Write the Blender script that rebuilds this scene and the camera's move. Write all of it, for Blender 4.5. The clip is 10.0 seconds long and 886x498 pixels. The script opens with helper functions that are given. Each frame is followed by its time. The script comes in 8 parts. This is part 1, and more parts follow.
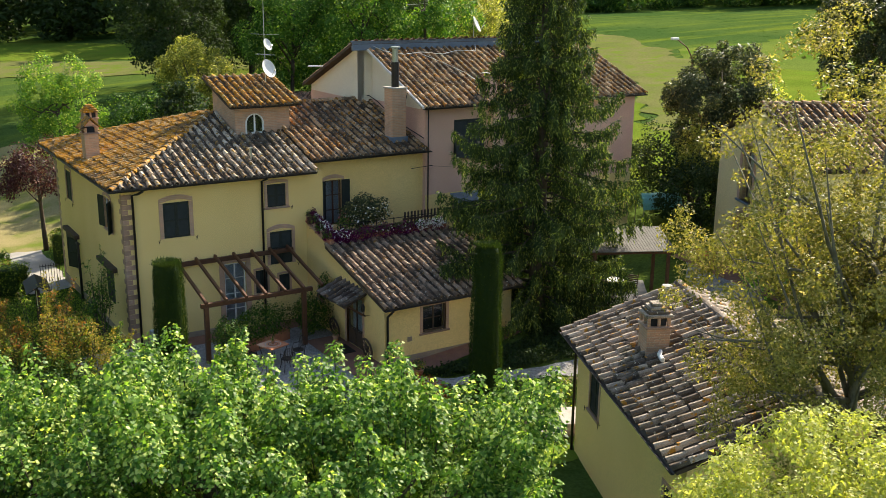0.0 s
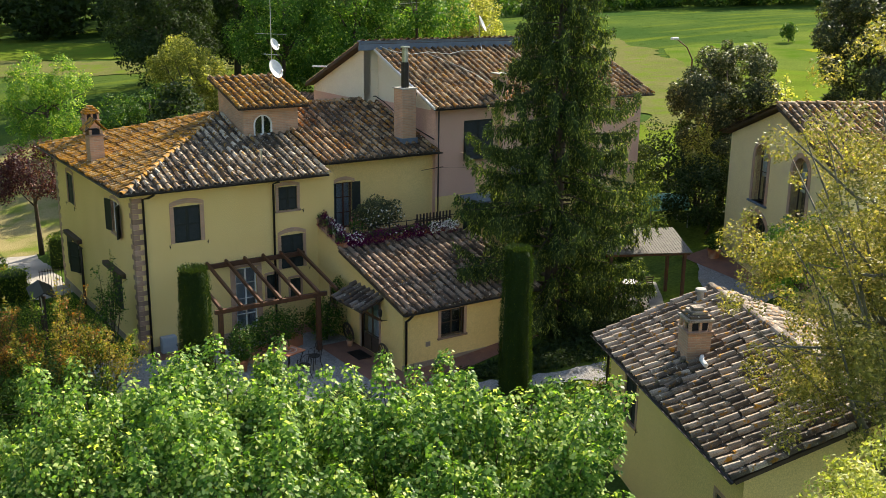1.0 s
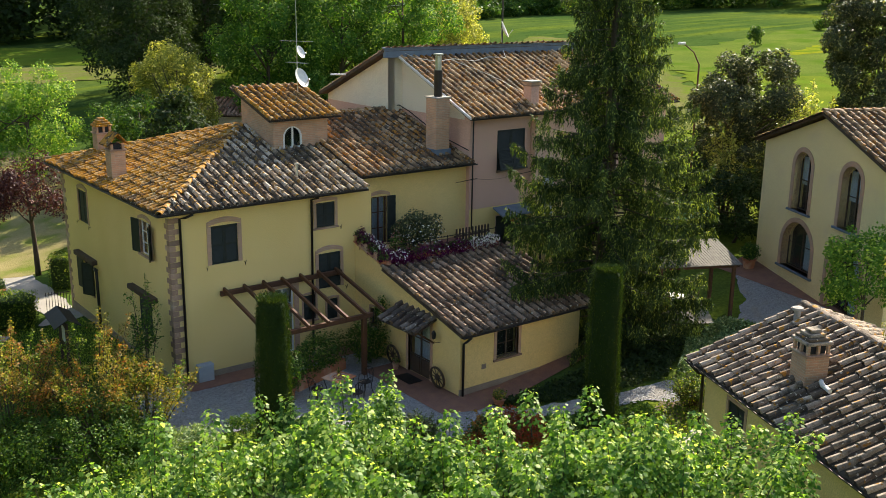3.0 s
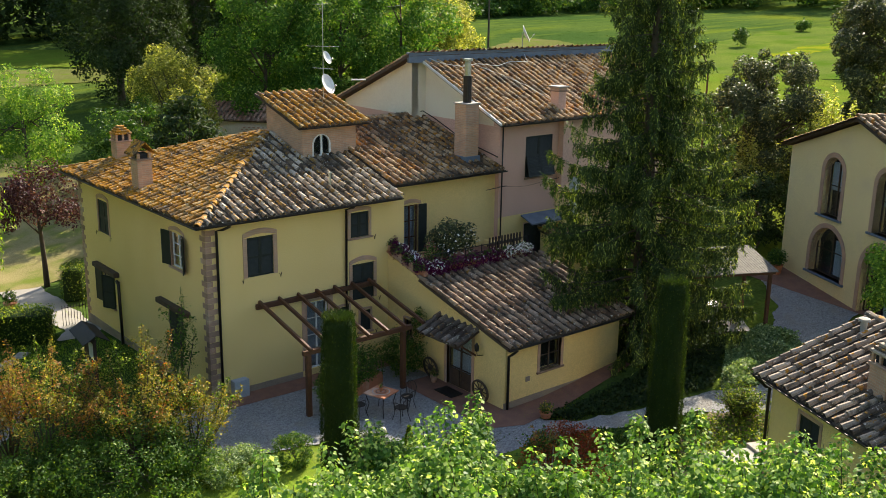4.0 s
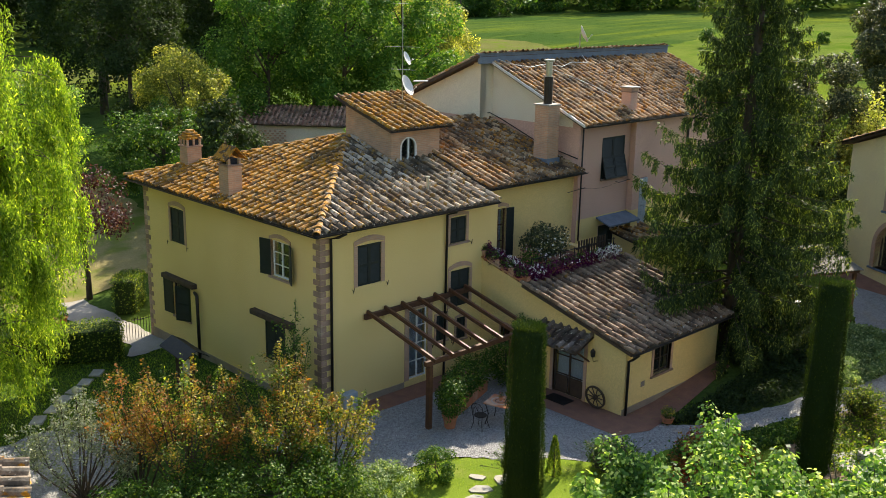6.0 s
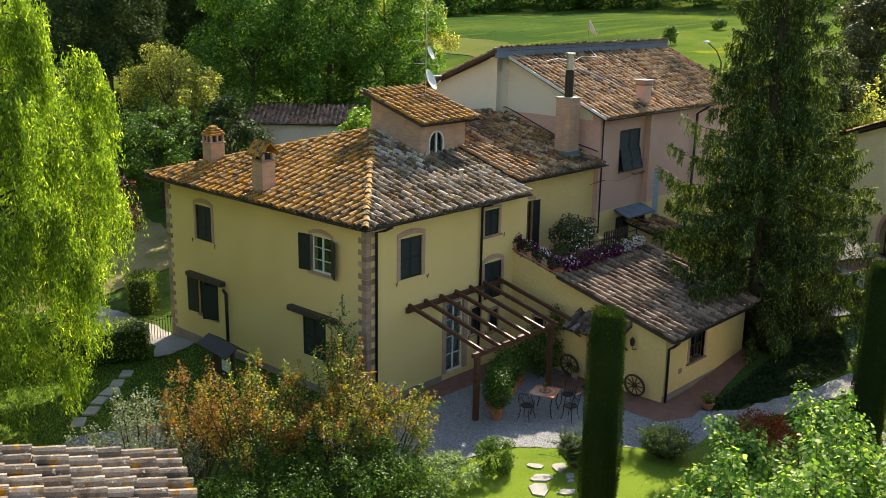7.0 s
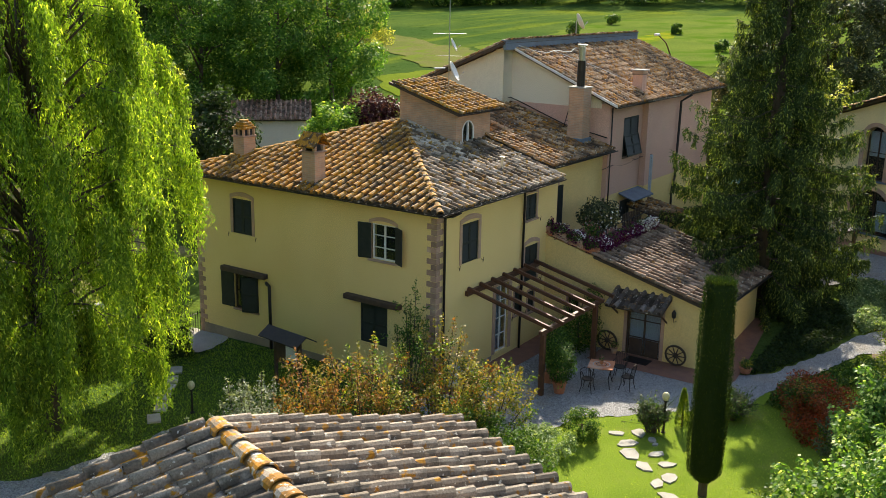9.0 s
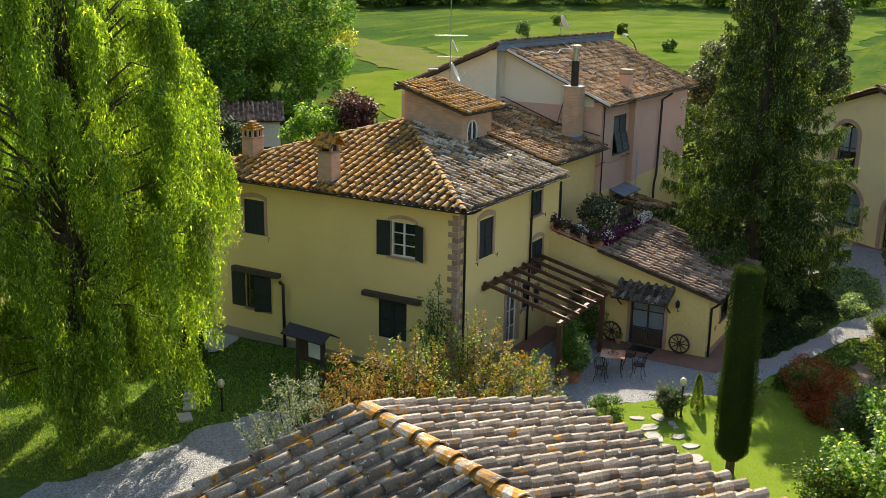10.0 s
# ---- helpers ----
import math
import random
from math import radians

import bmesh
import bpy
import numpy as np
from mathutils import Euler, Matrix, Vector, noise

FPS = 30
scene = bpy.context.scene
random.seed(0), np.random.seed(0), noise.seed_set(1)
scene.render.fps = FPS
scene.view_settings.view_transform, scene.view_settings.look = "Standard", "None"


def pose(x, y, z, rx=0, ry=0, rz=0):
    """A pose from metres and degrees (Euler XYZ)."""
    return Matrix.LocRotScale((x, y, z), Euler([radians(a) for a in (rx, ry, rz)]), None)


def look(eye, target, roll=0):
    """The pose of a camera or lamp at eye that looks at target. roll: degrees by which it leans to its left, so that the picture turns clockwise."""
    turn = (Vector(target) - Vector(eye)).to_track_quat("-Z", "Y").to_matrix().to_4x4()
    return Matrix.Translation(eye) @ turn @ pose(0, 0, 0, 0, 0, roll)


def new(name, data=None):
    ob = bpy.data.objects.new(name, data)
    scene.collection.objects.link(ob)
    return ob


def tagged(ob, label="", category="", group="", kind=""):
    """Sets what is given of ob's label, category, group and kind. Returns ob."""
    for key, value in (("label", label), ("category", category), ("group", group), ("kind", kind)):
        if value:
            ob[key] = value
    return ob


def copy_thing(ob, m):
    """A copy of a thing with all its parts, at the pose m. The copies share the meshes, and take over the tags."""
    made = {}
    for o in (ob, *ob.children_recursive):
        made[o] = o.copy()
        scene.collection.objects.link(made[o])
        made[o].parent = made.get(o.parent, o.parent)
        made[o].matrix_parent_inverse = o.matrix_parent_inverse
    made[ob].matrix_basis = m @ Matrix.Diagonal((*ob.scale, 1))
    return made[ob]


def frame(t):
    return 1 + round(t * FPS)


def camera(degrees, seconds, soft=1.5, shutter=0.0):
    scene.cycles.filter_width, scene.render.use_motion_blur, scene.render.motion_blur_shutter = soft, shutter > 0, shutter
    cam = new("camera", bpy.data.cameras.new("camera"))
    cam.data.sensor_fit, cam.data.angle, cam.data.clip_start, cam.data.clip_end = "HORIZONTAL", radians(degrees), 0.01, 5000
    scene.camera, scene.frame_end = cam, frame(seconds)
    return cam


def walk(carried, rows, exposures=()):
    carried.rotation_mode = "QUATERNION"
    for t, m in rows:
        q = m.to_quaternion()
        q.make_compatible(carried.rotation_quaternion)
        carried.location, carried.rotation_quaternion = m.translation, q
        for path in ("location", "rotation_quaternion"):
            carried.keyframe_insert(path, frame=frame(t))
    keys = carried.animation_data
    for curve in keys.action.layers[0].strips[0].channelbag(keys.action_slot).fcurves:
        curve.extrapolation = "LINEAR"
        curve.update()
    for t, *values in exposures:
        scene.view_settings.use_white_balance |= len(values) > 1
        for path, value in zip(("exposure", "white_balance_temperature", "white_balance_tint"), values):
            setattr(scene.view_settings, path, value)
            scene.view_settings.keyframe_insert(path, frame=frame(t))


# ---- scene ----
cam = camera(48.1, 10.0, soft=0.5)
PATH = [
    (0, (-9.046, -35.809, 13.48), (-8.007, -34.181, 12.959), 0.7),
    (0.5, (-9.582, -35.168, 13.433), (-8.519, -33.556, 12.912), 0.7),
    (1, (-10.103, -34.414, 13.437), (-9.018, -32.817, 12.916), 0.8),
    (1.5, (-10.629, -33.582, 13.443), (-9.52, -32.001, 12.923), 0.8),
    (2, (-11.165, -32.649, 13.418), (-10.029, -31.087, 12.898), 0.8),
    (2.5, (-11.715, -31.689, 13.421), (-10.555, -30.144, 12.904), 0.8),
    (4, (-13.788, -28.451, 13.577), (-12.551, -26.965, 13.063), 0.9),
    (4.5, (-14.668, -27.322, 13.571), (-13.406, -25.858, 13.058), 0.9),
    (5, (-15.651, -26.099, 13.555), (-14.361, -24.659, 13.042), 1.0),
    (5.5, (-16.671, -24.885, 13.506), (-15.352, -23.472, 12.994), 1.0),
    (6, (-17.869, -23.672, 13.394), (-16.517, -22.289, 12.885), 1.1),
    (7.5, (-21.287, -20.549, 13.004), (-19.816, -19.293, 12.497), 0.9),
    (8, (-22.516, -19.505, 12.958), (-21.003, -18.301, 12.449), 0.9),
    (8.5, (-23.76, -18.413, 12.889), (-22.203, -17.264, 12.382), 0.8),
    (9, (-24.974, -17.375, 12.88), (-23.378, -16.281, 12.373), 1.0),
    (9.5, (-26.137, -16.377, 12.91), (-24.505, -15.338, 12.404), 1.0),
    (10, (-27.278, -15.469, 12.943), (-25.609, -14.489, 12.438), 1.0),
]
walk(cam, [(t, look(eye, target, roll)) for t, eye, target, roll in PATH], [(0, 1.29, 7100, 9)])

# ---- sky, sun ----
SUN = Vector((0.735, 0.335, 0.588)).normalized()      # towards the sun
world = bpy.data.worlds.new("sky")
scene.world = world
world.use_nodes = True
wn = world.node_tree.nodes
sky = wn.new("ShaderNodeTexSky")
sky.sky_type, sky.sun_disc = "NISHITA", False
sky.sun_elevation = math.asin(SUN.z)
sky.sun_rotation = math.atan2(SUN.x, SUN.y)
wn["Background"].inputs["Strength"].default_value = 0.135
world.node_tree.links.new(sky.outputs[0], wn["Background"].inputs["Color"])
lamp = bpy.data.lights.new("sun", "SUN")
lamp.energy, lamp.angle, lamp.color = 5.0, radians(0.6), (1.0, 0.93, 0.80)
sun = new("sun", lamp)
sun.matrix_world = look(tuple(SUN * 80), (0, 0, 0))

# ---- materials ----
rng = np.random.default_rng(7)


def node(nt, kind, **values):
    n = nt.nodes.new(kind)
    for k, v in values.items():
        n.inputs[k].default_value = v
    return n


def mixed(nt, fac, a, b, mode="MIX"):
    """Mix two colours (sockets or tuples) by a socket or number."""
    n = nt.nodes.new("ShaderNodeMix")
    n.data_type, n.blend_type = "RGBA", mode
    for socket, v in ((n.inputs[0], fac), (n.inputs[6], a), (n.inputs[7], b)):
        if isinstance(v, bpy.types.NodeSocket):
            nt.links.new(v, socket)
        else:
            socket.default_value = (*v, 1) if isinstance(v, tuple) else v
    return n.outputs[2]


def ramp(nt, src, lo, hi):
    n = nt.nodes.new("ShaderNodeMapRange")
    nt.links.new(src, n.inputs[0])
    n.inputs[1].default_value, n.inputs[2].default_value = lo, hi
    return n.outputs[0]


def noise_at(nt, scale, detail=4, coords=None, stretch=None):
    n = nt.nodes.new("ShaderNodeTexNoise")
    n.inputs["Scale"].default_value, n.inputs["Detail"].default_value = scale, detail
    if coords is None:
        coords = nt.nodes.new("ShaderNodeNewGeometry").outputs["Position"]
    if stretch:
        m = nt.nodes.new("ShaderNodeMapping")
        m.inputs["Scale"].default_value = stretch
        nt.links.new(coords, m.inputs[0])
        coords = m.outputs[0]
    nt.links.new(coords, n.inputs["Vector"])
    return n.outputs["Fac"]


def piece_random(nt):
    """A value of its own for each piece, as an object or as an island of a joined mesh."""
    a = nt.nodes.new("ShaderNodeObjectInfo").outputs["Random"]
    b = nt.nodes.new("ShaderNodeNewGeometry").outputs["Random Per Island"]
    s = nt.nodes.new("ShaderNodeMath")
    s.operation = "ADD"
    nt.links.new(a, s.inputs[0]), nt.links.new(b, s.inputs[1])
    f = nt.nodes.new("ShaderNodeMath")
    f.operation = "FRACT"
    nt.links.new(s.outputs[0], f.inputs[0])
    return f.outputs[0]


def material(name, base, other=None, rough=0.8, scale=3.0, fine=40.0, bump=0.2, depth=0.01, metal=0.0, stain=None, stain_at=(0.55, 0.7),
             stain_scale=1.2, pieces=0.0, stretch=None, spec=0.3):
    """A weathered surface: base and other mingled at a coarse and a fine scale, stains with an edge, relief."""
    m = bpy.data.materials.new(name)
    m.use_nodes = True
    nt = m.node_tree
    b = nt.nodes["Principled BSDF"]
    other = other or tuple(c * 0.8 for c in base)
    coarse, small = noise_at(nt, scale, 5, stretch=stretch), noise_at(nt, fine, 3, stretch=stretch)
    c = mixed(nt, ramp(nt, coarse, 0.32, 0.68), base, other)
    c = mixed(nt, ramp(nt, small, 0.25, 0.75), c, mixed(nt, 0.35, c, (0.0, 0.0, 0.0)), "MIX") if fine else c
    if stain:
        c = mixed(nt, ramp(nt, noise_at(nt, stain_scale, 8), *stain_at), c, stain)
    if pieces:
        r = piece_random(nt)
        c = mixed(nt, pieces, c, mixed(nt, r, (0.12, 0.12, 0.12), (0.95, 0.95, 0.95)), "OVERLAY")
    nt.links.new(c, b.inputs["Base Color"])
    b.inputs["Roughness"].default_value, b.inputs["Metallic"].default_value = rough, metal
    b.inputs["Specular IOR Level"].default_value = spec
    if bump:
        bn = nt.nodes.new("ShaderNodeBump")
        bn.inputs["Strength"].default_value, bn.inputs["Distance"].default_value = bump, depth
        nt.links.new(small, bn.inputs["Height"])
        nt.links.new(bn.outputs[0], b.inputs["Normal"])
    return m


def leaf_material(name, dark, light, tip=None, through_light=0.45, tip_share=0.12, rough=0.5, spec=0.15):
    m = bpy.data.materials.new(name)
    m.use_nodes = True
    nt = m.node_tree
    b = nt.nodes["Principled BSDF"]
    r = nt.nodes.new("ShaderNodeNewGeometry").outputs["Random Per Island"]
    c = mixed(nt, r, dark, light)
    c = mixed(nt, ramp(nt, noise_at(nt, 0.9, 3), 0.35, 0.65), c, mixed(nt, 0.3, c, dark))
    if tip:
        c = mixed(nt, ramp(nt, r, 1 - tip_share, 1 - tip_share + 0.02), c, tip)
    nt.links.new(c, b.inputs["Base Color"])
    b.inputs["Roughness"].default_value = rough
    b.inputs["Specular IOR Level"].default_value = spec
    t = nt.nodes.new("ShaderNodeBsdfTranslucent")
    warm = mixed(nt, 1.0, c, (1.75, 1.8, 0.65), "MULTIPLY")
    nt.links.new(warm, t.inputs["Color"])
    s = nt.nodes.new("ShaderNodeMixShader")
    s.inputs[0].default_value = through_light
    nt.links.new(b.outputs[0], s.inputs[1]), nt.links.new(t.outputs[0], s.inputs[2])
    nt.links.new(s.outputs[0], nt.nodes["Material Output"].inputs["Surface"])
    return m


def tile_material(name, clay, grey, lichen, share, spread=0.6, rough=0.8, spec=0.2):
    """Old clay tiles: each its own tone, grey weathering, dark growth, patches of ochre lichen."""
    m = bpy.data.materials.new(name)
    m.use_nodes = True
    nt = m.node_tree
    b = nt.nodes["Principled BSDF"]
    r = piece_random(nt)
    c = mixed(nt, ramp(nt, r, 0.15, 0.85), clay, grey)
    c = mixed(nt, ramp(nt, noise_at(nt, 0.9, 6), 0.35, 0.65), c, mixed(nt, 0.6, c, grey))
    c = mixed(nt, ramp(nt, noise_at(nt, 34, 4), 0.40, 0.70), c, mixed(nt, 0.45, c, (0.04, 0.03, 0.022)))
    c = mixed(nt, spread, c, mixed(nt, r, (0.10, 0.10, 0.10), (0.78, 0.78, 0.78)), "OVERLAY")
    c = mixed(nt, ramp(nt, noise_at(nt, 6, 8), 0.64 - share * 0.3, 0.69 - share * 0.3), c, mixed(nt, ramp(nt, noise_at(nt, 22, 4), 0.3, 0.7), lichen, tuple(v * 0.55 for v in lichen)))
    c = mixed(nt, ramp(nt, noise_at(nt, 3.1, 8), 0.53, 0.64), c, mixed(nt, 0.75, c, (0.04, 0.035, 0.027)))
    c = mixed(nt, ramp(nt, noise_at(nt, 0.55, 5), 0.52, 0.66), c, mixed(nt, 0.55, c, (0.05, 0.042, 0.032)))
    c = mixed(nt, ramp(nt, noise_at(nt, 13, 5), 0.635, 0.70), c, (0.58, 0.52, 0.42))
    nt.links.new(c, b.inputs["Base Color"])
    b.inputs["Roughness"].default_value = rough
    b.inputs["Specular IOR Level"].default_value = spec
    bn = nt.nodes.new("ShaderNodeBump")
    bn.inputs["Strength"].default_value, bn.inputs["Distance"].default_value = 0.6, 0.015
    nt.links.new(noise_at(nt, 45, 4), bn.inputs["Height"])
    nt.links.new(bn.outputs[0], b.inputs["Normal"])
    return m


def brick_material(name, a, bcol, mortar):
    m = bpy.data.materials.new(name)
    m.use_nodes = True
    nt = m.node_tree
    b = nt.nodes["Principled BSDF"]
    co = nt.nodes.new("ShaderNodeTexCoord").outputs["Object"]
    sep = nt.nodes.new("ShaderNodeSeparateXYZ")
    nt.links.new(co, sep.inputs[0])
    add = nt.nodes.new("ShaderNodeMath")
    nt.links.new(sep.outputs[0], add.inputs[0]), nt.links.new(sep.outputs[1], add.inputs[1])
    cmb = nt.nodes.new("ShaderNodeCombineXYZ")
    nt.links.new(add.outputs[0], cmb.inputs[0]), nt.links.new(sep.outputs[2], cmb.inputs[1])
    br = nt.nodes.new("ShaderNodeTexBrick")
    nt.links.new(cmb.outputs[0], br.inputs["Vector"])
    for k, v in (("Color1", (*a, 1)), ("Color2", (*bcol, 1)), ("Mortar", (*mortar, 1)), ("Scale", 1.0), ("Mortar Size", 0.006),
                 ("Brick Width", 0.27), ("Row Height", 0.068), ("Bias", 0.0)):
        br.inputs[k].default_value = v
    c = mixed(nt, ramp(nt, noise_at(nt, 2.5, 6), 0.35, 0.7), br.outputs["Color"], mixed(nt, 0.35, br.outputs["Color"], (0.2, 0.16, 0.12)))
    nt.links.new(c, b.inputs["Base Color"])
    b.inputs["Roughness"].default_value = 0.9
    bn = nt.nodes.new("ShaderNodeBump")
    bn.inputs["Strength"].default_value, bn.inputs["Distance"].default_value = 0.6, 0.01
    nt.links.new(br.outputs["Fac"], bn.inputs["Height"])
    bn.invert = True
    nt.links.new(bn.outputs[0], b.inputs["Normal"])
    return m


def glass_material(name, tint, rough=0.05):
    m = bpy.data.materials.new(name)
    m.use_nodes = True
    b = m.node_tree.nodes["Principled BSDF"]
    b.inputs["Base Color"].default_value = (*tint, 1)
    b.inputs["Roughness"].default_value = rough
    b.inputs["Transmission Weight"].default_value = 1.0
    b.inputs["IOR"].default_value = 1.45
    return m


YELLOW = material("ochre_render", (0.86, 0.64, 0.27), (0.80, 0.58, 0.23), 0.92, 0.5, 30, 0.15, 0.006, stain=(0.68, 0.50, 0.21), stain_at=(0.56, 0.85), stain_scale=0.8)
PINK = material("pink_render", (0.74, 0.45, 0.34), (0.68, 0.41, 0.31), 0.92, 0.7, 30, 0.12, 0.006, stain=(0.55, 0.36, 0.26), stain_at=(0.55, 0.8))
CREAM = material("cream_render", (0.84, 0.75, 0.58), (0.79, 0.70, 0.53), 0.92, 0.6, 30, 0.12, 0.006, stain=(0.62, 0.52, 0.38), stain_at=(0.58, 0.85))
BARN = material("barn_render", (0.90, 0.73, 0.39), (0.85, 0.68, 0.35), 0.92, 0.5, 30, 0.12, 0.006, stain=(0.64, 0.5, 0.3), stain_at=(0.56, 0.85))
BRICK = brick_material("brickwork", (0.56, 0.31, 0.18), (0.42, 0.24, 0.15), (0.46, 0.37, 0.27))
BAND = brick_material("brick_band", (0.50, 0.28, 0.18), (0.42, 0.25, 0.17), (0.44, 0.34, 0.26))
QUOIN = material("worn_stone", (0.42, 0.26, 0.18), (0.34, 0.22, 0.16), 0.9, 4, 60, 0.4, 0.01, stain=(0.45, 0.35, 0.26), pieces=0.35)
PLINTH = material("plinth_render", (0.36, 0.28, 0.20), (0.28, 0.22, 0.17), 0.92, 1.5, 40, 0.3, 0.01)
TILE = tile_material("clay_tile", (0.34, 0.15, 0.05), (0.41, 0.27, 0.15), (0.47, 0.20, 0.03), 0.34, 0.85)
TILE_MAIN = tile_material("weathered_tile", (0.29, 0.175, 0.09), (0.49, 0.40, 0.30), (0.45, 0.25, 0.06), 0.26, 0.85, 0.85, 0.1)
TILE_LICHEN = tile_material("lichen_tile", (0.36, 0.155, 0.03), (0.41, 0.26, 0.10), (0.50, 0.22, 0.015), 0.62, 0.9)
TILE_GREY = tile_material("grey_tile", (0.20, 0.14, 0.10), (0.35, 0.28, 0.215), (0.50, 0.23, 0.03), 0.14, 0.7)
TILE_FRONT = tile_material("mossy_grey_tile", (0.20, 0.145, 0.10), (0.32, 0.26, 0.195), (0.50, 0.22, 0.02), 0.12, 0.3)
PAN_FRONT = tile_material("pale_pan_tile", (0.17, 0.135, 0.10), (0.30, 0.25, 0.20), (0.52, 0.24, 0.03), 0.28, 0.3)
# Pan tiles: shade between the cover tiles is put into their dark colour.
PAN = tile_material("shade_dark_pan_tile", (0.06, 0.04, 0.027), (0.09, 0.072, 0.055), (0.24, 0.12, 0.03), 0.08)
PAN_LICHEN = tile_material("shade_dark_lichen_pan_tile", (0.08, 0.045, 0.02), (0.11, 0.075, 0.04), (0.30, 0.14, 0.02), 0.25)
TILE_RED = tile_material("red_tile", (0.44, 0.17, 0.095), (0.46, 0.27, 0.19), (0.45, 0.24, 0.08), 0.05, 0.6, 0.6, 0.4)
RIDGE_LICHEN = tile_material("lichen_ridge_tile", (0.46, 0.33, 0.20), (0.58, 0.52, 0.44), (0.60, 0.26, 0.02), 0.66)
WOOD = material("stained_wood", (0.13, 0.055, 0.028), (0.09, 0.04, 0.02), 0.6, 6, 60, 0.3, 0.005)
EAVE = material("eave_board", (0.10, 0.065, 0.04), (0.06, 0.04, 0.03), 0.8, 4, 50, 0.2, 0.005)
SHUTTER = material("dark_green_paint", (0.016, 0.022, 0.018), (0.024, 0.030, 0.026), 0.6, 6, 50, 0.2, 0.003)
METAL = material("dark_gutter_metal", (0.05, 0.042, 0.038), (0.035, 0.03, 0.028), 0.45, 5, 60, 0.1, 0.002, metal=0.5)
STEEL = material("bright_steel", (0.55, 0.55, 0.53), (0.45, 0.45, 0.43), 0.35, 5, 60, 0.1, 0.002, metal=0.9)
IRON = material("wrought_iron", (0.03, 0.03, 0.03), (0.05, 0.04, 0.035), 0.6, 8, 60, 0.2, 0.002, metal=0.6)
WHITE = material("white_paint", (0.78, 0.77, 0.73), (0.72, 0.71, 0.67), 0.6, 4, 50, 0.1, 0.002)
BLUEGREY = material("blue_grey_paint", (0.42, 0.46, 0.50), (0.36, 0.40, 0.44), 0.6, 4, 50, 0.1, 0.002)
SLATE = material("lead_flashing", (0.16, 0.20, 0.25), (0.12, 0.15, 0.20), 0.55, 3, 40, 0.15, 0.004)
TERRACOTTA = material("terracotta", (0.50, 0.20, 0.10), (0.42, 0.16, 0.08), 0.85, 6, 60, 0.2, 0.004, stain=(0.5, 0.36, 0.26))
PAVING = material("brick_paving", (0.28, 0.14, 0.09), (0.22, 0.11, 0.08), 0.9, 3, 30, 0.4, 0.01)
STONE = material("pale_flagstone", (0.42, 0.40, 0.36), (0.34, 0.32, 0.28), 0.9, 3, 40, 0.4, 0.01)
CONCRETE = material("pale_concrete", (0.38, 0.35, 0.31), (0.30, 0.28, 0.25), 0.9, 1.5, 40, 0.3, 0.008)
def gravel_material(name):
    """Loose stones, each its own grey, with shadowed gaps and some soil."""
    m = bpy.data.materials.new(name)
    m.use_nodes = True
    nt = m.node_tree
    b = nt.nodes["Principled BSDF"]
    co = nt.nodes.new("ShaderNodeNewGeometry").outputs["Position"]
    big, small = nt.nodes.new("ShaderNodeTexVoronoi"), nt.nodes.new("ShaderNodeTexVoronoi")
    for v, s in ((big, 21.0), (small, 46.0)):
        v.inputs["Scale"].default_value = s
        nt.links.new(co, v.inputs["Vector"])
    sep = nt.nodes.new("ShaderNodeSeparateColor")
    nt.links.new(big.outputs["Color"], sep.inputs[0])
    sep2 = nt.nodes.new("ShaderNodeSeparateColor")
    nt.links.new(small.outputs["Color"], sep2.inputs[0])
    c = mixed(nt, sep.outputs[0], (0.115, 0.114, 0.115), (0.38, 0.375, 0.375))
    c = mixed(nt, 0.5, c, mixed(nt, sep2.outputs[0], (0.10, 0.099, 0.10), (0.40, 0.395, 0.385)))
    c = mixed(nt, ramp(nt, noise_at(nt, 0.8, 6), 0.55, 0.8), c, (0.27, 0.23, 0.18))
    nt.links.new(c, b.inputs["Base Color"])
    b.inputs["Roughness"].default_value = 0.95
    bn = nt.nodes.new("ShaderNodeBump")
    bn.inputs["Strength"].default_value, bn.inputs["Distance"].default_value = 1.0, 0.05
    bn.invert = True
    nt.links.new(big.outputs["Distance"], bn.inputs["Height"])
    nt.links.new(bn.outputs[0], b.inputs["Normal"])
    return m


BARK = material("bark", (0.11, 0.085, 0.06), (0.07, 0.055, 0.04), 0.95, 6, 40, 0.7, 0.02, stretch=(1, 1, 0.25))
BARK_PALE = material("lichened_bark", (0.20, 0.18, 0.13), (0.12, 0.11, 0.085), 0.95, 6, 40, 0.7, 0.02)
GRAVEL = gravel_material("grey_gravel")
SOIL = material("bare_soil", (0.25, 0.18, 0.115), (0.17, 0.125, 0.08), 0.97, 2, 25, 0.8, 0.03)
PANE = glass_material("window_glass", (0.75, 0.8, 0.82))
TILE_ANNEX = tile_material("brown_grey_tile", (0.20, 0.115, 0.07), (0.30, 0.205, 0.14), (0.36, 0.18, 0.04), 0.06, 0.6, 0.75, 0.12)
TILE_DARK = tile_material("sooty_tile", (0.10, 0.065, 0.05), (0.16, 0.13, 0.11), (0.25, 0.14, 0.05), 0.08)
CURTAIN = material("pale_curtain_and_sky", (0.66, 0.76, 0.82), (0.56, 0.66, 0.72), 0.9, 3, 30, 0.2, 0.01, stretch=(6, 6, 0.5))
# Near-black: the dimness of rooms and chimney vents is put into the colour.
INSIDE = material("painted_dim_interior", (0.035, 0.036, 0.04), (0.025, 0.026, 0.03), 0.95, 2, 20, 0.0)


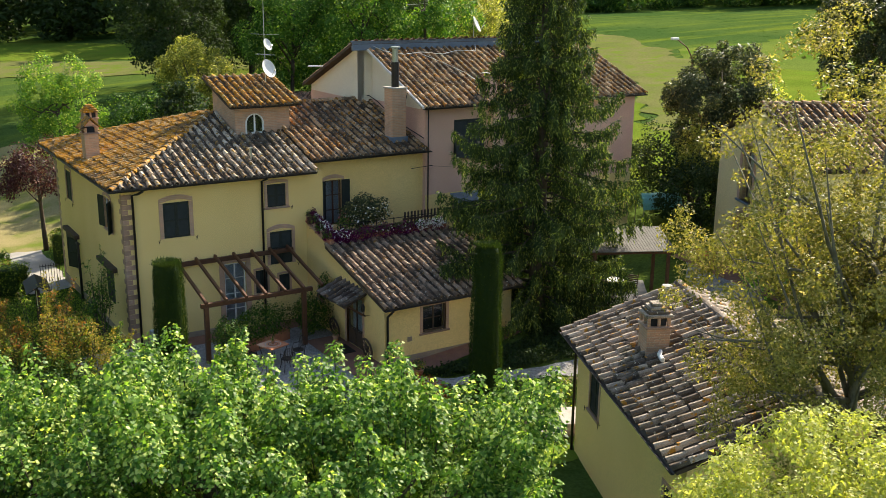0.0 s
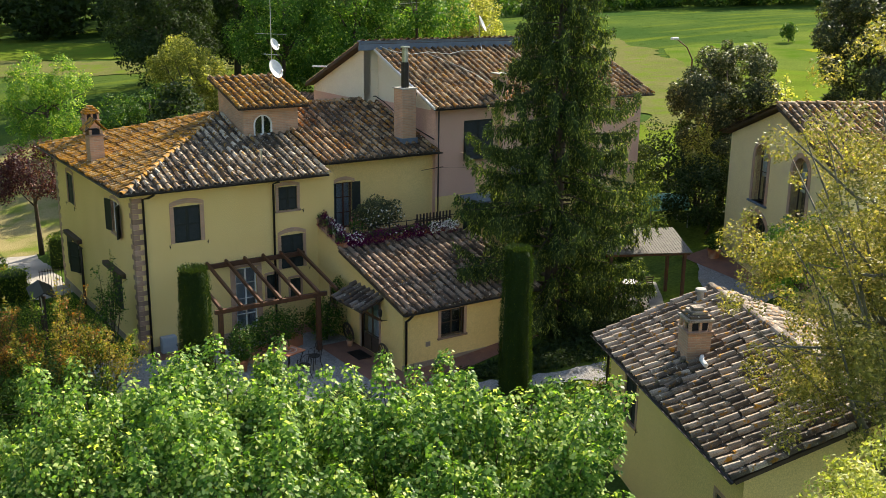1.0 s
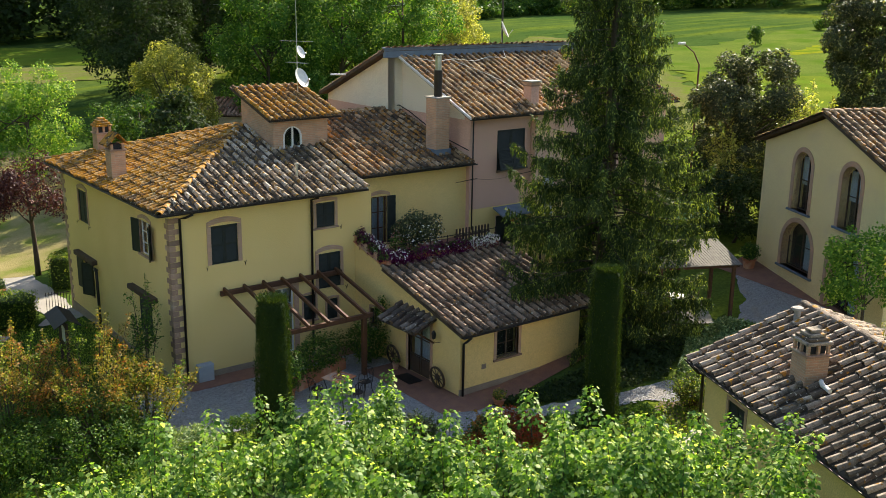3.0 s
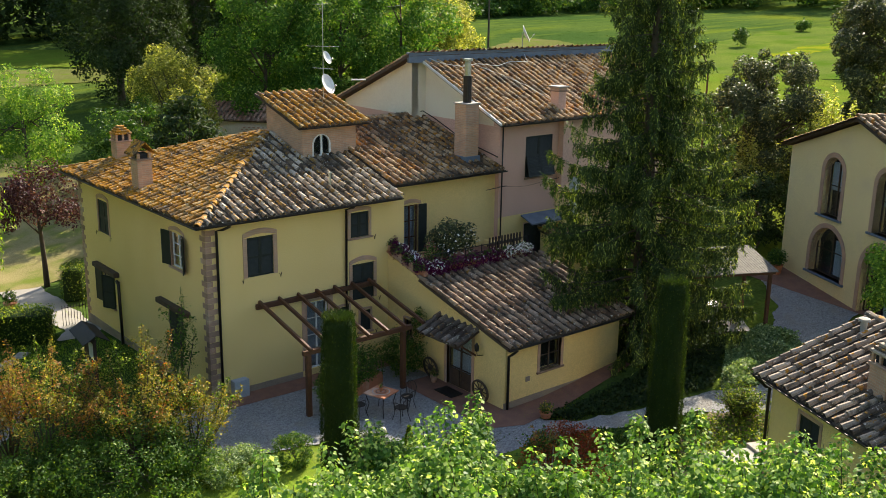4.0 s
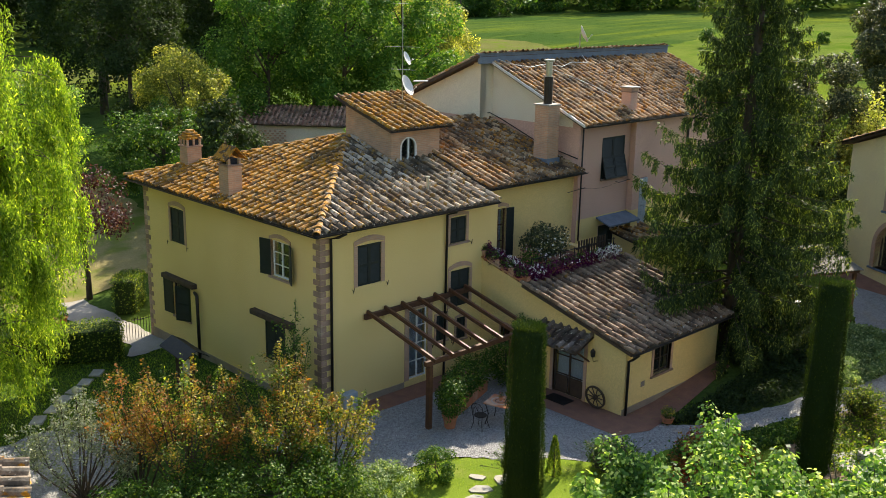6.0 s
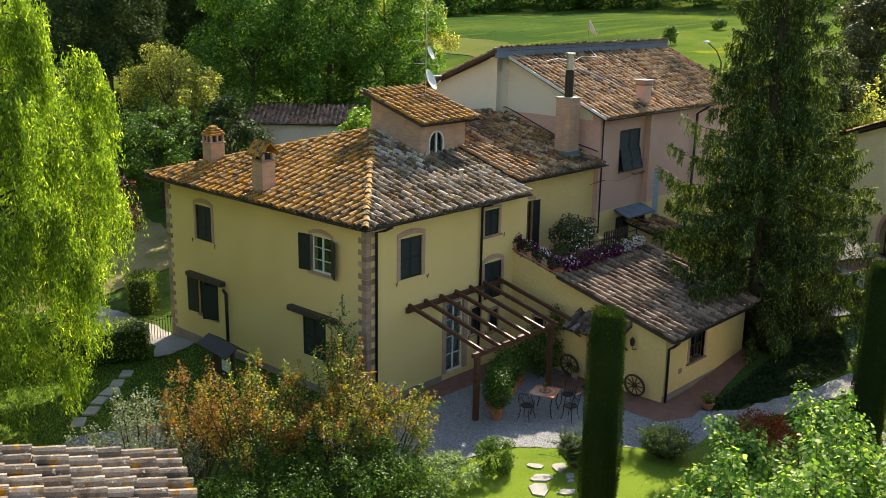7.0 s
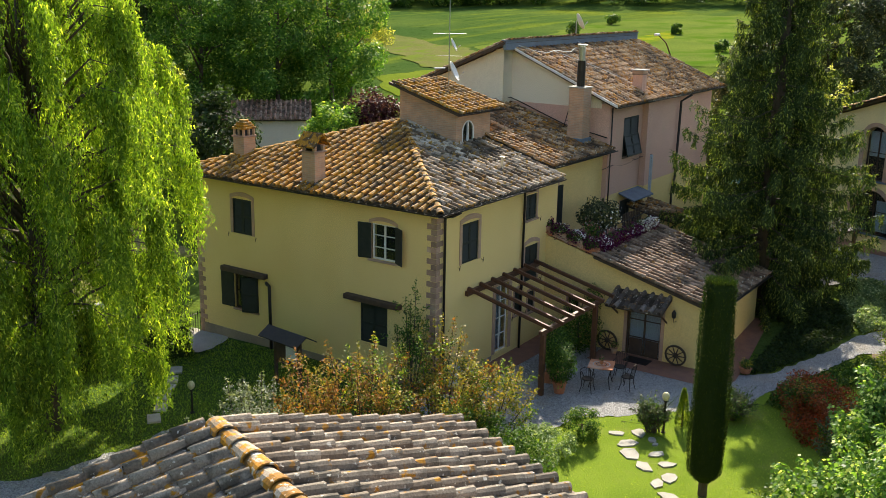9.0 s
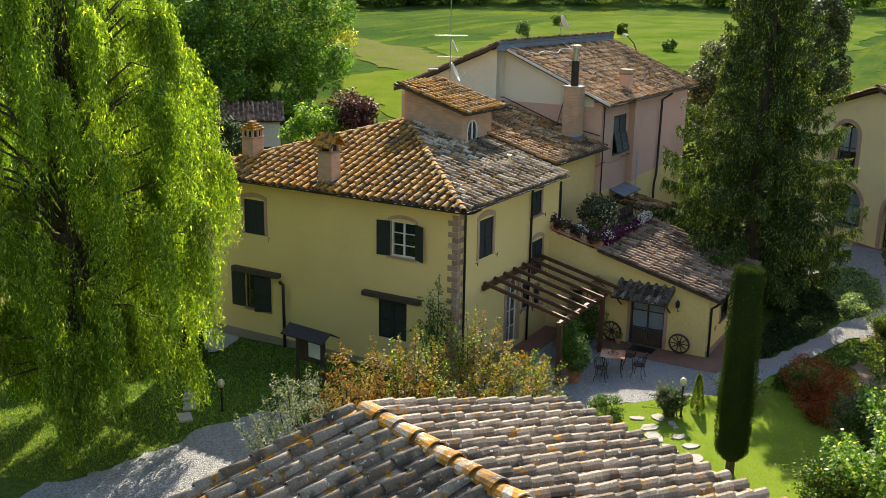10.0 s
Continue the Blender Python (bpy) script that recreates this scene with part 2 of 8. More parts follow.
# ---- mesh helpers ----
def part(name, bm, mat, parent=None, label="", smooth=False, at=None):
    """Links a bmesh as one mesh object under parent."""
    me = bpy.data.meshes.new(name)
    bm.normal_update()
    bm.to_mesh(me)
    bm.free()
    me.materials.append(mat)
    if smooth:
        me.polygons.foreach_set("use_smooth", [True] * len(me.polygons))
    ob = new(name, me)
    ob.parent = parent
    if at is not None:
        ob.matrix_basis = at
    if label:
        ob["label"] = label
    return ob


def piece(name, me, parent, m):
    """One more object on a shared mesh."""
    ob = new(name, me)
    ob.parent = parent
    ob.matrix_basis = m
    return ob


def thing(name, label, category, m=None, group="", kind=""):
    """An Empty at a thing's base, which parents its parts."""
    ob = new(name)
    ob.empty_display_size = 0.2
    if m is not None:
        ob.matrix_basis = m
    return tagged(ob, label, category, group, kind)


def box(bm, x0, x1, y0, y1, z0, z1, m=None, bevel=0.0):
    r = bmesh.ops.create_cube(bm, size=1)
    vs = r["verts"]
    bmesh.ops.transform(bm, matrix=Matrix.LocRotScale(((x0 + x1) / 2, (y0 + y1) / 2, (z0 + z1) / 2), None, (x1 - x0, y1 - y0, z1 - z0)), verts=vs)
    if bevel:
        es = list({e for v in vs for e in v.link_edges})
        vs = list({v for f in bmesh.ops.bevel(bm, geom=es, offset=bevel, segments=1, affect="EDGES")["faces"] for v in f.verts} | {v for v in vs if v.is_valid})
    if m is not None:
        bmesh.ops.transform(bm, matrix=m, verts=vs)
    return vs


def tube(bm, points, radii, sides=8, cap=True):
    """A tapered round bar along points."""
    rings = []
    pts = [Vector(p) for p in points]
    for i, p in enumerate(pts):
        d = (pts[min(i + 1, len(pts) - 1)] - pts[max(i - 1, 0)]).normalized()
        a = d.orthogonal().normalized() if i == 0 else (rings_a - d * rings_a.dot(d)).normalized()
        rings_a = a
        b = d.cross(a)
        r = radii[i] if isinstance(radii, (list, tuple)) else radii
        rings.append([bm.verts.new(p + (a * math.cos(k * math.tau / sides) + b * math.sin(k * math.tau / sides)) * r) for k in range(sides)])
    for r0, r1 in zip(rings, rings[1:]):
        for k in range(sides):
            bm.faces.new((r0[k], r0[(k + 1) % sides], r1[(k + 1) % sides], r1[k]))
    if cap:
        bm.faces.new(rings[0][::-1]), bm.faces.new(rings[-1])


def lathe(bm, profile, centre=(0, 0, 0), sides=16):
    """A turned shape from (radius, height) pairs."""
    rings = [[bm.verts.new((centre[0] + r * math.cos(k * math.tau / sides), centre[1] + r * math.sin(k * math.tau / sides), centre[2] + z)) for k in range(sides)] for r, z in profile]
    for r0, r1 in zip(rings, rings[1:]):
        for k in range(sides):
            bm.faces.new((r0[k], r0[(k + 1) % sides], r1[(k + 1) % sides], r1[k]))
    bm.faces.new(rings[0][::-1]), bm.faces.new(rings[-1])


def prism(bm, outline, lift):
    """A flat outline of 3D points, given thickness along the vector lift."""
    a = [bm.verts.new(p) for p in outline]
    b = [bm.verts.new(Vector(p) + Vector(lift)) for p in outline]
    bm.faces.new(a[::-1]), bm.faces.new(b)
    n = len(a)
    for k in range(n):
        bm.faces.new((a[k], a[(k + 1) % n], b[(k + 1) % n], b[k]))
    bmesh.ops.recalc_face_normals(bm, faces=bm.faces[:])


def side(o, u, n):
    """The frame of a wall: local x along it, y outwards, z up."""
    u, n = Vector(u).normalized(), Vector(n).normalized()
    return Matrix(((u.x, n.x, 0, o[0]), (u.y, n.y, 0, o[1]), (0, 0, 1, o[2] if len(o) > 2 else 0), (0, 0, 0, 1)))


def wall_mesh(bm, m, length, z0, z1, thick, holes=(), gable=None):
    """A wall along local x with openings through it, as one skin; gable: the (x, z) points of its sloping top above z1."""
    xs = sorted({0.0, length, *(h[0] for h in holes), *(h[1] for h in holes)})
    zs = sorted({z0, z1, *(h[2] for h in holes), *(h[3] for h in holes)})
    seen = {}

    def vert(i, j, k):
        if (i, j, k) not in seen:
            seen[i, j, k] = bm.verts.new(m @ Vector((xs[i], -thick * k, zs[j])))
        return seen[i, j, k]

    def solid(i, j):
        if not (0 <= i < len(xs) - 1 and 0 <= j < len(zs) - 1):
            return False
        x, z = (xs[i] + xs[i + 1]) / 2, (zs[j] + zs[j + 1]) / 2
        return not any(h[0] < x < h[1] and h[2] < z < h[3] for h in holes)

    made = []
    for i in range(len(xs) - 1):
        for j in range(len(zs) - 1):
            if not solid(i, j):
                continue
            for k in (0, 1):
                made.append(bm.faces.new([vert(*q, k) for q in ((i, j), (i + 1, j), (i + 1, j + 1), (i, j + 1))]))
            for (a, c), (p, q) in (((i - 1, j), ((i, j), (i, j + 1))), ((i + 1, j), ((i + 1, j), (i + 1, j + 1))), ((i, j - 1), ((i, j), (i + 1, j))), ((i, j + 1), ((i, j + 1), (i + 1, j + 1)))):
                if not solid(a, c):
                    made.append(bm.faces.new((vert(*p, 0), vert(*q, 0), vert(*q, 1), vert(*p, 1))))
    if gable:
        prism(bm, [m @ Vector((x, 0, z)) for x, z in gable], m.to_3x3() @ Vector((0, -thick, 0)))
        bmesh.ops.remove_doubles(bm, verts=bm.verts[:], dist=0.0005)
    bmesh.ops.recalc_face_normals(bm, faces=bm.faces[:])


def leaves_mesh(name, centres, sizes, template, faces, mat, parent=None, normals=None, lean=0.6, label="", seed=1, axes=None):
    """Many small leaves as one mesh: the template turned at random about a leaning normal. axes: the way each leaf points."""
    g = np.random.default_rng(seed)
    n = len(centres)
    tv = np.array(template, float)
    k = len(tv)
    z = g.normal(size=(n, 3)) * lean
    z += normals if normals is not None else np.array((0, 0, 1.0))
    z /= np.linalg.norm(z, axis=1, keepdims=True) + 1e-9
    x = g.normal(size=(n, 3)) if axes is None else np.array(axes) + g.normal(size=(n, 3)) * 0.15
    if axes is None:
        x -= z * (x * z).sum(1, keepdims=True)
        x /= np.linalg.norm(x, axis=1, keepdims=True) + 1e-9
    else:
        x /= np.linalg.norm(x, axis=1, keepdims=True) + 1e-9
        z -= x * (x * z).sum(1, keepdims=True)
        z /= np.linalg.norm(z, axis=1, keepdims=True) + 1e-9
    y = np.cross(z, x)
    s = np.asarray(sizes, float).reshape(-1, 1, 1)
    v = (tv[None, :, 0:1] * x[:, None] + tv[None, :, 1:2] * y[:, None] + tv[None, :, 2:3] * z[:, None]) * s + np.asarray(centres)[:, None]
    f = (np.array(faces)[None] + (np.arange(n) * k)[:, None, None])
    return raw_mesh(name, v.reshape(-1, 3), f.reshape(-1, f.shape[2]), mat, parent, label)


def raw_mesh(name, verts, faces, mat, parent=None, label="", smooth=False):
    me = bpy.data.meshes.new(name)
    c = faces.shape[1]
    me.vertices.add(len(verts)), me.loops.add(faces.size), me.polygons.add(len(faces))
    me.vertices.foreach_set("co", np.ascontiguousarray(verts, dtype=np.float32).ravel())
    me.loops.foreach_set("vertex_index", np.ascontiguousarray(faces, dtype=np.int32).ravel())
    me.polygons.foreach_set("loop_start", np.arange(0, faces.size, c, dtype=np.int32))
    if smooth:
        me.polygons.foreach_set("use_smooth", [True] * len(faces))
    me.update(calc_edges=True)
    me.materials.append(mat)
    ob = new(name, me)
    ob.parent = parent
    if label:
        ob["label"] = label
    return ob


LEAF = [(0, 0, 0), (0.5, -0.32, 0.06), (1.0, 0, -0.06), (0.5, 0.32, 0.06)]
LEAF_F = [(0, 1, 2), (0, 2, 3)]
BROAD = [(0, 0, 0.04), (0.42, -0.48, -0.03), (1.0, 0, -0.12), (0.42, 0.48, -0.03)]
SLIVER = [(0, -0.16, 0), (0, 0.16, 0.02), (1.0, 0, -0.04)]
SLIVER_F = [(0, 1, 2)]
CHIP = [(0, -0.3, 0), (0.25, 0.36, 0.05), (1.0, 0, -0.05)]
NEEDLE = [(0, 0, 0), (0.45, -0.14, -0.03), (1.0, 0, -0.12), (0.45, 0.14, -0.03)]


# ---- tiled roofs ----
PITCH, SHOW = 0.33, 0.41     # from cover tile to cover tile, and the length that shows of each


def cover_data():
    """One half-round clay tile: local x up the slope, z out of the roof, wider and higher at its lower end."""
    vs, fs, n = [], [], 5
    for x, r, lift in ((0.0, 0.092, 0.034), (SHOW + 0.06, 0.074, 0.010)):
        for k in range(n + 1):
            a = math.pi * k / n
            vs.append((x, r * math.cos(a), lift + 1.2 * r * math.sin(a)))
        if x == 0.0:
            for k in range(n + 1):
                a = math.pi * k / n
                vs.append((x, (r - 0.018) * math.cos(a), lift + 1.2 * (r - 0.018) * math.sin(a) - 0.002))
    for k in range(n):
        fs.append((k, k + 1, 2 * (n + 1) + k + 1, 2 * (n + 1) + k))
        fs.append((n + 1 + k, n + 2 + k, k + 1, k))
    return np.array(vs), np.array(fs)


def pan_data():
    """A flat tile with raised edges, tilted so that its lower end rides on the next."""
    w = PITCH / 2 - 0.005
    vs = [(0, -w, 0.030), (SHOW + 0.03, -w, 0.006), (SHOW + 0.03, w, 0.006), (0, w, 0.030), (0, -w, 0.0), (0, w, 0.0)]
    return np.array(vs), np.array([(0, 3, 2, 1), (4, 5, 3, 0)])


COVER_V, COVER_F = cover_data()
PAN_V, PAN_F = pan_data()


def inside(poly, x, y):
    hit = False
    for (xa, ya), (xb, yb) in zip(poly, poly[1:] + poly[:1]):
        if (ya > y) != (yb > y) and x < (xb - xa) * (y - ya) / (yb - ya) + xa:
            hit = not hit
    return hit


def tile_roof(parent, o, u, v, poly, mat, deck_mat, near=None, most=300, seed=3, deck=0.09, name="roof", pan=None):
    """A slope of old tiles. o: a corner at the eave; u along the eave, v up the slope; poly: its outline in (u, v) metres.
    near: the place on the ground round which the tiles are objects of their own."""
    o, u, v = Vector(o), Vector(u).normalized(), Vector(v).normalized()
    n = u.cross(v)
    if n.z < 0:
        n = -n
    g = np.random.default_rng(seed)
    bm = bmesh.new()
    prism(bm, [o + u * a + v * b for a, b in poly], n * -deck)
    slab = part(name, bm, deck_mat, parent)
    us, vs = [p[0] for p in poly], [p[1] for p in poly]
    spots = []
    for i in range(int((max(us) - min(us)) / PITCH) + 2):
        for j in range(-1, int((max(vs) - min(vs)) / SHOW) + 2):
            a, b = min(us) + (i + 0.25) * PITCH, min(vs) + (j + 0.0) * SHOW - 0.05
            ok_c = inside(poly, a, max(b + 0.22, min(vs) + 0.01)) and b + 0.22 < max(vs) and j >= 0
            ok_p = inside(poly, a + PITCH / 2, max(b + 0.22, min(vs) + 0.01)) and j >= 0
            spots.append((a, b, ok_c, ok_p))
    t = n.cross(v)

    def put(a, b, wob):
        turn = Matrix.Rotation(wob[0] * 0.038, 3, n) @ Matrix.Rotation(wob[1] * 0.014, 3, t)
        x, yv, z = turn @ v, turn @ t, turn @ n
        p = o + u * (a + wob[2] * 0.008) + v * (b + wob[3] * 0.026) + n * (0.012 + abs(wob[1]) * 0.006)
        return Matrix(((x.x, yv.x, z.x, p.x), (x.y, yv.y, z.y, p.y), (x.z, yv.z, z.z, p.z), (0, 0, 0, 1)))

    covers = [put(a, b, g.normal(size=4)) for a, b, c, _ in spots if c]
    pans = [put(a + PITCH / 2, b, g.normal(size=4) * 0.5) for a, b, _, c in spots if c]
    if near is not None:
        covers.sort(key=lambda m: (m.translation.xy - Vector(near)).length)
    single, rest = (covers[:most], covers[most:]) if near is not None else ([], covers)
    if single:
        me = bpy.data.meshes.new("tile")
        me.from_pydata([tuple(p) for p in COVER_V], [], [tuple(int(i) for i in f) for f in COVER_F])
        me.materials.append(mat)
        for m in single:
            piece("tile", me, slab, m)
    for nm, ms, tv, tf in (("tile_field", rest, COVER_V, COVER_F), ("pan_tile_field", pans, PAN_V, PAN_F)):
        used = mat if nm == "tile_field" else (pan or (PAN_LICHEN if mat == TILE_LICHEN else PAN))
        if ms:
            allv = np.concatenate([tv @ np.array(m.to_3x3()).T + np.array(m.translation) for m in ms])
            allf = np.concatenate([tf + i * len(tv) for i in range(len(ms))])
            tagged(raw_mesh(nm, allv, allf, used, slab), kind="stuff")
    return slab


def ridge_tiles(parent, a, b, mat, r=0.15, show=0.42, seed=5):
    """A row of large half-round tiles bedded along a ridge or hip, each one a piece."""
    a, b = Vector(a), Vector(b)
    d = (b - a).normalized()
    s = d.cross(Vector((0, 0, 1))).normalized()
    n = s.cross(d)
    g = np.random.default_rng(seed)
    vs, k = [], 7
    for x, rr, lift in ((0, r, 0.03), (show + 0.05, r * 0.84, 0.0), (0, r - 0.025, 0.028)):
        for i in range(k + 1):
            t = math.pi * i / k
            vs.append((x, rr * math.cos(t), lift + rr * 0.8 * math.sin(t) - 0.05))
    fs = [(i, i + 1, k + 2 + i, k + 1 + i) for i in range(k)] + [(2 * k + 2 + i, 2 * k + 3 + i, i + 1, i) for i in range(k)]
    me = bpy.data.meshes.new("ridge_tile")
    me.from_pydata(vs, [], fs)
    me.materials.append(mat)
    for i in range(int((b - a).length / show)):
        w = g.normal(size=3)
        turn = Matrix.Rotation(w[0] * 0.04, 3, n)
        x, y, z = turn @ d, turn @ s, n
        p = a + d * (i * show) + s * w[1] * 0.01 + n * (0.02 + abs(w[2]) * 0.006)
        piece("ridge_tile", me, parent, Matrix(((x.x, y.x, z.x, p.x), (x.y, y.y, z.y, p.y), (x.z, y.z, z.z, p.z), (0, 0, 0, 1))))


# ---- windows, doors, pipes ----
def surround(bm, x0, x1, z0, z1, w, out, rise, depth=0.14):
    """A flat stone band round an opening with a low arched head."""
    box(bm, x0 - w, x0, -depth, out, z0, z1)
    box(bm, x1, x1 + w, -depth, out, z0, z1)
    n = 8
    lo, hi = [], []
    for k in range(n + 1):
        s = k / n
        lo.append((x0 - w + (x1 - x0 + 2 * w) * s, z1 + (rise * 0.75) * (1 - (2 * s - 1) ** 2) - 0.0))
        hi.append((x0 - w + (x1 - x0 + 2 * w) * s, z1 + w + rise * (1 - (2 * s - 1) ** 2)))
    for k in range(n):
        a, b, c, d = lo[k], lo[k + 1], hi[k + 1], hi[k]
        f = [bm.verts.new((p[0], out, p[1])) for p in (a, b, c, d)]
        r = [bm.verts.new((p[0], -depth, p[1])) for p in (a, b, c, d)]
        bm.faces.new(f)
        for i in range(4):
            bm.faces.new((f[i], r[i], r[(i + 1) % 4], f[(i + 1) % 4]))
    bmesh.ops.recalc_face_normals(bm, faces=bm.faces[:])


def shutter_leaf(bm, w, h, m):
    """A louvred shutter: one frame of stiles and rails, and two panels of slanting slats."""
    gaps = ((0.08, h / 2 - 0.04), (h / 2 + 0.04, h - 0.08))
    wall_mesh(bm, m @ Matrix.Translation((0, 0.04, 0)), w, 0, h, 0.04, [(0.06, w - 0.06, a, b) for a, b in gaps])
    for a, b in gaps:
        k = max(2, int((b - a) / 0.055))
        d = (b - a) / k
        front = [p for i in range(k) for p in ((0.034, a + i * d), (0.012, a + (i + 0.93) * d))]
        outline = [m @ Vector((0.057, y, z)) for y, z in front + [(0.006, b), (0.006, a)]]
        prism(bm, outline, m.to_3x3() @ Vector((w - 0.114, 0, 0)))


def casement(win, x0, x1, z0, z1, y, mat, cols=2, rows=3, curtain=None):
    """A glazed frame with bars, one pane behind and a curtain or near-black sheet for the unlit room."""
    bm = bmesh.new()
    f = 0.055
    for a, b, c, d in ((x0, x0 + f, z0, z1), (x1 - f, x1, z0, z1), (x0 + f, x1 - f, z0, z0 + f), (x0 + f, x1 - f, z1 - f, z1)):
        box(bm, a, b, y - 0.05, y, c, d)
    for i in range(1, cols):
        c = x0 + (x1 - x0) * i / cols
        box(bm, c - 0.03, c + 0.03, y - 0.045, y + 0.003, z0 + f, z1 - f)
    for j in range(1, rows):
        c = z0 + (z1 - z0) * j / rows
        box(bm, x0 + f, x1 - f, y - 0.04, y - 0.003, c - 0.015, c + 0.015)
    part("window_frame", bm, mat, win)
    bm = bmesh.new()
    box(bm, x0 + f * 0.5, x1 - f * 0.5, y - 0.028, y - 0.022, z0 + f * 0.5, z1 - f * 0.5)
    p = part("pane", bm, PANE, win)
    p.visible_shadow = False
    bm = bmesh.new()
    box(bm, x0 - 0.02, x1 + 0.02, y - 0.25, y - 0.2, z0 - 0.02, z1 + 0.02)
    part("curtain" if curtain else "dark_room_sheet", bm, curtain or INSIDE, win)


def window(parent, m, x0, x1, z0, z1, closed=True, swung=None, band=0.12, rise=0.1, sill=True, label="", frame_mat=None, lintel=None, name="window",
           band_mat=None, cols=2, rows=3, curtain=None):
    """An opening's fittings in the wall's frame m. closed: shutters shut; swung: (left, right) angles of open shutters in degrees."""
    win = part(name, bmesh.new(), SHUTTER, parent, label, at=m)
    if band:
        bm = bmesh.new()
        surround(bm, x0, x1, z0, z1, band, 0.022, rise)
        part("surround", bm, band_mat or BAND, win)
        bm = bmesh.new()
        box(bm, x0, x1, -0.14, -0.06, z1 - 0.002, z1 + rise * 0.8)
        part("head", bm, BAND, win)
    if sill:
        bm = bmesh.new()
        box(bm, x0 - band - 0.03, x1 + band + 0.03, -0.14, 0.07, z0 - 0.07, z0, bevel=0.01)
        part("window_sill", bm, band_mat or QUOIN, win)
    if closed:
        half = (x1 - x0) / 2
        for a in (x0, x0 + half):
            bm = bmesh.new()
            shutter_leaf(bm, half - 0.006, z1 - z0 - 0.02, Matrix.Translation((a + 0.003, -0.05, z0 + 0.01)))
            part("shutter", bm, SHUTTER, win)
        bm = bmesh.new()
        box(bm, x0, x1, -0.12, -0.07, z0, z1)
        part("inner_panel", bm, SHUTTER, win)
    else:
        casement(win, x0, x1, z0, z1, -0.08, frame_mat or WHITE, cols, rows, curtain)
    if swung:
        half = (x1 - x0) / 2
        for a, ang in ((x0, swung[0]), (x1, swung[1])):
            if ang is None:
                continue
            bm = bmesh.new()
            sgn = 1 if a == x0 else -1
            mm = Matrix.Translation((a, 0.025, z0 + 0.01)) @ Matrix.Rotation(radians(sgn * ang), 4, "Z") @ Matrix.Diagonal((sgn, 1, 1, 1))
            shutter_leaf(bm, half, z1 - z0 - 0.02, mm)
            bmesh.ops.recalc_face_normals(bm, faces=bm.faces[:])
            part("shutter", bm, SHUTTER, win)
    if closed and band:
        for x in (x0 - 0.22, x1 + 0.22):
            bm = bmesh.new()
            tube(bm, [(x, 0.0, z0 - 0.05), (x, 0.07, z0 - 0.06), (x, 0.08, z0 - 0.15), (x + 0.04, 0.08, z0 + 0.02)], 0.01, 4)
            part("shutter_stay", bm, IRON, win)
    if lintel:
        bm = bmesh.new()
        box(bm, x0 - lintel, x1 + lintel, -0.1, 0.22, z1 + 0.06, z1 + 0.24, bevel=0.015)
        part("lintel_beam", bm, EAVE, win, "dark timber beam over the window")
    return win


def pipe(parent, points, r=0.045, name="downpipe"):
    bm = bmesh.new()
    tube(bm, points, r, 8)
    return part(name, bm, METAL, parent, smooth=True)


def gutter(parent, a, b, r=0.07):
    """A half-round gutter along an eave."""
    a, b = Vector(a), Vector(b)
    d = (b - a).normalized()
    s = d.cross(Vector((0, 0, 1)))
    bm = bmesh.new()
    k = 6
    rows = []
    for p in (a, b):
        for rr in (r, r - 0.012):
            rows.append([bm.verts.new(p + s * (rr * math.cos(math.pi * i / k)) - Vector((0, 0, rr * math.sin(math.pi * i / k)))) for i in range(k + 1)])
    for i in range(k):
        bm.faces.new((rows[0][i], rows[0][i + 1], rows[2][i + 1], rows[2][i]))
        bm.faces.new((rows[1][i], rows[3][i], rows[3][i + 1], rows[1][i + 1]))
    for i in (0, k):
        bm.faces.new((rows[0][i], rows[2][i], rows[3][i], rows[1][i]))
    return part("gutter", bm, METAL, parent)


def quoins(parent, m, z0, z1, h=0.19, a=0.36, b=0.2):
    """Corner stones, long and short in turn, on both faces of a corner; local x along one face, -y along the other."""
    k = int((z1 - z0) / h)
    for la in (a, b):
        bm = bmesh.new()
        lb = a + b - la
        box(bm, -0.022, la, -lb, 0.022, 0, h - 0.012, bevel=0.008)
        me_ob = None
        for i in range(k):
            if (i % 2 == 0) == (la == a):
                mm = m @ Matrix.Translation((0, 0, z0 + i * h))
                if me_ob is None:
                    me_ob = part("quoin", bm, QUOIN, parent, at=mm)
                else:
                    piece("quoin", me_ob.data, parent, mm)


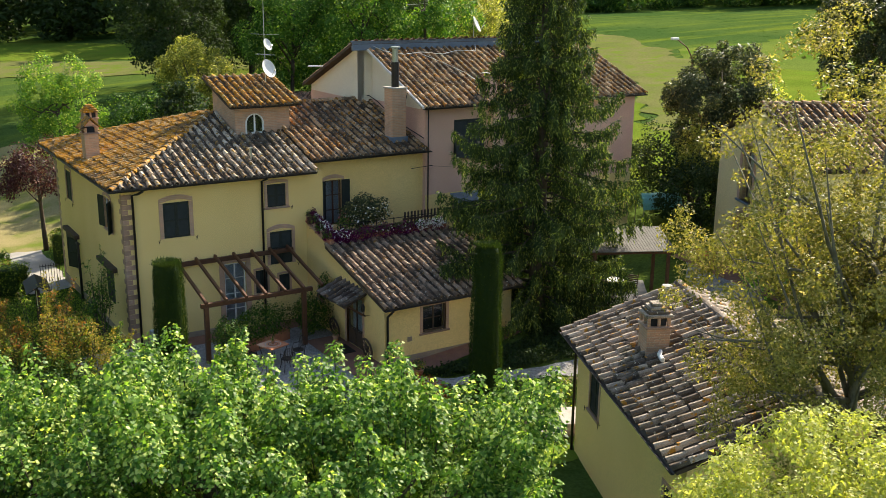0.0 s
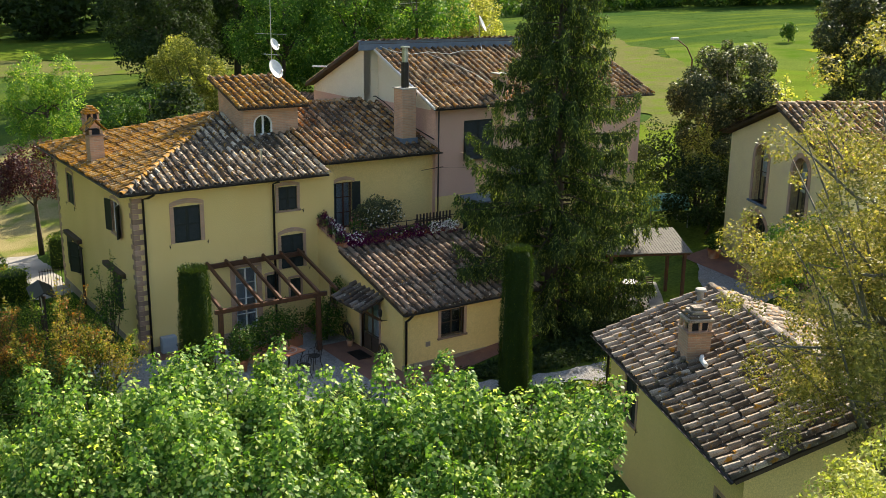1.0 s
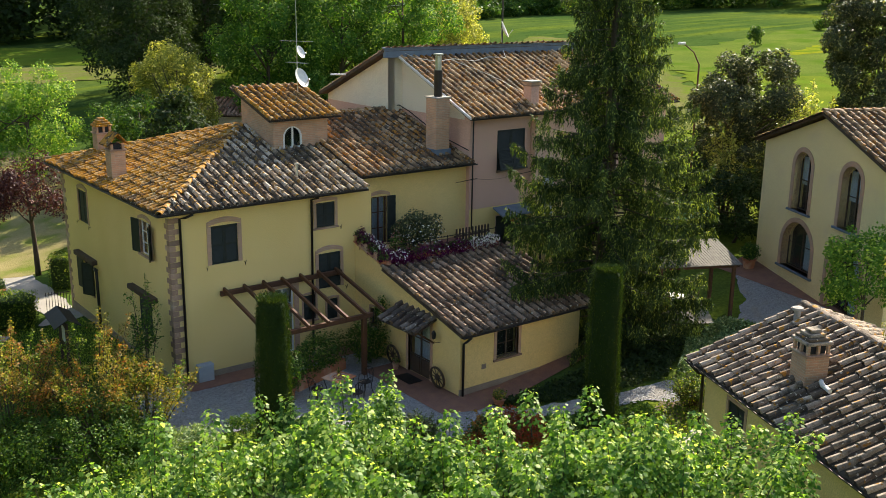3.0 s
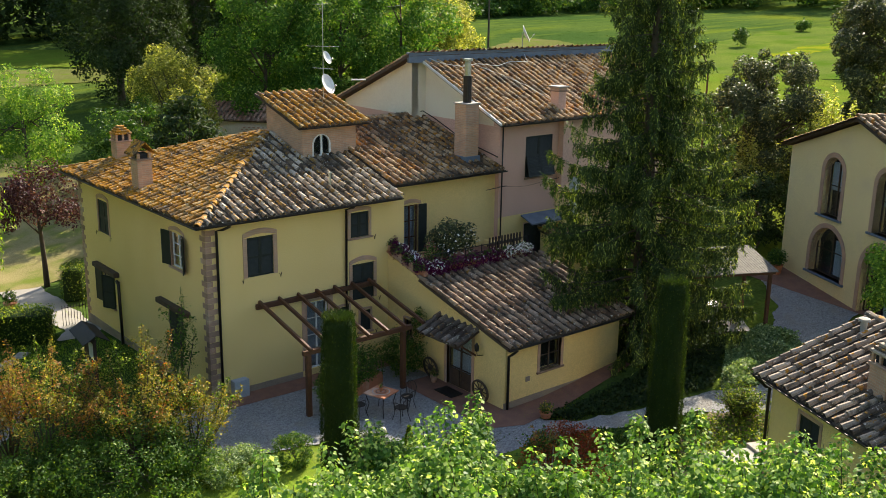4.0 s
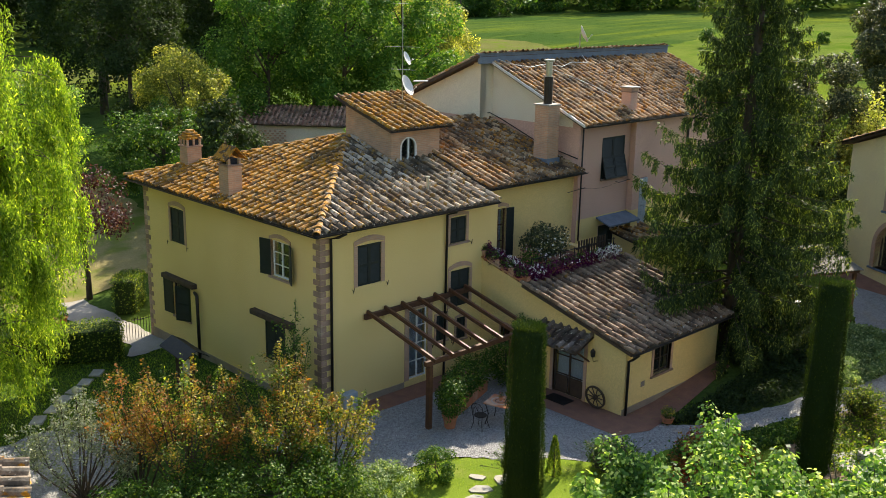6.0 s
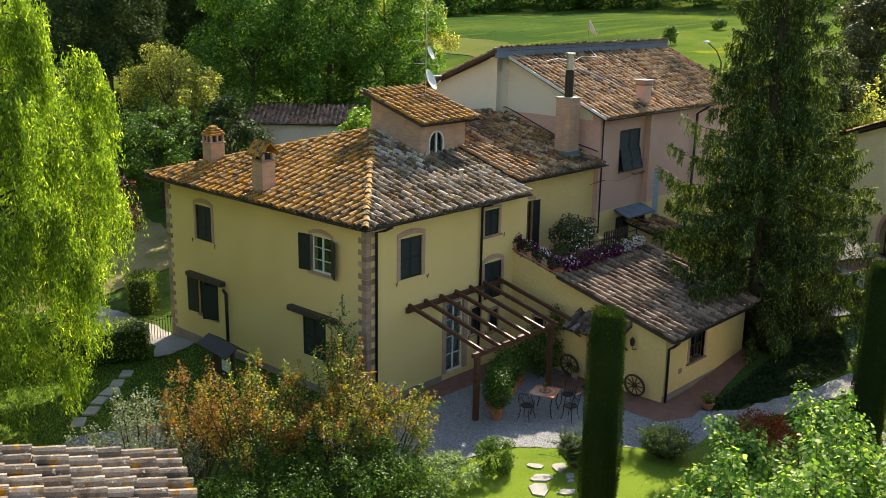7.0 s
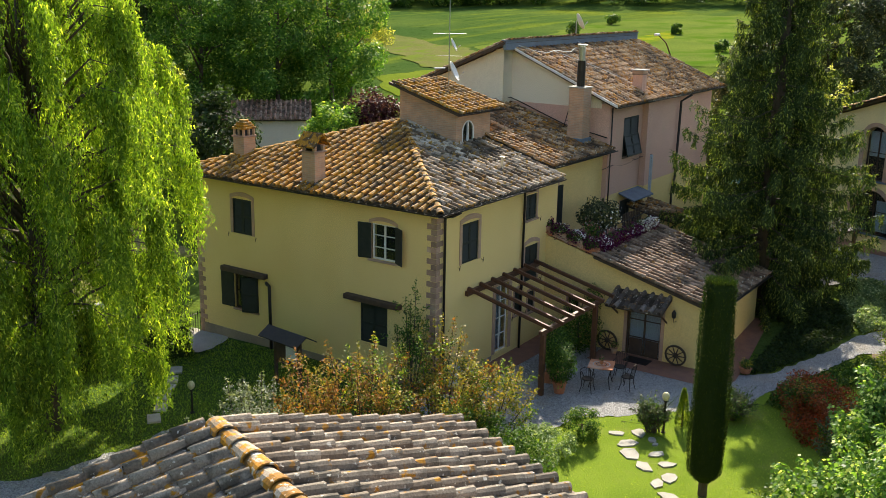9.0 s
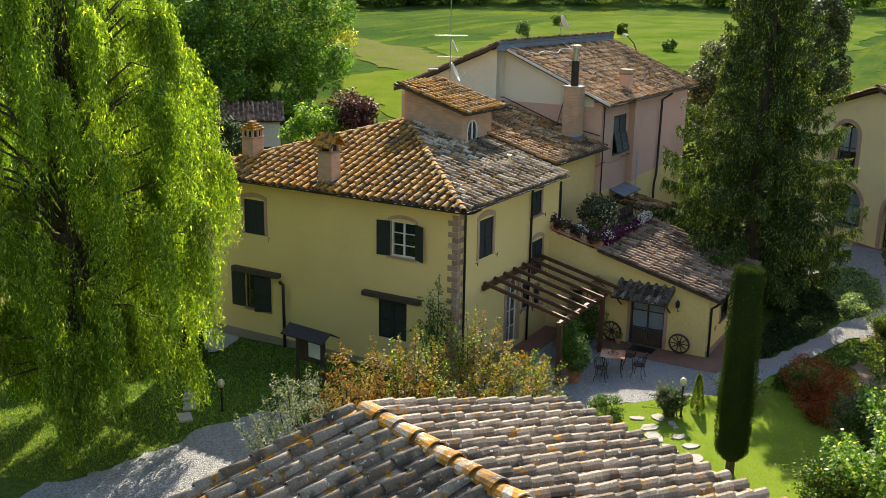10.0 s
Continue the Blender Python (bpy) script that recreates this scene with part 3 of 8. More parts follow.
def chimney(parent, x, y, z0, z1, sx, sy, cap, rz=0.0, tiles=None):
    """A brick stack. cap: 'flat' for a slab, 'gable' for two leaning tiles over a vent, 'pyramid' for stepped tiles over arched vents."""
    m = pose(x, y, z0, 0, 0, rz)
    st = part("chimney", bmesh.new(), BRICK, parent, at=m)
    h = z1 - z0
    bm = bmesh.new()
    box(bm, -sx / 2, sx / 2, -sy / 2, sy / 2, 0, h)
    part("shaft", bm, PINK if cap == "flat" else BRICK, st)
    bm = bmesh.new()
    box(bm, -sx / 2 - 0.05, sx / 2 + 0.05, -sy / 2 - 0.05, sy / 2 + 0.05, h, h + 0.06, bevel=0.01)
    part("corbel", bm, QUOIN, st)
    bm = bmesh.new()
    box(bm, -sx / 2 - 0.06, sx / 2 + 0.06, -sy / 2 - 0.06, sy / 2 + 0.06, -0.2, 0.14)
    part("flashing", bm, SLATE, st)
    tm = tiles or TILE_LICHEN
    if cap == "flat":
        bm = bmesh.new()
        box(bm, -sx / 2 - 0.03, sx / 2 + 0.03, -sy / 2 - 0.03, sy / 2 + 0.03, h + 0.06, h + 0.18, bevel=0.01)
        part("brick_course", bm, BRICK, st)
        bm = bmesh.new()
        box(bm, -sx / 2 - 0.08, sx / 2 + 0.08, -sy / 2 - 0.08, sy / 2 + 0.08, h + 0.18, h + 0.23, bevel=0.01)
        part("cap_slab", bm, STONE, st)
    elif cap == "gable":
        for i in range(4):
            bm = bmesh.new()
            cx, cy = (-1, 1)[i % 2] * (sx / 2 - 0.06), (-1, 1)[i // 2] * (sy / 2 - 0.05)
            box(bm, cx - 0.05, cx + 0.05, cy - 0.05, cy + 0.05, h + 0.06, h + 0.26)
            part("vent_pier", bm, BRICK, st)
        bm = bmesh.new()
        box(bm, -sx / 2 + 0.11, sx / 2 - 0.11, -sy / 2 + 0.1, sy / 2 - 0.1, h + 0.06, h + 0.25)
        part("flue", bm, INSIDE, st)
        for sgn in (-1, 1):
            bm = bmesh.new()
            n, foot = 5, sx / 2 + 0.17
            edge = [(sgn * foot * a, h + 0.20 + 0.44 * (1 - a) ** 1.15) for a in np.linspace(0.0 if sgn < 0 else 0.06, 1, n + 1)]
            outline = [(x, -sy / 2 - 0.14, z + 0.05) for x, z in edge] + [(x, -sy / 2 - 0.14, z) for x, z in reversed(edge)]
            prism(bm, outline, (0, sy + 0.28, 0))
            part("cap_tile", bm, tm, st)
    else:
        for i in range(4):
            for j in (-1, 0, 1):
                bm = bmesh.new()
                a = Matrix.Rotation(math.pi / 2 * i, 4, "Z")
                w = sx if i % 2 == 0 else sy
                d = sy if i % 2 == 0 else sx
                box(bm, j * (w / 2 - 0.04) - 0.035, j * (w / 2 - 0.04) + 0.035, -d / 2, -d / 2 + 0.07, h + 0.06, h + 0.30, a)
                part("vent_pier", bm, BRICK, st)
        bm = bmesh.new()
        box(bm, -sx / 2 + 0.08, sx / 2 - 0.08, -sy / 2 + 0.08, sy / 2 - 0.08, h + 0.05, h + 0.29)
        part("flue", bm, INSIDE, st)
        for i, k in enumerate((1.14, 0.95, 0.72, 0.46)):
            bm = bmesh.new()
            box(bm, -sx / 2 * k, sx / 2 * k, -sy / 2 * k, sy / 2 * k, h + 0.30 + i * 0.085, h + 0.378 + i * 0.085, bevel=0.012)
            part("cap_course", bm, tm, st)
    return st


def arch_window(parent, m, x0, x1, z0, z1, frame_mat=None, cols=2):
    """A round-headed opening edged with brick; the wall's square hole is filled beside the arch."""
    win = part("arched_window", bmesh.new(), EAVE, parent, at=m)
    cx, r = (x0 + x1) / 2, (x1 - x0) / 2
    zs = z1 - r
    arc = [(cx + r * math.cos(a), zs + r * math.sin(a)) for a in np.linspace(0, math.pi, 15)]
    for sgn in (-1, 1):
        bm = bmesh.new()
        cc = [(cx + sgn * r * math.cos(a), zs + r * math.sin(a)) for a in np.linspace(0, math.pi / 2, 8)]
        prism(bm, [(x, -0.4, z) for x, z in cc] + [(cx + sgn * r, -0.4, z1)], (0, 0.396, 0))
        part("spandrel", bm, BARN, win)
    bm = bmesh.new()
    for k in range(14):
        (xa, za), (xb, zb) = arc[k], arc[k + 1]
        f = lambda x, z: (cx + (x - cx) * (1 + 0.2 / r), zs + (z - zs) * (1 + 0.2 / r))
        (xc, zc), (xd, zd) = f(xb, zb), f(xa, za)
        prism(bm, [(xa, 0.03, za), (xb, 0.03, zb), (xc, 0.03, zc), (xd, 0.03, zd)], (0, -0.3, 0))
    for a, b in ((x0 - 0.2, x0), (x1, x1 + 0.2)):
        box(bm, a, b, -0.27, 0.03, z0, zs)
    part("brick_edge", bm, BAND, win)
    bm = bmesh.new()
    box(bm, x0 - 0.25, x1 + 0.25, -0.3, 0.1, z0 - 0.08, z0)
    part("window_sill", bm, SLATE, win)
    casement(win, x0, x1, z0, z1, -0.28, frame_mat or EAVE, cols, 2)
    return win


S = 0.30     # rise of the farmhouse's slopes
SL = math.sqrt(1 + S * S)

# ---- the farmhouse ----
house = thing("farmhouse", "two-storey ochre rendered farmhouse with lichened clay tile roofs", "house")
SOUTH, WEST = side((0, 0), (1, 0, 0), (0, -1, 0)), side((0, 11.1), (0, -1, 0), (-1, 0, 0))
south_holes = [(1.47, 2.46, 4.06, 5.42), (5.6, 6.38, 4.80, 5.72), (5.66, 6.6, 2.45, 3.8), (3.72, 4.6, 0.25, 2.75), (5.0, 5.5, 1.35, 2.3), (6.0, 6.45, 1.2, 2.0)]
west_holes = [(11.1 - 2.62, 11.1 - 1.62, 4.15, 5.38), (11.1 - 9.12, 11.1 - 8.16, 4.05, 5.36), (11.1 - 3.1, 11.1 - 1.95, 1.15, 2.55), (11.1 - 9.2, 11.1 - 7.95, 1.15, 2.5)]
bm = bmesh.new()
wall_mesh(bm, SOUTH, 8.0, -0.3, 6.08, 0.4, south_holes)
part("wall", bm, YELLOW, house)
bm = bmesh.new()
wall_mesh(bm, WEST, 10.7, -0.6, 6.08, 0.4, west_holes)
part("wall", bm, YELLOW, house)
bm = bmesh.new()
wall_mesh(bm, side((8.0, 11.1), (-1, 0, 0), (0, 1, 0)), 7.59, -0.6, 6.08, 0.4)
part("wall", bm, YELLOW, house)
bm = bmesh.new()
wall_mesh(bm, side((7.6, 0.4), (0, 1, 0), (1, 0, 0)), 10.3, -0.3, 6.1, 0.3, (), [(0.0, 6.1), (10.3, 6.1), (5.1, 7.75)])
part("wall", bm, YELLOW, house)
for x0, x1 in ((0.4, 7.3),):
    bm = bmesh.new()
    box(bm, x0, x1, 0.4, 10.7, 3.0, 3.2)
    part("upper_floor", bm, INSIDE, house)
bm = bmesh.new()
box(bm, -0.03, 0.03, 0.4, 10.9, -0.6, 0.22)
part("plinth", bm, PLINTH, house)
bm = bmesh.new()
box(bm, 0.44, 3.5, -0.03, 0.03, -0.3, 0.24)
part("plinth", bm, PLINTH, house)
quoins(house, side((0, 0), (1, 0, 0), (0, -1, 0)), 0.0, 6.0)
quoins(house, side((0, 11.1), (0, -1, 0), (-1, 0, 0)), -0.4, 6.0, a=0.36, b=0.2)

# main hipped roof: eaves at 6.18, apex at (5.55, 5.55)
E0, EZ, AP = -0.5, 6.16, 5.55
run = AP - E0
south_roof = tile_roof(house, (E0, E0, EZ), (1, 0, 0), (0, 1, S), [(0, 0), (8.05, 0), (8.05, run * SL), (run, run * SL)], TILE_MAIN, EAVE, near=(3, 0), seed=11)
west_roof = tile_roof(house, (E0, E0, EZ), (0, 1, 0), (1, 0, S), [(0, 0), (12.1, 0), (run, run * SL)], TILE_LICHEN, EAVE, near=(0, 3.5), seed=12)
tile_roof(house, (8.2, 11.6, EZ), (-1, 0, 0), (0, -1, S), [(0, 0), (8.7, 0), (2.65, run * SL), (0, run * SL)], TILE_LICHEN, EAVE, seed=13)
ridge_tiles(south_roof, (E0, E0, EZ + 0.04), (AP, AP, EZ + run * S + 0.04), TILE_LICHEN, r=0.12)
ridge_tiles(west_roof, (E0, 11.6, EZ + 0.07), (AP, AP, EZ + run * S + 0.05), TILE_LICHEN, r=0.125, seed=6)
gutter(house, (E0 - 0.06, E0 - 0.06, EZ - 0.01), (7.5, E0 - 0.06, EZ - 0.01))
gutter(house, (E0 - 0.06, 11.6, EZ - 0.01), (E0 - 0.06, E0 - 0.06, EZ - 0.01))
pipe(house, [(0.65, -0.5, 6.05), (0.5, -0.3, 5.92), (0.36, -0.08, 5.85), (0.36, -0.08, 0.0)])
pipe(house, [(5.42, -0.5, 6.05), (5.36, -0.1, 5.9), (5.34, -0.08, 0.0)])

# brick lookout
tower = part("lookout", bmesh.new(), BRICK, house, "small brick lookout turret with an arched window")
bm = bmesh.new()
wall_mesh(bm, side((5.6, 3.1), (1, 0, 0), (0, -1, 0)), 2.4, 6.6, 8.5, 0.25, [(0.42, 1.24, 7.27, 8.1)])
wall_mesh(bm, side((5.6, 5.7), (0, -1, 0), (-1, 0, 0)), 2.35, 6.6, 8.5, 0.25, (), [(0, 8.5), (2.35, 8.5), (0, 9.22)])
wall_mesh(bm, side((8.0, 3.352), (0, 1, 0), (1, 0, 0)), 2.348, 6.6, 8.5, 0.25, (), [(0, 8.5), (2.348, 8.5), (2.348, 9.22)])
wall_mesh(bm, side((7.748, 5.698), (-1, 0, 0), (0, 1, 0)), 1.896, 6.6, 9.2, 0.25)
part("tower_wall", bm, BRICK, tower)
troof = tile_roof(house, (5.25, 2.72, 8.45), (1, 0, 0), (0, 1, S), [(0, 0), (3.1, 0), (3.1, 3.25 * SL), (0, 3.25 * SL)], TILE_LICHEN, EAVE, near=(6, 3), most=100, seed=14)
gutter(house, (5.25, 2.68, 8.42), (8.35, 2.68, 8.42), 0.045)
# arched turret window
m = side((5.6, 3.1), (1, 0, 0), (0, -1, 0))
aw = part("arched_window", bmesh.new(), WHITE, house, "white arched two-light window", at=m)
bm = bmesh.new()
cx, rw = 0.83, 0.41
zs = 7.69
arc = [(cx + rw * math.cos(a), zs + rw * math.sin(a)) for a in np.linspace(0, math.pi, 13)]
pts = [(cx + rw, 7.27)] + arc + [(cx - rw, 7.27)]
for (xa, za), (xb, zb) in zip(pts, pts[1:] + pts[:1]):
    ia, ib = [(cx + (x - cx) * 0.83, 7.33 + (max(z, 7.27) - 7.27) * 0.88) for x, z in ((xa, za), (xb, zb))]
    prism(bm, [(xa, -0.06, za), (xb, -0.06, zb), (ib[0], -0.06, ib[1]), (ia[0], -0.06, ia[1])], (0, 0.07, 0))
box(bm, cx - 0.035, cx + 0.035, -0.055, 0.012, 7.3, 8.05)
part("window_frame", bm, WHITE, aw)
bm = bmesh.new()
prism(bm, [(x, -0.04, z) for x, z in pts], (0, 0.008, 0))
part("pane", bm, PANE, aw).visible_shadow = False
# dark sheet behind the turret pane, coloured as an unlit room
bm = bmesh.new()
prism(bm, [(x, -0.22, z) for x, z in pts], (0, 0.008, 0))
part("dark_room_sheet", bm, INSIDE, aw)
bm = bmesh.new()     # brick corners above the arch
for sgn in (-1, 1):
    cc = [(cx + sgn * rw * math.cos(a), zs + rw * math.sin(a)) for a in np.linspace(0, math.pi / 2, 8)]
    prism(bm, [(x, -0.2, z) for x, z in cc] + [(cx + sgn * rw * 1.02, -0.2, 8.11)], (0, 0.198, 0))
part("spandrel", bm, BRICK, aw)
bm = bmesh.new()
box(bm, cx - rw - 0.06, cx + rw + 0.06, -0.1, 0.06, 7.21, 7.27)
part("window_sill", bm, QUOIN, aw)

chimney(house, 0.3, 5.4, 6.25, 7.40, 0.54, 0.58, "gable", 0)
chimney(house, 1.35, 9.8, 6.5, 7.4, 0.6, 0.55, "pyramid")
bm = bmesh.new()
tube(bm, [(5.35, 0.9, 6.5), (5.35, 0.9, 7.05)], 0.05, 8)
tube(bm, [(5.35, 0.9, 7.05), (5.35, 0.9, 7.09)], 0.09, 8)
part("vent_pipe", bm, STEEL, house)

window(house, SOUTH, 1.47, 2.46, 4.06, 5.42, rise=0.14, band=0.15, sill=False, label="closed dark shutters in an arched stone band")
window(house, SOUTH, 5.6, 6.38, 4.80, 5.72, band=0.12, rise=0.08)
window(house, SOUTH, 5.66, 6.6, 2.45, 3.8, band=0.13, rise=0.16, sill=False)
window(house, WEST, 11.1 - 2.62, 11.1 - 1.62, 4.15, 5.38, closed=False, swung=(168, 150), rise=0.14, band=0.1, label="white window with dark shutters swung open")
window(house, WEST, 11.1 - 9.12, 11.1 - 8.16, 4.05, 5.36, rise=0.14, band=0.13, sill=False)
window(house, WEST, 11.1 - 3.1, 11.1 - 1.95, 1.15, 2.55, closed=True, band=0.0, sill=False, lintel=0.6)
window(house, WEST, 11.1 - 9.2, 11.1 - 7.95, 1.15, 2.5, closed=False, band=0.0, frame_mat=EAVE, swung=(176, 25), lintel=0.5, rows=2)
window(house, SOUTH, 3.72, 4.6, 0.25, 2.75, closed=False, band=0.2, rise=0.05, sill=False, frame_mat=WHITE, rows=4, curtain=BLUEGREY, label="white glazed garden door", name="door")
window(house, SOUTH, 5.0, 5.5, 1.35, 2.3, band=0.08, rise=0.04)
window(house, SOUTH, 6.0, 6.45, 1.2, 2.0, band=0.08, rise=0.04)

# ---- middle wing, set back ----
MID_Y, MZ = 0.62, 6.48
m = side((8.0, MID_Y), (1, 0, 0), (0, -1, 0))
bm = bmesh.new()
wall_mesh(bm, m, 5.15, 2.8, 6.42, 0.4, [(0.42, 1.15, 3.6, 5.5)])
part("wall", bm, YELLOW, house)
window(house, m, 0.42, 1.15, 3.6, 5.5, closed=False, swung=(170, 172), rise=0.12, band=0.12, sill=False, frame_mat=WOOD, rows=3, curtain=BLUEGREY, name="door", label="narrow wooden glazed door with open dark shutters")
mid_roof = tile_roof(house, (7.62, 0.1, MZ), (1, 0, 0), (0, 1, S), [(0, 0), (5.5, 0), (5.5, 5.4 * SL), (0, 5.4 * SL)], TILE, EAVE, near=(10, 1), seed=15)
tile_roof(house, (13.0, 10.9, MZ), (-1, 0, 0), (0, -1, S), [(0, 0), (5.4, 0), (5.4, 5.4 * SL), (0, 5.4 * SL)], TILE, EAVE, seed=16)
ridge_tiles(mid_roof, (7.62, 5.5, MZ + 5.4 * S + 0.07), (13.0, 5.5, MZ + 5.4 * S + 0.07), TILE, seed=8)
bm = bmesh.new()
prism(bm, [(7.62, 0.15, MZ - 0.5), (7.62, 5.5, MZ + 5.35 * S - 0.5), (7.62, 5.5, MZ + 5.35 * S - 0.02), (7.62, 0.15, MZ - 0.02)], (0.12, 0, 0))
part("rake_wall", bm, PLINTH, house)
gutter(house, (7.62, 0.05, MZ - 0.02), (13.2, 0.05, MZ - 0.02))
# tall stack with a steel flue
m0 = (12.15, 1.35)
ch = part("tall_chimney", bmesh.new(), BRICK, house)
bm = bmesh.new()
box(bm, m0[0] - 0.34, m0[0] + 0.34, m0[1] - 0.34, m0[1] + 0.34, 6.5, 9.05)
part("shaft", bm, BRICK, ch)
bm = bmesh.new()
box(bm, m0[0] - 0.4, m0[0] + 0.4, m0[1] - 0.4, m0[1] + 0.4, 6.5, 7.0)
part("flashing", bm, SLATE, ch)
bm = bmesh.new()
box(bm, m0[0] - 0.39, m0[0] + 0.39, m0[1] - 0.39, m0[1] + 0.39, 9.05, 9.1)
part("coping", bm, STONE, ch)
bm = bmesh.new()
tube(bm, [(*m0, 9.1), (*m0, 10.15)], 0.17, 12)
part("flue", bm, METAL, ch, smooth=False)
bm = bmesh.new()
tube(bm, [(*m0, 10.15), (*m0, 10.7)], 0.13, 12)
tube(bm, [(*m0, 10.74), (*m0, 10.8)], 0.2, 12)
for a in range(4):
    t = a * math.pi / 2
    box(bm, m0[0] + 0.12 * math.cos(t) - 0.01, m0[0] + 0.12 * math.cos(t) + 0.01, m0[1] + 0.12 * math.sin(t) - 0.01, m0[1] + 0.12 * math.sin(t) + 0.01, 10.68, 10.76)
part("steel_flue", bm, STEEL, ch)

# ---- pink house behind ----
pink = thing("neighbouring_house", "tall pink and cream rendered house with a clay tile roof", "house")
PX, PE, PY, PZ = 12.75, 25.4, -0.05, 8.3
PS = (10.42 - 8.3) / 4.95
bm = bmesh.new()
wall_mesh(bm, side((13.1, 0.4), (1, 0, 0), (0, -1, 0)), 12.0, 0, 8.35, 0.4, [(1.45, 3.0, 5.95, 7.65), (3.98, 4.75, 3.45, 5.7), (1.5, 2.9, 2.2, 4.0)])
part("wall", bm, PINK, pink)
bm = bmesh.new()
wall_mesh(bm, side((13.1, 5.2), (0, -1, 0), (-1, 0, 0)), 4.395, 0, 8.3, 0.35, (), [(0, 8.3), (4.395, 8.3), (4.395, 8.45), (0.2, 10.3), (0, 10.3)])
part("wall", bm, CREAM, pink)
bm = bmesh.new()
wall_mesh(bm, side((12.35, 10.2), (0, -1, 0), (-1, 0, 0)), 5.0, 0, 8.3, 0.35, (), [(0, 8.3), (5.0, 8.3), (5.0, 10.5), (0, 8.4)])

part("wall", bm, CREAM, pink)
bm = bmesh.new()
box(bm, 12.36, 13.3, 5.2, 5.598, 0, 10.4)
part("return_wall", bm, CREAM, pink)
bm = bmesh.new()
box(bm, 12.335, 12.36, 5.21, 10.2, 6.0, 8.15)
box(bm, 13.085, 13.11, 0.42, 5.19, 6.0, 8.15)
part("painted_band", bm, PINK, pink, "pink painted lower wall")
bm = bmesh.new()
wall_mesh(bm, side((25.1, 0.802), (0, 1, 0), (1, 0, 0)), 9.04, 0, 8.3, 0.35, (), [(0, 8.3), (9.04, 8.3), (4.5, 10.3)])
wall_mesh(bm, side((25.1, 10.2), (-1, 0, 0), (0, 1, 0)), 12.39, 0, 8.3, 0.35)
part("wall", bm, PINK, pink)
PSL = math.sqrt(1 + PS * PS)
proof = tile_roof(pink, (PX, PY, PZ), (1, 0, 0), (0, 1, PS), [(0, 0), (PE - PX, 0), (PE - PX, 5.0 * PSL), (0, 5.0 * PSL)], TILE, EAVE, near=(15, 2), seed=17)
tile_roof(pink, (PE, 10.4, 8.45), (-1, 0, 0), (0, -1, 0.42), [(0, 0), (13.4, 0), (13.4, 5.5 * 1.085), (0, 5.5 * 1.085)], TILE, EAVE, seed=18)
bm = bmesh.new()
box(bm, 11.95, 25.5, 4.87, 5.0, 10.4, 10.78)
box(bm, 11.95, 25.55, 4.82, 5.1, 10.78, 10.83)
part("ridge_flashing", bm, SLATE, pink, "blue-grey sheet-metal fascia along the ridge")
bm = bmesh.new()
prism(bm, [(12.68, PY - 0.03, PZ - 0.03), (12.68, 4.95, 10.4), (12.68, 4.95, 10.5), (12.68, PY - 0.03, PZ + 0.07)], (0.08, 0, 0))
part("verge_trim", bm, WHITE, pink, "pale metal verge trim")
bm = bmesh.new()
prism(bm, [(11.95, 10.4, 8.33), (11.95, 4.9, 10.64), (11.95, 4.9, 10.78), (11.95, 10.4, 8.47)], (0.1, 0, 0))
part("verge_board", bm, EAVE, pink)
gutter(pink, (PX, PY - 0.07, PZ), (PE, PY - 0.07, PZ))
m = side((13.1, 0.4), (1, 0, 0), (0, -1, 0))
window(pink, m, 1.45, 3.0, 5.95, 7.65, band=0, sill=True, rise=0.0)
for a in (1.47, 2.23):
    bm = bmesh.new()
    shutter_leaf(bm, 0.74, 0.92, m @ Matrix.Translation((a, 0.0, 6.87)) @ Matrix.Rotation(radians(14), 4, "X") @ Matrix.Translation((0, 0, -0.92)))
    part("shutter_flap", bm, SHUTTER, pink)
window(pink, m, 1.5, 2.9, 2.2, 4.0, band=0, sill=False)
for a, b in ((12.3, 13.4), (15.6, 16.5)):
    bm = bmesh.new()
    tube(bm, [(a, 0.26, 5.72), (b, 0.26, 5.78)], 0.014, 5)
    for x in (max(a, 13.15), b - 0.1):
        tube(bm, [(x, 0.41, 5.75), (x, 0.26, 5.75)], 0.012, 4)
    part("line_bracket", bm, IRON, pink)
bm = bmesh.new()
tube(bm, [(13.3 + 2.4 * q, 0.27, 5.76 - 0.12 * math.sin(math.pi * q)) for q in np.linspace(0, 1, 7)], 0.006, 4)
part("washing_line", bm, IRON, pink)
bm = bmesh.new()
tube(bm, [(x, y, 8.3 + (y + 0.05) * PS + 0.16) for x, y in ((18.6, 4.85), (18.2, 4.2), (17.2, 4.3), (16.2, 4.0), (15.2, 4.25), (14.2, 4.1), (13.4, 4.4), (13.0, 4.9))], 0.014, 4)
part("aerial_cable", bm, WHITE, pink)
bm = bmesh.new()
tube(bm, [(x, y, 8.3 + (y + 0.05) * PS + 0.16) for x, y in ((15.0, 4.2), (15.8, 3.2), (16.3, 2.4), (16.7, 1.1))], 0.012, 4)
part("aerial_cable", bm, WHITE, pink)
bm = bmesh.new()
prism(bm, [(14.4, 0.4, 4.35), (16.5, 0.4, 4.35), (16.4, -0.4, 4.12), (14.3, -0.4, 4.12)], (0, 0, 0.06))
part("door_canopy", bm, SLATE, pink)
gb = part("glass_block_window", bmesh.new(), BLUEGREY, pink, "pale glass block window")
bm = bmesh.new()
box(bm, 0, 0.175, -0.07, 0.05, 0, 0.185, bevel=0.012)
block = part("glass_block", bm, BLUEGREY, gb, at=Matrix.Translation((17.1, 0.4, 3.48)))
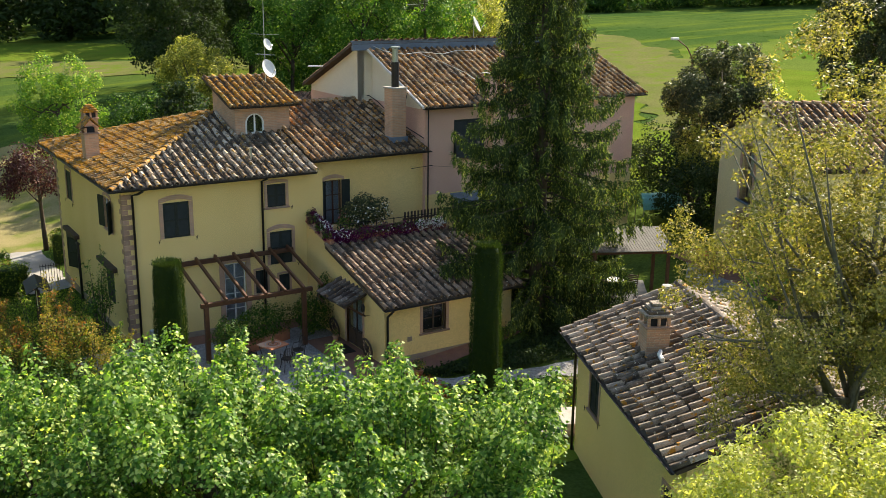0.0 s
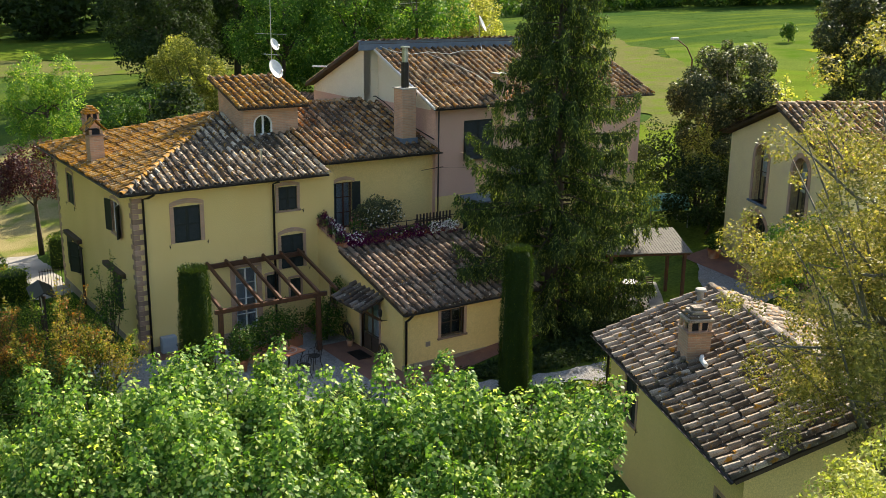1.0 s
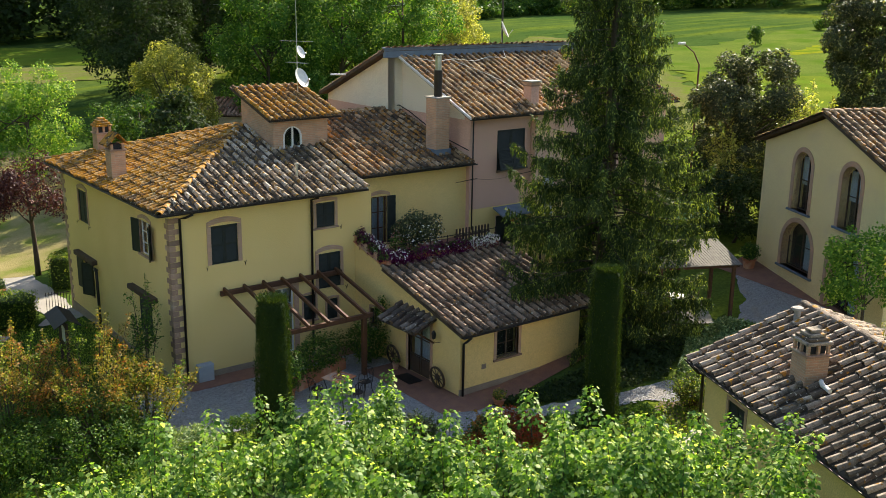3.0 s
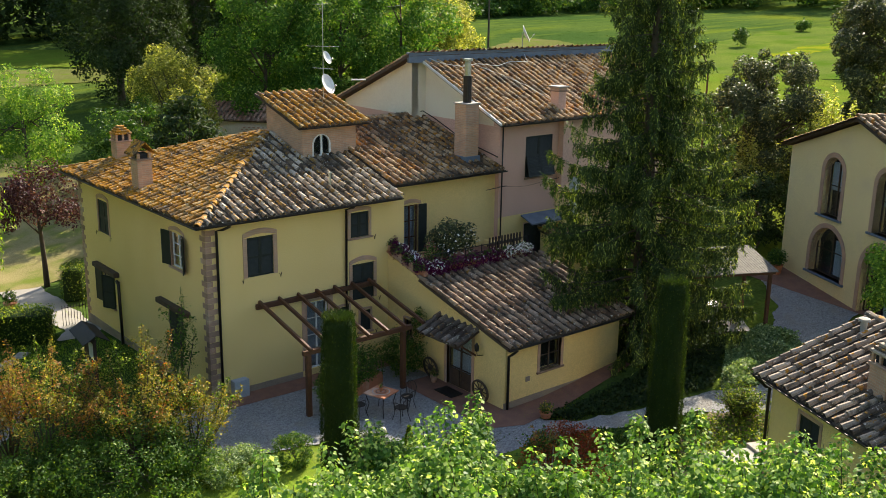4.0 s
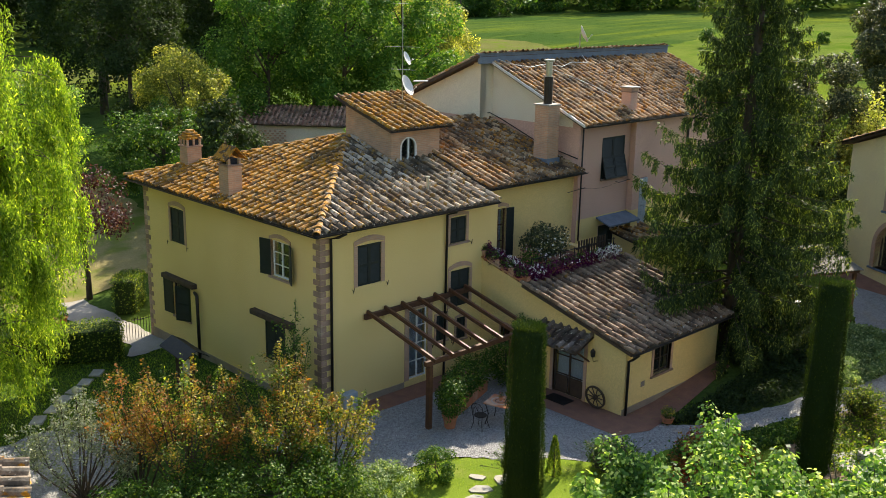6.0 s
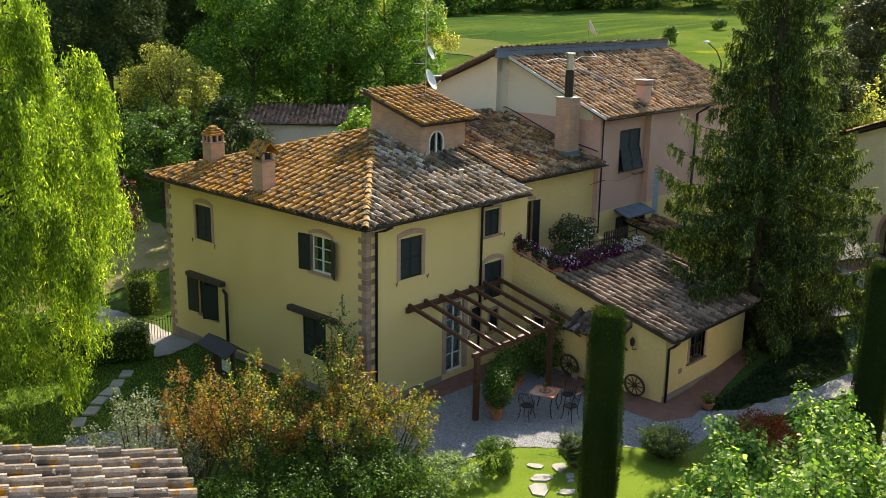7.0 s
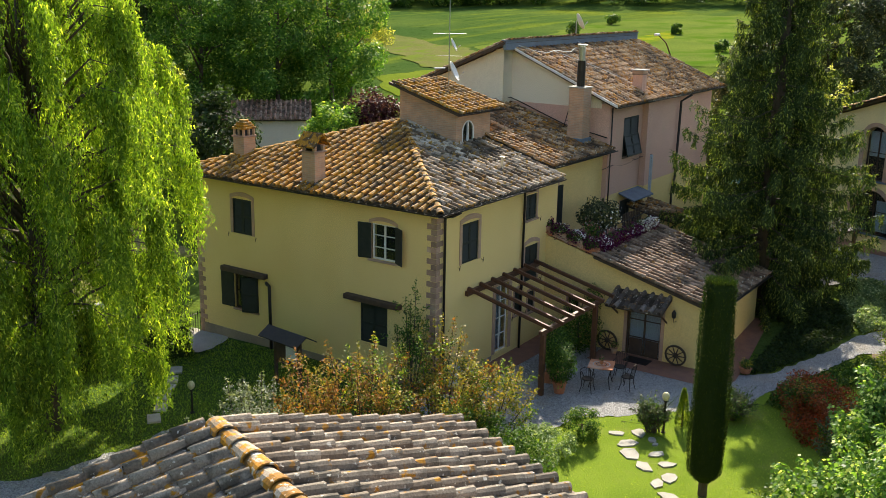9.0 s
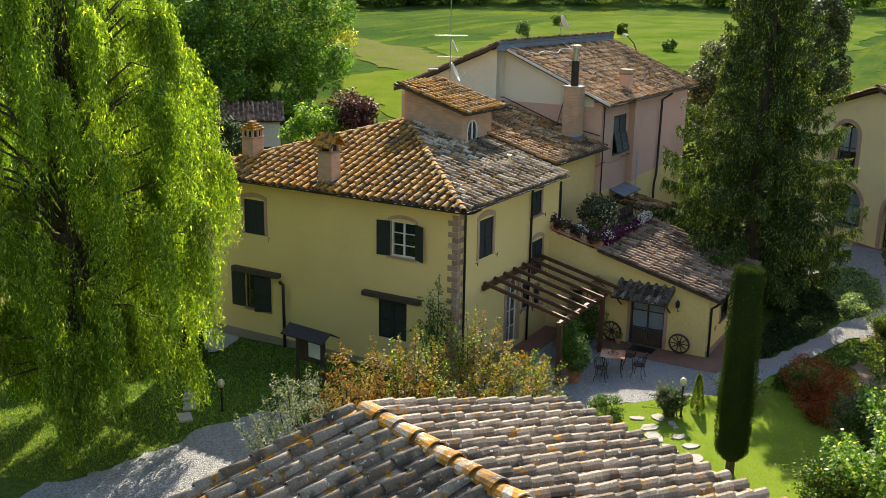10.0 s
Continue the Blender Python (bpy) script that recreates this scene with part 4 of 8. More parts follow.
for i in range(4):
    for j in range(11):
        if i or j:
            piece("glass_block", block.data, gb, Matrix.Translation((17.1 + i * 0.19, 0.4, 3.48 + j * 0.2)))
bm = bmesh.new()
box(bm, 16.45, 16.95, 0.12, 0.42, 4.45, 8.3)
part("flue_pier", bm, PINK, pink)
bm = bmesh.new()
box(bm, 16.45, 16.95, 0.12, 0.394, 2.5, 4.447)
part("flue_pier", bm, YELLOW, pink, "ochre foot of the flue pier")
bm = bmesh.new()
wall_mesh(bm, side((13.1, 0.395), (1, 0, 0), (0, -1, 0)), 12.0, 0, 4.45, 0.004, [(1.45, 2.95, 2.15, 4.05), (3.93, 4.8, 3.43, 4.44)])
part("painted_band", bm, YELLOW, pink, "ochre painted lower wall")
bm = bmesh.new()
box(bm, 15.6, 17.3, -1.62, 0.39, 0.5, 3.2)
prism(bm, [(15.6, -1.62, 3.2), (15.6, 0.39, 3.2), (15.6, 0.39, 3.6)], (1.7, 0, 0))
part("lean_to", bm, YELLOW, pink)
tile_roof(pink, (15.4, -1.85, 3.2), (1, 0, 0), (0, 1, 0.21), [(0, 0), (2.1, 0), (2.1, 2.26), (0, 2.26)], TILE, EAVE, seed=23, deck=0.06, name="lean_to_roof")
gutter(pink, (15.4, -1.92, 3.18), (17.5, -1.92, 3.18), 0.05)
pipe(pink, [(15.5, -1.9, 3.12), (15.5, -1.7, 2.95), (15.35, -1.6, 2.85), (15.35, -1.6, 1.4)], 0.04)
chimney(pink, 16.7, 0.75, 8.3, 9.35, 0.46, 0.46, "flat")
pipe(pink, [(21.0, -0.1, 8.2), (20.6, 0.25, 7.9), (20.6, 0.3, 4.2), (20.2, 0.25, 3.8), (20.2, 0.25, 2.0)], 0.06)
pipe(pink, [(13.2, 0.33, 8.2), (13.2, 0.33, 3.6)], 0.03)
bm = bmesh.new()
tube(bm, [(12.3, 5.9, 8.2), (12.9, 5.12, 8.32), (13.05, 4.6, 8.1), (13.05, 2.5, 7.35), (13.05, 0.45, 6.95)], 0.022, 5)
part("wall_cable", bm, IRON, pink)
bm = bmesh.new()
tube(bm, [(12.35, 8.0, 9.45), (11.2, 8.05, 9.5)], 0.04, 6)
part("bracket_pole", bm, WHITE, pink)

# ---- the low annex with its terrace ----
AX, AY, AS = 7.25, -6.45, 0.262
annex = thing("annex", "single-storey ochre annex with a tiled lean-to roof and terrace", "house")
mw = side((AX, 0.0), (0, -1, 0), (-1, 0, 0))
bm = bmesh.new()
wall_mesh(bm, mw, 6.45, -0.2, 2.2, 0.35, [(3.5, 4.8, 0.02, 2.05), (1.05, 1.5, 1.1, 1.75)], [(-0.6, 2.2), (6.45, 2.2), (6.45, 2.32), (-0.6, 4.12)])
part("wall", bm, YELLOW, annex)
ms = side((AX + 0.35, AY), (1, 0, 0), (0, -1, 0))
bm = bmesh.new()
wall_mesh(bm, ms, 5.25, -0.2, 2.3, 0.35, [(1.25, 2.25, 1.0, 2.02)])
part("wall", bm, YELLOW, annex)
bm = bmesh.new()
wall_mesh(bm, side((12.85, -6.1), (0, 1, 0), (1, 0, 0)), 6.65, -0.2, 2.3, 0.35, (), [(0, 2.3), (6.65, 2.3), (6.65, 3.6), (4.15, 3.55)])
part("wall", bm, YELLOW, annex)
bm = bmesh.new()
box(bm, AX + 0.35, 13.2, -2.0, 0.6, 3.1, 3.35)
part("terrace_floor", bm, PAVING, annex)
bm = bmesh.new()
box(bm, AX + 0.35, 12.85, -2.1, -1.9, 2.9, 3.62)
part("terrace_kerb", bm, PLINTH, annex)
ASL = math.sqrt(1 + AS * AS)
aroof = tile_roof(annex, (AX - 0.2, -6.8, 2.3), (1, 0, 0), (0, 1, AS), [(0, 0), (6.1, 0), (6.1, 4.7 * ASL), (0, 4.7 * ASL)], TILE_ANNEX, EAVE, near=(9, -5), seed=19)
bm = bmesh.new()
prism(bm, [(AX - 0.06, -2.1, 3.53), (AX + 0.42, -2.1, 3.53), (AX + 0.42, 0.6, 4.2), (AX - 0.06, 0.6, 4.2)], (0, 0, 0.05))
part("parapet_coping", bm, TERRACOTTA, annex)
gutter(annex, (AX - 0.2, -6.87, 2.28), (13.1, -6.87, 2.28), 0.06)
pipe(annex, [(AX + 0.15, -6.85, 2.2), (AX + 0.1, -6.65, 2.0), (AX + 0.1, -6.51, 1.9), (AX + 0.1, -6.51, 0.0)])
bm = bmesh.new()
box(bm, AX - 0.02, 12.9, AY - 0.03, AY + 0.02, -0.2, 0.25)
part("plinth", bm, PLINTH, annex)
window(annex, ms, 1.25, 2.25, 1.0, 2.02, closed=False, band=0.12, rise=0.0, frame_mat=EAVE, rows=2)
window(annex, mw, 1.05, 1.5, 1.1, 1.75, closed=False, band=0.08, rise=0.06, frame_mat=EAVE, rows=2)
window(annex, mw, 3.5, 4.8, 0.02, 2.05, closed=False, band=0.13, rise=0.0, sill=False, frame_mat=EAVE, rows=3, cols=2, curtain=CURTAIN, name="door", label="double glazed door of dark wood with pale curtains")
for a, b in ((3.55, 4.13), (4.17, 4.75)):
    bm = bmesh.new()
    box(bm, a + 0.05, b - 0.03, -0.085, -0.06, 0.08, 0.66)
    part("door_panel", bm, EAVE, annex, at=mw)
# tiled door canopy
canopy = part("door_canopy", bmesh.new(), EAVE, annex, "small tiled canopy over the door")
tile_roof(canopy, (AX - 0.95, -5.15, 2.02), (0, 1, 0), (1, 0, 0.42), [(0, 0), (2.15, 0), (2.15, 1.02), (0, 1.02)], TILE_DARK, EAVE, near=(6, -4), seed=21, deck=0.05, name="canopy_roof")
bm = bmesh.new()
for y in (-5.0, -3.1):
    tube(bm, [(AX, y, 1.5), (AX - 0.75, y, 2.03)], 0.035, 6)
    tube(bm, [(AX, y, 2.3), (AX - 0.85, y, 2.0)], 0.035, 6)
part("bracket", bm, WOOD, canopy)

# ---- pergola ----
perg = thing("pergola", "brown timber lean-to pergola on square posts", "pergola")
PERG = [(1.85, -3.05), (6.0, -3.05)]
bm = bmesh.new()
box(bm, 1.7, 6.6, -0.14, -0.02, 2.92, 3.1, bevel=0.01)
part("wall_beam", bm, WOOD, perg)
bm = bmesh.new()
box(bm, 1.75, 6.1, -2.98, -2.84, 2.12, 2.28, bevel=0.01)
part("front_beam", bm, WOOD, perg)
for i in range(7):
    bm = bmesh.new()
    x = 1.85 + i * 0.75
    a = math.atan2(0.76, 3.2)
    box(bm, -0.045, 0.045, -3.35, 0.0, 0, 0.13, Matrix.Translation((x, -0.02, 3.1)) @ Matrix.Rotation(a, 4, "X"), bevel=0.008)
    part("rafter", bm, WOOD, perg)
for x in (1.95, 5.75):
    bm = bmesh.new()
    box(bm, x - 0.08, x + 0.08, -2.99, -2.83, 0, 2.12, bevel=0.01)
    part("post", bm, WOOD, perg)


# ---- the ground ----
def height(x, y):
    """The lie of the land: level round the house, rising gently to the east into a hill, with wooded rises far off."""
    x, y = np.asarray(x, float), np.asarray(y, float)
    s = x * 0.97 + y * 0.25
    z = np.where(s > 7, 13.0 * (1 - np.exp(-(np.maximum(s, 7) - 7) * 0.0085)), 0.0)
    calm = np.clip((x + 40) / 60, 0, 1) * 0.75 + 0.25
    far = np.maximum(s - 150, 0)
    z = z + far * far * 0.0011 / (1 + far * 0.004)
    away = np.maximum(y - 170 - 0.1 * x, 0) + np.maximum(-x - 70, 0)
    z = z + away * away * 0.0016 / (1 + away * 0.004)
    z = z - 0.35 * np.clip((y - 6) / 10, 0, 1) * np.clip((4 - x) / 4, 0, 1)
    return z + 0.25 * np.sin(x * 0.05 + 1) * np.sin(y * 0.043) * np.clip((s - 25) / 40, 0, 1) * calm


def grid_axis(lo, hi, near, step, grow):
    v = list(np.arange(-near, near + 1e-6, step))
    s = step
    while v[-1] < hi:
        s *= grow
        v.append(v[-1] + s)
    s = step
    while v[0] > lo:
        s *= grow
        v.insert(0, v[0] - s)
    return np.array(v)


def meadow_material(name):
    """Long grass: soft patches of older and fresher growth, streaks along the slope, tufts."""
    m = bpy.data.materials.new(name)
    m.use_nodes = True
    nt = m.node_tree
    b = nt.nodes["Principled BSDF"]
    c = mixed(nt, ramp(nt, noise_at(nt, 0.06, 5), 0.35, 0.65), (0.045, 0.085, 0.022), (0.080, 0.120, 0.028))
    c = mixed(nt, ramp(nt, noise_at(nt, 0.35, 6, stretch=(0.12, 1.0, 1.0)), 0.5, 0.68), c, (0.11, 0.15, 0.022))
    c = mixed(nt, ramp(nt, noise_at(nt, 0.045, 6), 0.54, 0.70), c, (0.14, 0.17, 0.02))
    c = mixed(nt, ramp(nt, noise_at(nt, 0.9, 7), 0.56, 0.70), c, mixed(nt, 0.6, c, (0.02, 0.05, 0.006)))
    c = mixed(nt, ramp(nt, noise_at(nt, 9, 4), 0.35, 0.7), c, mixed(nt, 0.4, c, (0.01, 0.02, 0.003)))
    nt.links.new(c, b.inputs["Base Color"])
    b.inputs["Roughness"].default_value, b.inputs["Specular IOR Level"].default_value = 1.0, 0.0
    bn = nt.nodes.new("ShaderNodeBump")
    bn.inputs["Strength"].default_value, bn.inputs["Distance"].default_value = 0.9, 0.12
    nt.links.new(noise_at(nt, 4, 6), bn.inputs["Height"])
    nt.links.new(bn.outputs[0], b.inputs["Normal"])
    return m


GRASS = meadow_material("meadow_grass")
gx, gy = grid_axis(-500, 700, 60, 1.5, 1.06), grid_axis(-300, 700, 60, 1.5, 1.06)
X, Y = np.meshgrid(gx, gy)
Z = height(X, Y) - 0.02
i = np.arange(len(gy) - 1)[:, None] * len(gx) + np.arange(len(gx) - 1)[None]
F = np.stack([i, i + 1, i + 1 + len(gx), i + len(gx)], -1).reshape(-1, 4)
ground = tagged(raw_mesh("ground", np.stack([X, Y, Z], -1).reshape(-1, 3), F, GRASS, smooth=True), "green meadow and lawn rising into a hill", "ground", kind="structure")


def lie(x, y):
    """The height of the ground's mesh, between its corners."""
    i = np.clip(np.searchsorted(gx, x) - 1, 0, len(gx) - 2)
    j = np.clip(np.searchsorted(gy, y) - 1, 0, len(gy) - 2)
    a, b = (x - gx[i]) / (gx[i + 1] - gx[i]), (y - gy[j]) / (gy[j + 1] - gy[j])
    return (Z[j, i] * (1 - a) + Z[j, i + 1] * a) * (1 - b) + (Z[j + 1, i] * (1 - a) + Z[j + 1, i + 1] * a) * b + 0.02


def uneven(pts, rough, wave, seed, step):
    """The outline in short steps, made to wander."""
    out = []
    for (xa, ya), (xb, yb) in zip(pts, pts[1:] + pts[:1]):
        k = max(1, int(math.hypot(xb - xa, yb - ya) / step))
        for i in range(k):
            x, y = xa + (xb - xa) * i / k, ya + (yb - ya) * i / k
            w = noise.noise_vector(Vector((x * wave, y * wave, seed * 3.3))) * rough + noise.noise_vector(Vector((x * wave * 4, y * wave * 4, seed))) * rough * 0.45
            out.append((x + w.x, y + w.y))
    return out


def patch(name, pts, mat, label, category, lift=0.015, cell=0.2, rough=0.2, seed=1, wave=0.9):
    """A thin sheet that lies on the ground, with an uneven edge."""
    line = np.array(uneven(pts, rough, wave, seed, cell * 0.5))
    lo, hi = line.min(0) - cell, line.max(0) + cell
    xs, ys = np.arange(lo[0], hi[0], cell), np.arange(lo[1], hi[1], cell)
    X, Y = np.meshgrid(xs + cell / 2, ys + cell / 2, indexing="ij")
    hit = np.zeros(X.shape, bool)
    for (xa, ya), (xb, yb) in zip(line, np.roll(line, -1, 0)):
        if ya != yb:
            hit ^= ((ya > Y) != (yb > Y)) & (X < (xb - xa) * (Y - ya) / (yb - ya) + xa)
    cells = np.argwhere(hit)
    quads = np.stack([cells, cells + (1, 0), cells + (1, 1), cells + (0, 1)], 1)
    keys = quads[..., 0] * (len(ys) + 2) + quads[..., 1]
    used, faces = np.unique(keys, return_inverse=True)
    faces = faces.reshape(-1, 4)
    v = np.stack([lo[0] + (used // (len(ys) + 2)) * cell, lo[1] + (used % (len(ys) + 2)) * cell], 1)
    count = np.bincount(faces.ravel(), minlength=len(v))
    for i in np.nonzero(count < 4)[0]:      # the rim lies on the outline
        d = line - v[i]
        k = int((d * d).sum(1).argmin())
        if (d[k] ** 2).sum() < (cell * 1.3) ** 2:
            v[i] = line[k]
    return tagged(raw_mesh(name, np.column_stack([v, lie(v[:, 0], v[:, 1]) + lift]), faces, mat), label, category, kind="structure")


GRAVEL_EDGE = [(-2.6, -0.1), (-1.9, -4.0), (1.2, -4.9), (3.4, -7.0), (4.7, -8.7), (6.7, -8.9), (9.35, -9.7), (11.7, -10.7), (13.0, -11.6), (13.4, -13.4), (16.5, -13.2), (17.2, -11.8), (19.5, -11.0), (24.0, -10.0), (25.5, -7.0), (23.2, -5.6), (21.2, -7.6), (19.2, -8.7), (18.6, -10.3), (16.0, -11.3), (14.4, -11.0), (13.5, -10.2), (11.6, -9.7), (8.5, -8.5), (7.4, -7.2), (7.2, 0), (0, 0.1)]
patch("gravel_yard", GRAVEL_EDGE, GRAVEL, "grey gravel yard and path round the house", "gravel", cell=0.15, rough=0.22, seed=4)
patch("house_apron", [(0.1, -0.9), (3.2, -0.95), (6.0, -1.0), (7.3, -1.0), (7.3, 0.05), (0.1, 0.05)], PAVING, "brown paving along the foot of the house", "paving", lift=0.03, cell=0.15, rough=0.02, seed=8)
LAWN = material("lawn_turf", (0.13, 0.20, 0.026), (0.19, 0.26, 0.036), 0.95, 0.5, 22, 0.8, 0.03, stain=(0.18, 0.20, 0.05), stain_at=(0.56, 0.75), stain_scale=0.7, spec=0.0)
patch("lawn", [(-7, -4.6), (-2.2, -4.4), (1.2, -5.1), (4.2, -7.2), (7.0, -9.1), (9.0, -10.2), (8.0, -12.5), (9.0, -15.5), (-2, -17), (-8, -12)], LAWN, "sunlit short green lawn", "lawn", lift=0.006, cell=0.3, rough=0.25, seed=11)
patch("drive", [(0.3, 22), (0.0, 11.2), (-0.15, 9.4), (-1.5, 9.0), (-2.0, 9.3), (-1.3, 10.6), (-1.5, 14), (-1.9, 22)], CONCRETE, "pale drive beside the house", "drive", cell=0.15, seed=5)
patch("gravel_lane", [(-4.6, 3.4), (-5.6, 4.3), (-8.0, 4.6), (-10.9, 5.3), (-16, 6.6), (-18, 2.0), (-16, -3), (-8, -1.0)], GRAVEL, "grey gravel lane behind the outbuilding", "gravel", cell=0.14, rough=0.4, seed=9)
patch("brick_apron", [(5.9, -2.6), (5.9, -7.2), (7.0, -7.7), (13.0, -7.0), (13.0, -6.3), (7.3, -6.3), (7.3, -2.6)], PAVING, "reddish brick paving along the annex", "paving", lift=0.03, cell=0.1, rough=0.0, seed=6)


# ---- plants ----
def lumps(g, n, rx, ry, rz, wild=0.25, lower=-0.4):
    """Places on an uneven egg, with the way outwards."""
    d = g.normal(size=(n * 2, 3))
    d /= np.linalg.norm(d, axis=1, keepdims=True)
    d = d[d[:, 2] > lower][:n]
    r = 1 - np.abs(g.normal(size=(len(d), 1))) * wild
    return d * r * np.array((rx, ry, rz)), d


def limbs(bm, g, z0, base, top, r, n, rx, ry, rz, cz, sides=7):
    """A leaning trunk and limbs that reach into the crown."""
    tip = Vector((g.normal() * 0.2, g.normal() * 0.2, top))
    mid = [Vector((0, 0, z0)), Vector((g.normal() * 0.1, g.normal() * 0.1, base * 0.6 + z0 * 0.4)), Vector((tip.x * 0.5, tip.y * 0.5, (base + top) / 2)), tip]
    tube(bm, mid, [r * 1.15, r * 0.9, r * 0.55, r * 0.12], sides)
    for k in range(n):
        a, s = g.uniform(0, math.tau), g.uniform(0.25, 0.8)
        o = mid[1].lerp(tip, s)
        e = Vector((math.cos(a) * rx * g.uniform(0.55, 0.9), math.sin(a) * ry * g.uniform(0.55, 0.9), cz + rz * g.uniform(-0.2, 0.7)))
        h = o.lerp(e, 0.5) + Vector((0, 0, -0.06 * (e - o).length + g.normal() * 0.1))
        tube(bm, [o, h, e], [r * (0.5 - s * 0.3), r * 0.2, r * 0.05], 5)


def tree(name, label, x, y, h, rx, rz, mat, n=6000, size=0.22, lump=60, lump_r=0.32, trunk=0.18, bark=None, seed=1, ry=None, template=(LEAF, LEAF_F),
         category="tree", base=None, wild=0.25, lean=0.6, lower=-0.4, z=None, group="", limb=9):
    """A broadleaf: tapered trunk and limbs, and a crown of leaf clumps with gaps between them."""
    g = np.random.default_rng(seed)
    ry = ry or rx
    z0 = float(height(np.array(x), np.array(y))) if z is None else z
    t = thing(name, label, category, Matrix.Translation((x, y, z0)), group)
    cz = h - rz
    bm = bmesh.new()
    limbs(bm, g, -0.15, base if base is not None else max(cz - rz * 0.7, 0.3), cz + rz * 0.55, trunk, limb, rx, ry, rz, cz)
    part("trunk", bm, bark or BARK, t, smooth=True)
    c, d = lumps(g, lump, rx - lump_r * rx * 0.4, ry - lump_r * ry * 0.4, rz - lump_r * rz * 0.4, wild, lower)
    w = g.uniform(0.5, 1.3, len(c))
    pick = g.choice(len(c), n, p=w ** 2 / (w ** 2).sum())
    off = g.normal(size=(n, 3))
    off /= np.linalg.norm(off, axis=1, keepdims=True)
    off *= g.uniform(0.3, 1, (n, 1)) ** 0.5 * (w[pick] * lump_r)[:, None] * np.array((rx, ry, rz)).mean()
    p = c[pick] + off + np.array((0, 0, cz))
    p[:, 2] = np.maximum(p[:, 2], 0.05)
    nm = off / (np.linalg.norm(off, axis=1, keepdims=True) + 1e-6) * 0.5 + d[pick] * 0.3 + np.array((0, 0, 0.5))
    leaves_mesh("crown", p, g.uniform(0.6, 1.25, n) * size, template[0], template[1], mat, t, nm, lean, seed=seed + 1)
    return t


G_FRONT = leaf_material("fresh_mulberry_leaf", (0.022, 0.08, 0.014), (0.26, 0.42, 0.085), (0.50, 0.57, 0.20), 0.42, 0.20, 0.48, 0.17)
G_MID = leaf_material("green_leaf", (0.02, 0.055, 0.010), (0.09, 0.175, 0.03), (0.20, 0.27, 0.05), 0.38)
G_LIGHT = leaf_material("spring_leaf", (0.05, 0.13, 0.022), (0.22, 0.35, 0.06), (0.44, 0.51, 0.12), 0.46, 0.14)
G_POPLAR = leaf_material("poplar_leaf", (0.03, 0.09, 0.015), (0.135, 0.255, 0.042), (0.30, 0.40, 0.09), 0.42, 0.14)
G_DARK = leaf_material("dark_leaf", (0.015, 0.028, 0.010), (0.042, 0.070, 0.020), None, 0.25, 0.12, 0.75)
G_OLIVE = leaf_material("brownish_oak_leaf", (0.10, 0.10, 0.03), (0.36, 0.32, 0.10), (0.50, 0.38, 0.17), 0.38)
G_GOLD = leaf_material("golden_leaf", (0.12, 0.10, 0.02), (0.27, 0.19, 0.04), (0.38, 0.13, 0.03), 0.34, 0.3)
G_GREY = leaf_material("grey_green_leaf", (0.05, 0.07, 0.04), (0.12, 0.15, 0.09), None, 0.3)
G_HOLM = leaf_material("holm_oak_leaf", (0.030, 0.042, 0.020), (0.085, 0.10, 0.045), (0.24, 0.23, 0.10), 0.26)
G_SILVER = leaf_material("silvery_olive_leaf", (0.10, 0.125, 0.08), (0.25, 0.28, 0.20), (0.36, 0.38, 0.28), 0.25)
G_PALE = leaf_material("pale_groundcover_leaf", (0.08, 0.14, 0.06), (0.25, 0.33, 0.16), (0.40, 0.46, 0.28), 0.35)
G_ELDER = leaf_material("pale_elder_leaf", (0.09, 0.11, 0.025), (0.34, 0.34, 0.08), (0.55, 0.50, 0.15), 0.45, 0.2)
G_PURPLE = leaf_material("purple_leaf", (0.03, 0.010, 0.014), (0.09, 0.03, 0.04), (0.16, 0.07, 0.07), 0.3)
G_WILLOW = leaf_material("willow_leaf", (0.06, 0.12, 0.015), (0.26, 0.36, 0.045), (0.44, 0.50, 0.08), 0.5)
G_SPRUCE = leaf_material("spruce_needle", (0.024, 0.044, 0.014), (0.082, 0.12, 0.032), (0.28, 0.33, 0.07), 0.25, 0.14, 0.6)
G_CYPRESS = leaf_material("cypress_needle", (0.013, 0.026, 0.007), (0.036, 0.062, 0.013), (0.11, 0.14, 0.02), 0.22, 0.07, 0.7)
G_RED = leaf_material("red_leaf", (0.11, 0.03, 0.012), (0.28, 0.07, 0.02), (0.40, 0.05, 0.02), 0.35)
G_HEDGE = leaf_material("hedge_leaf", (0.035, 0.075, 0.010), (0.14, 0.21, 0.03), (0.36, 0.40, 0.06), 0.36, 0.18)

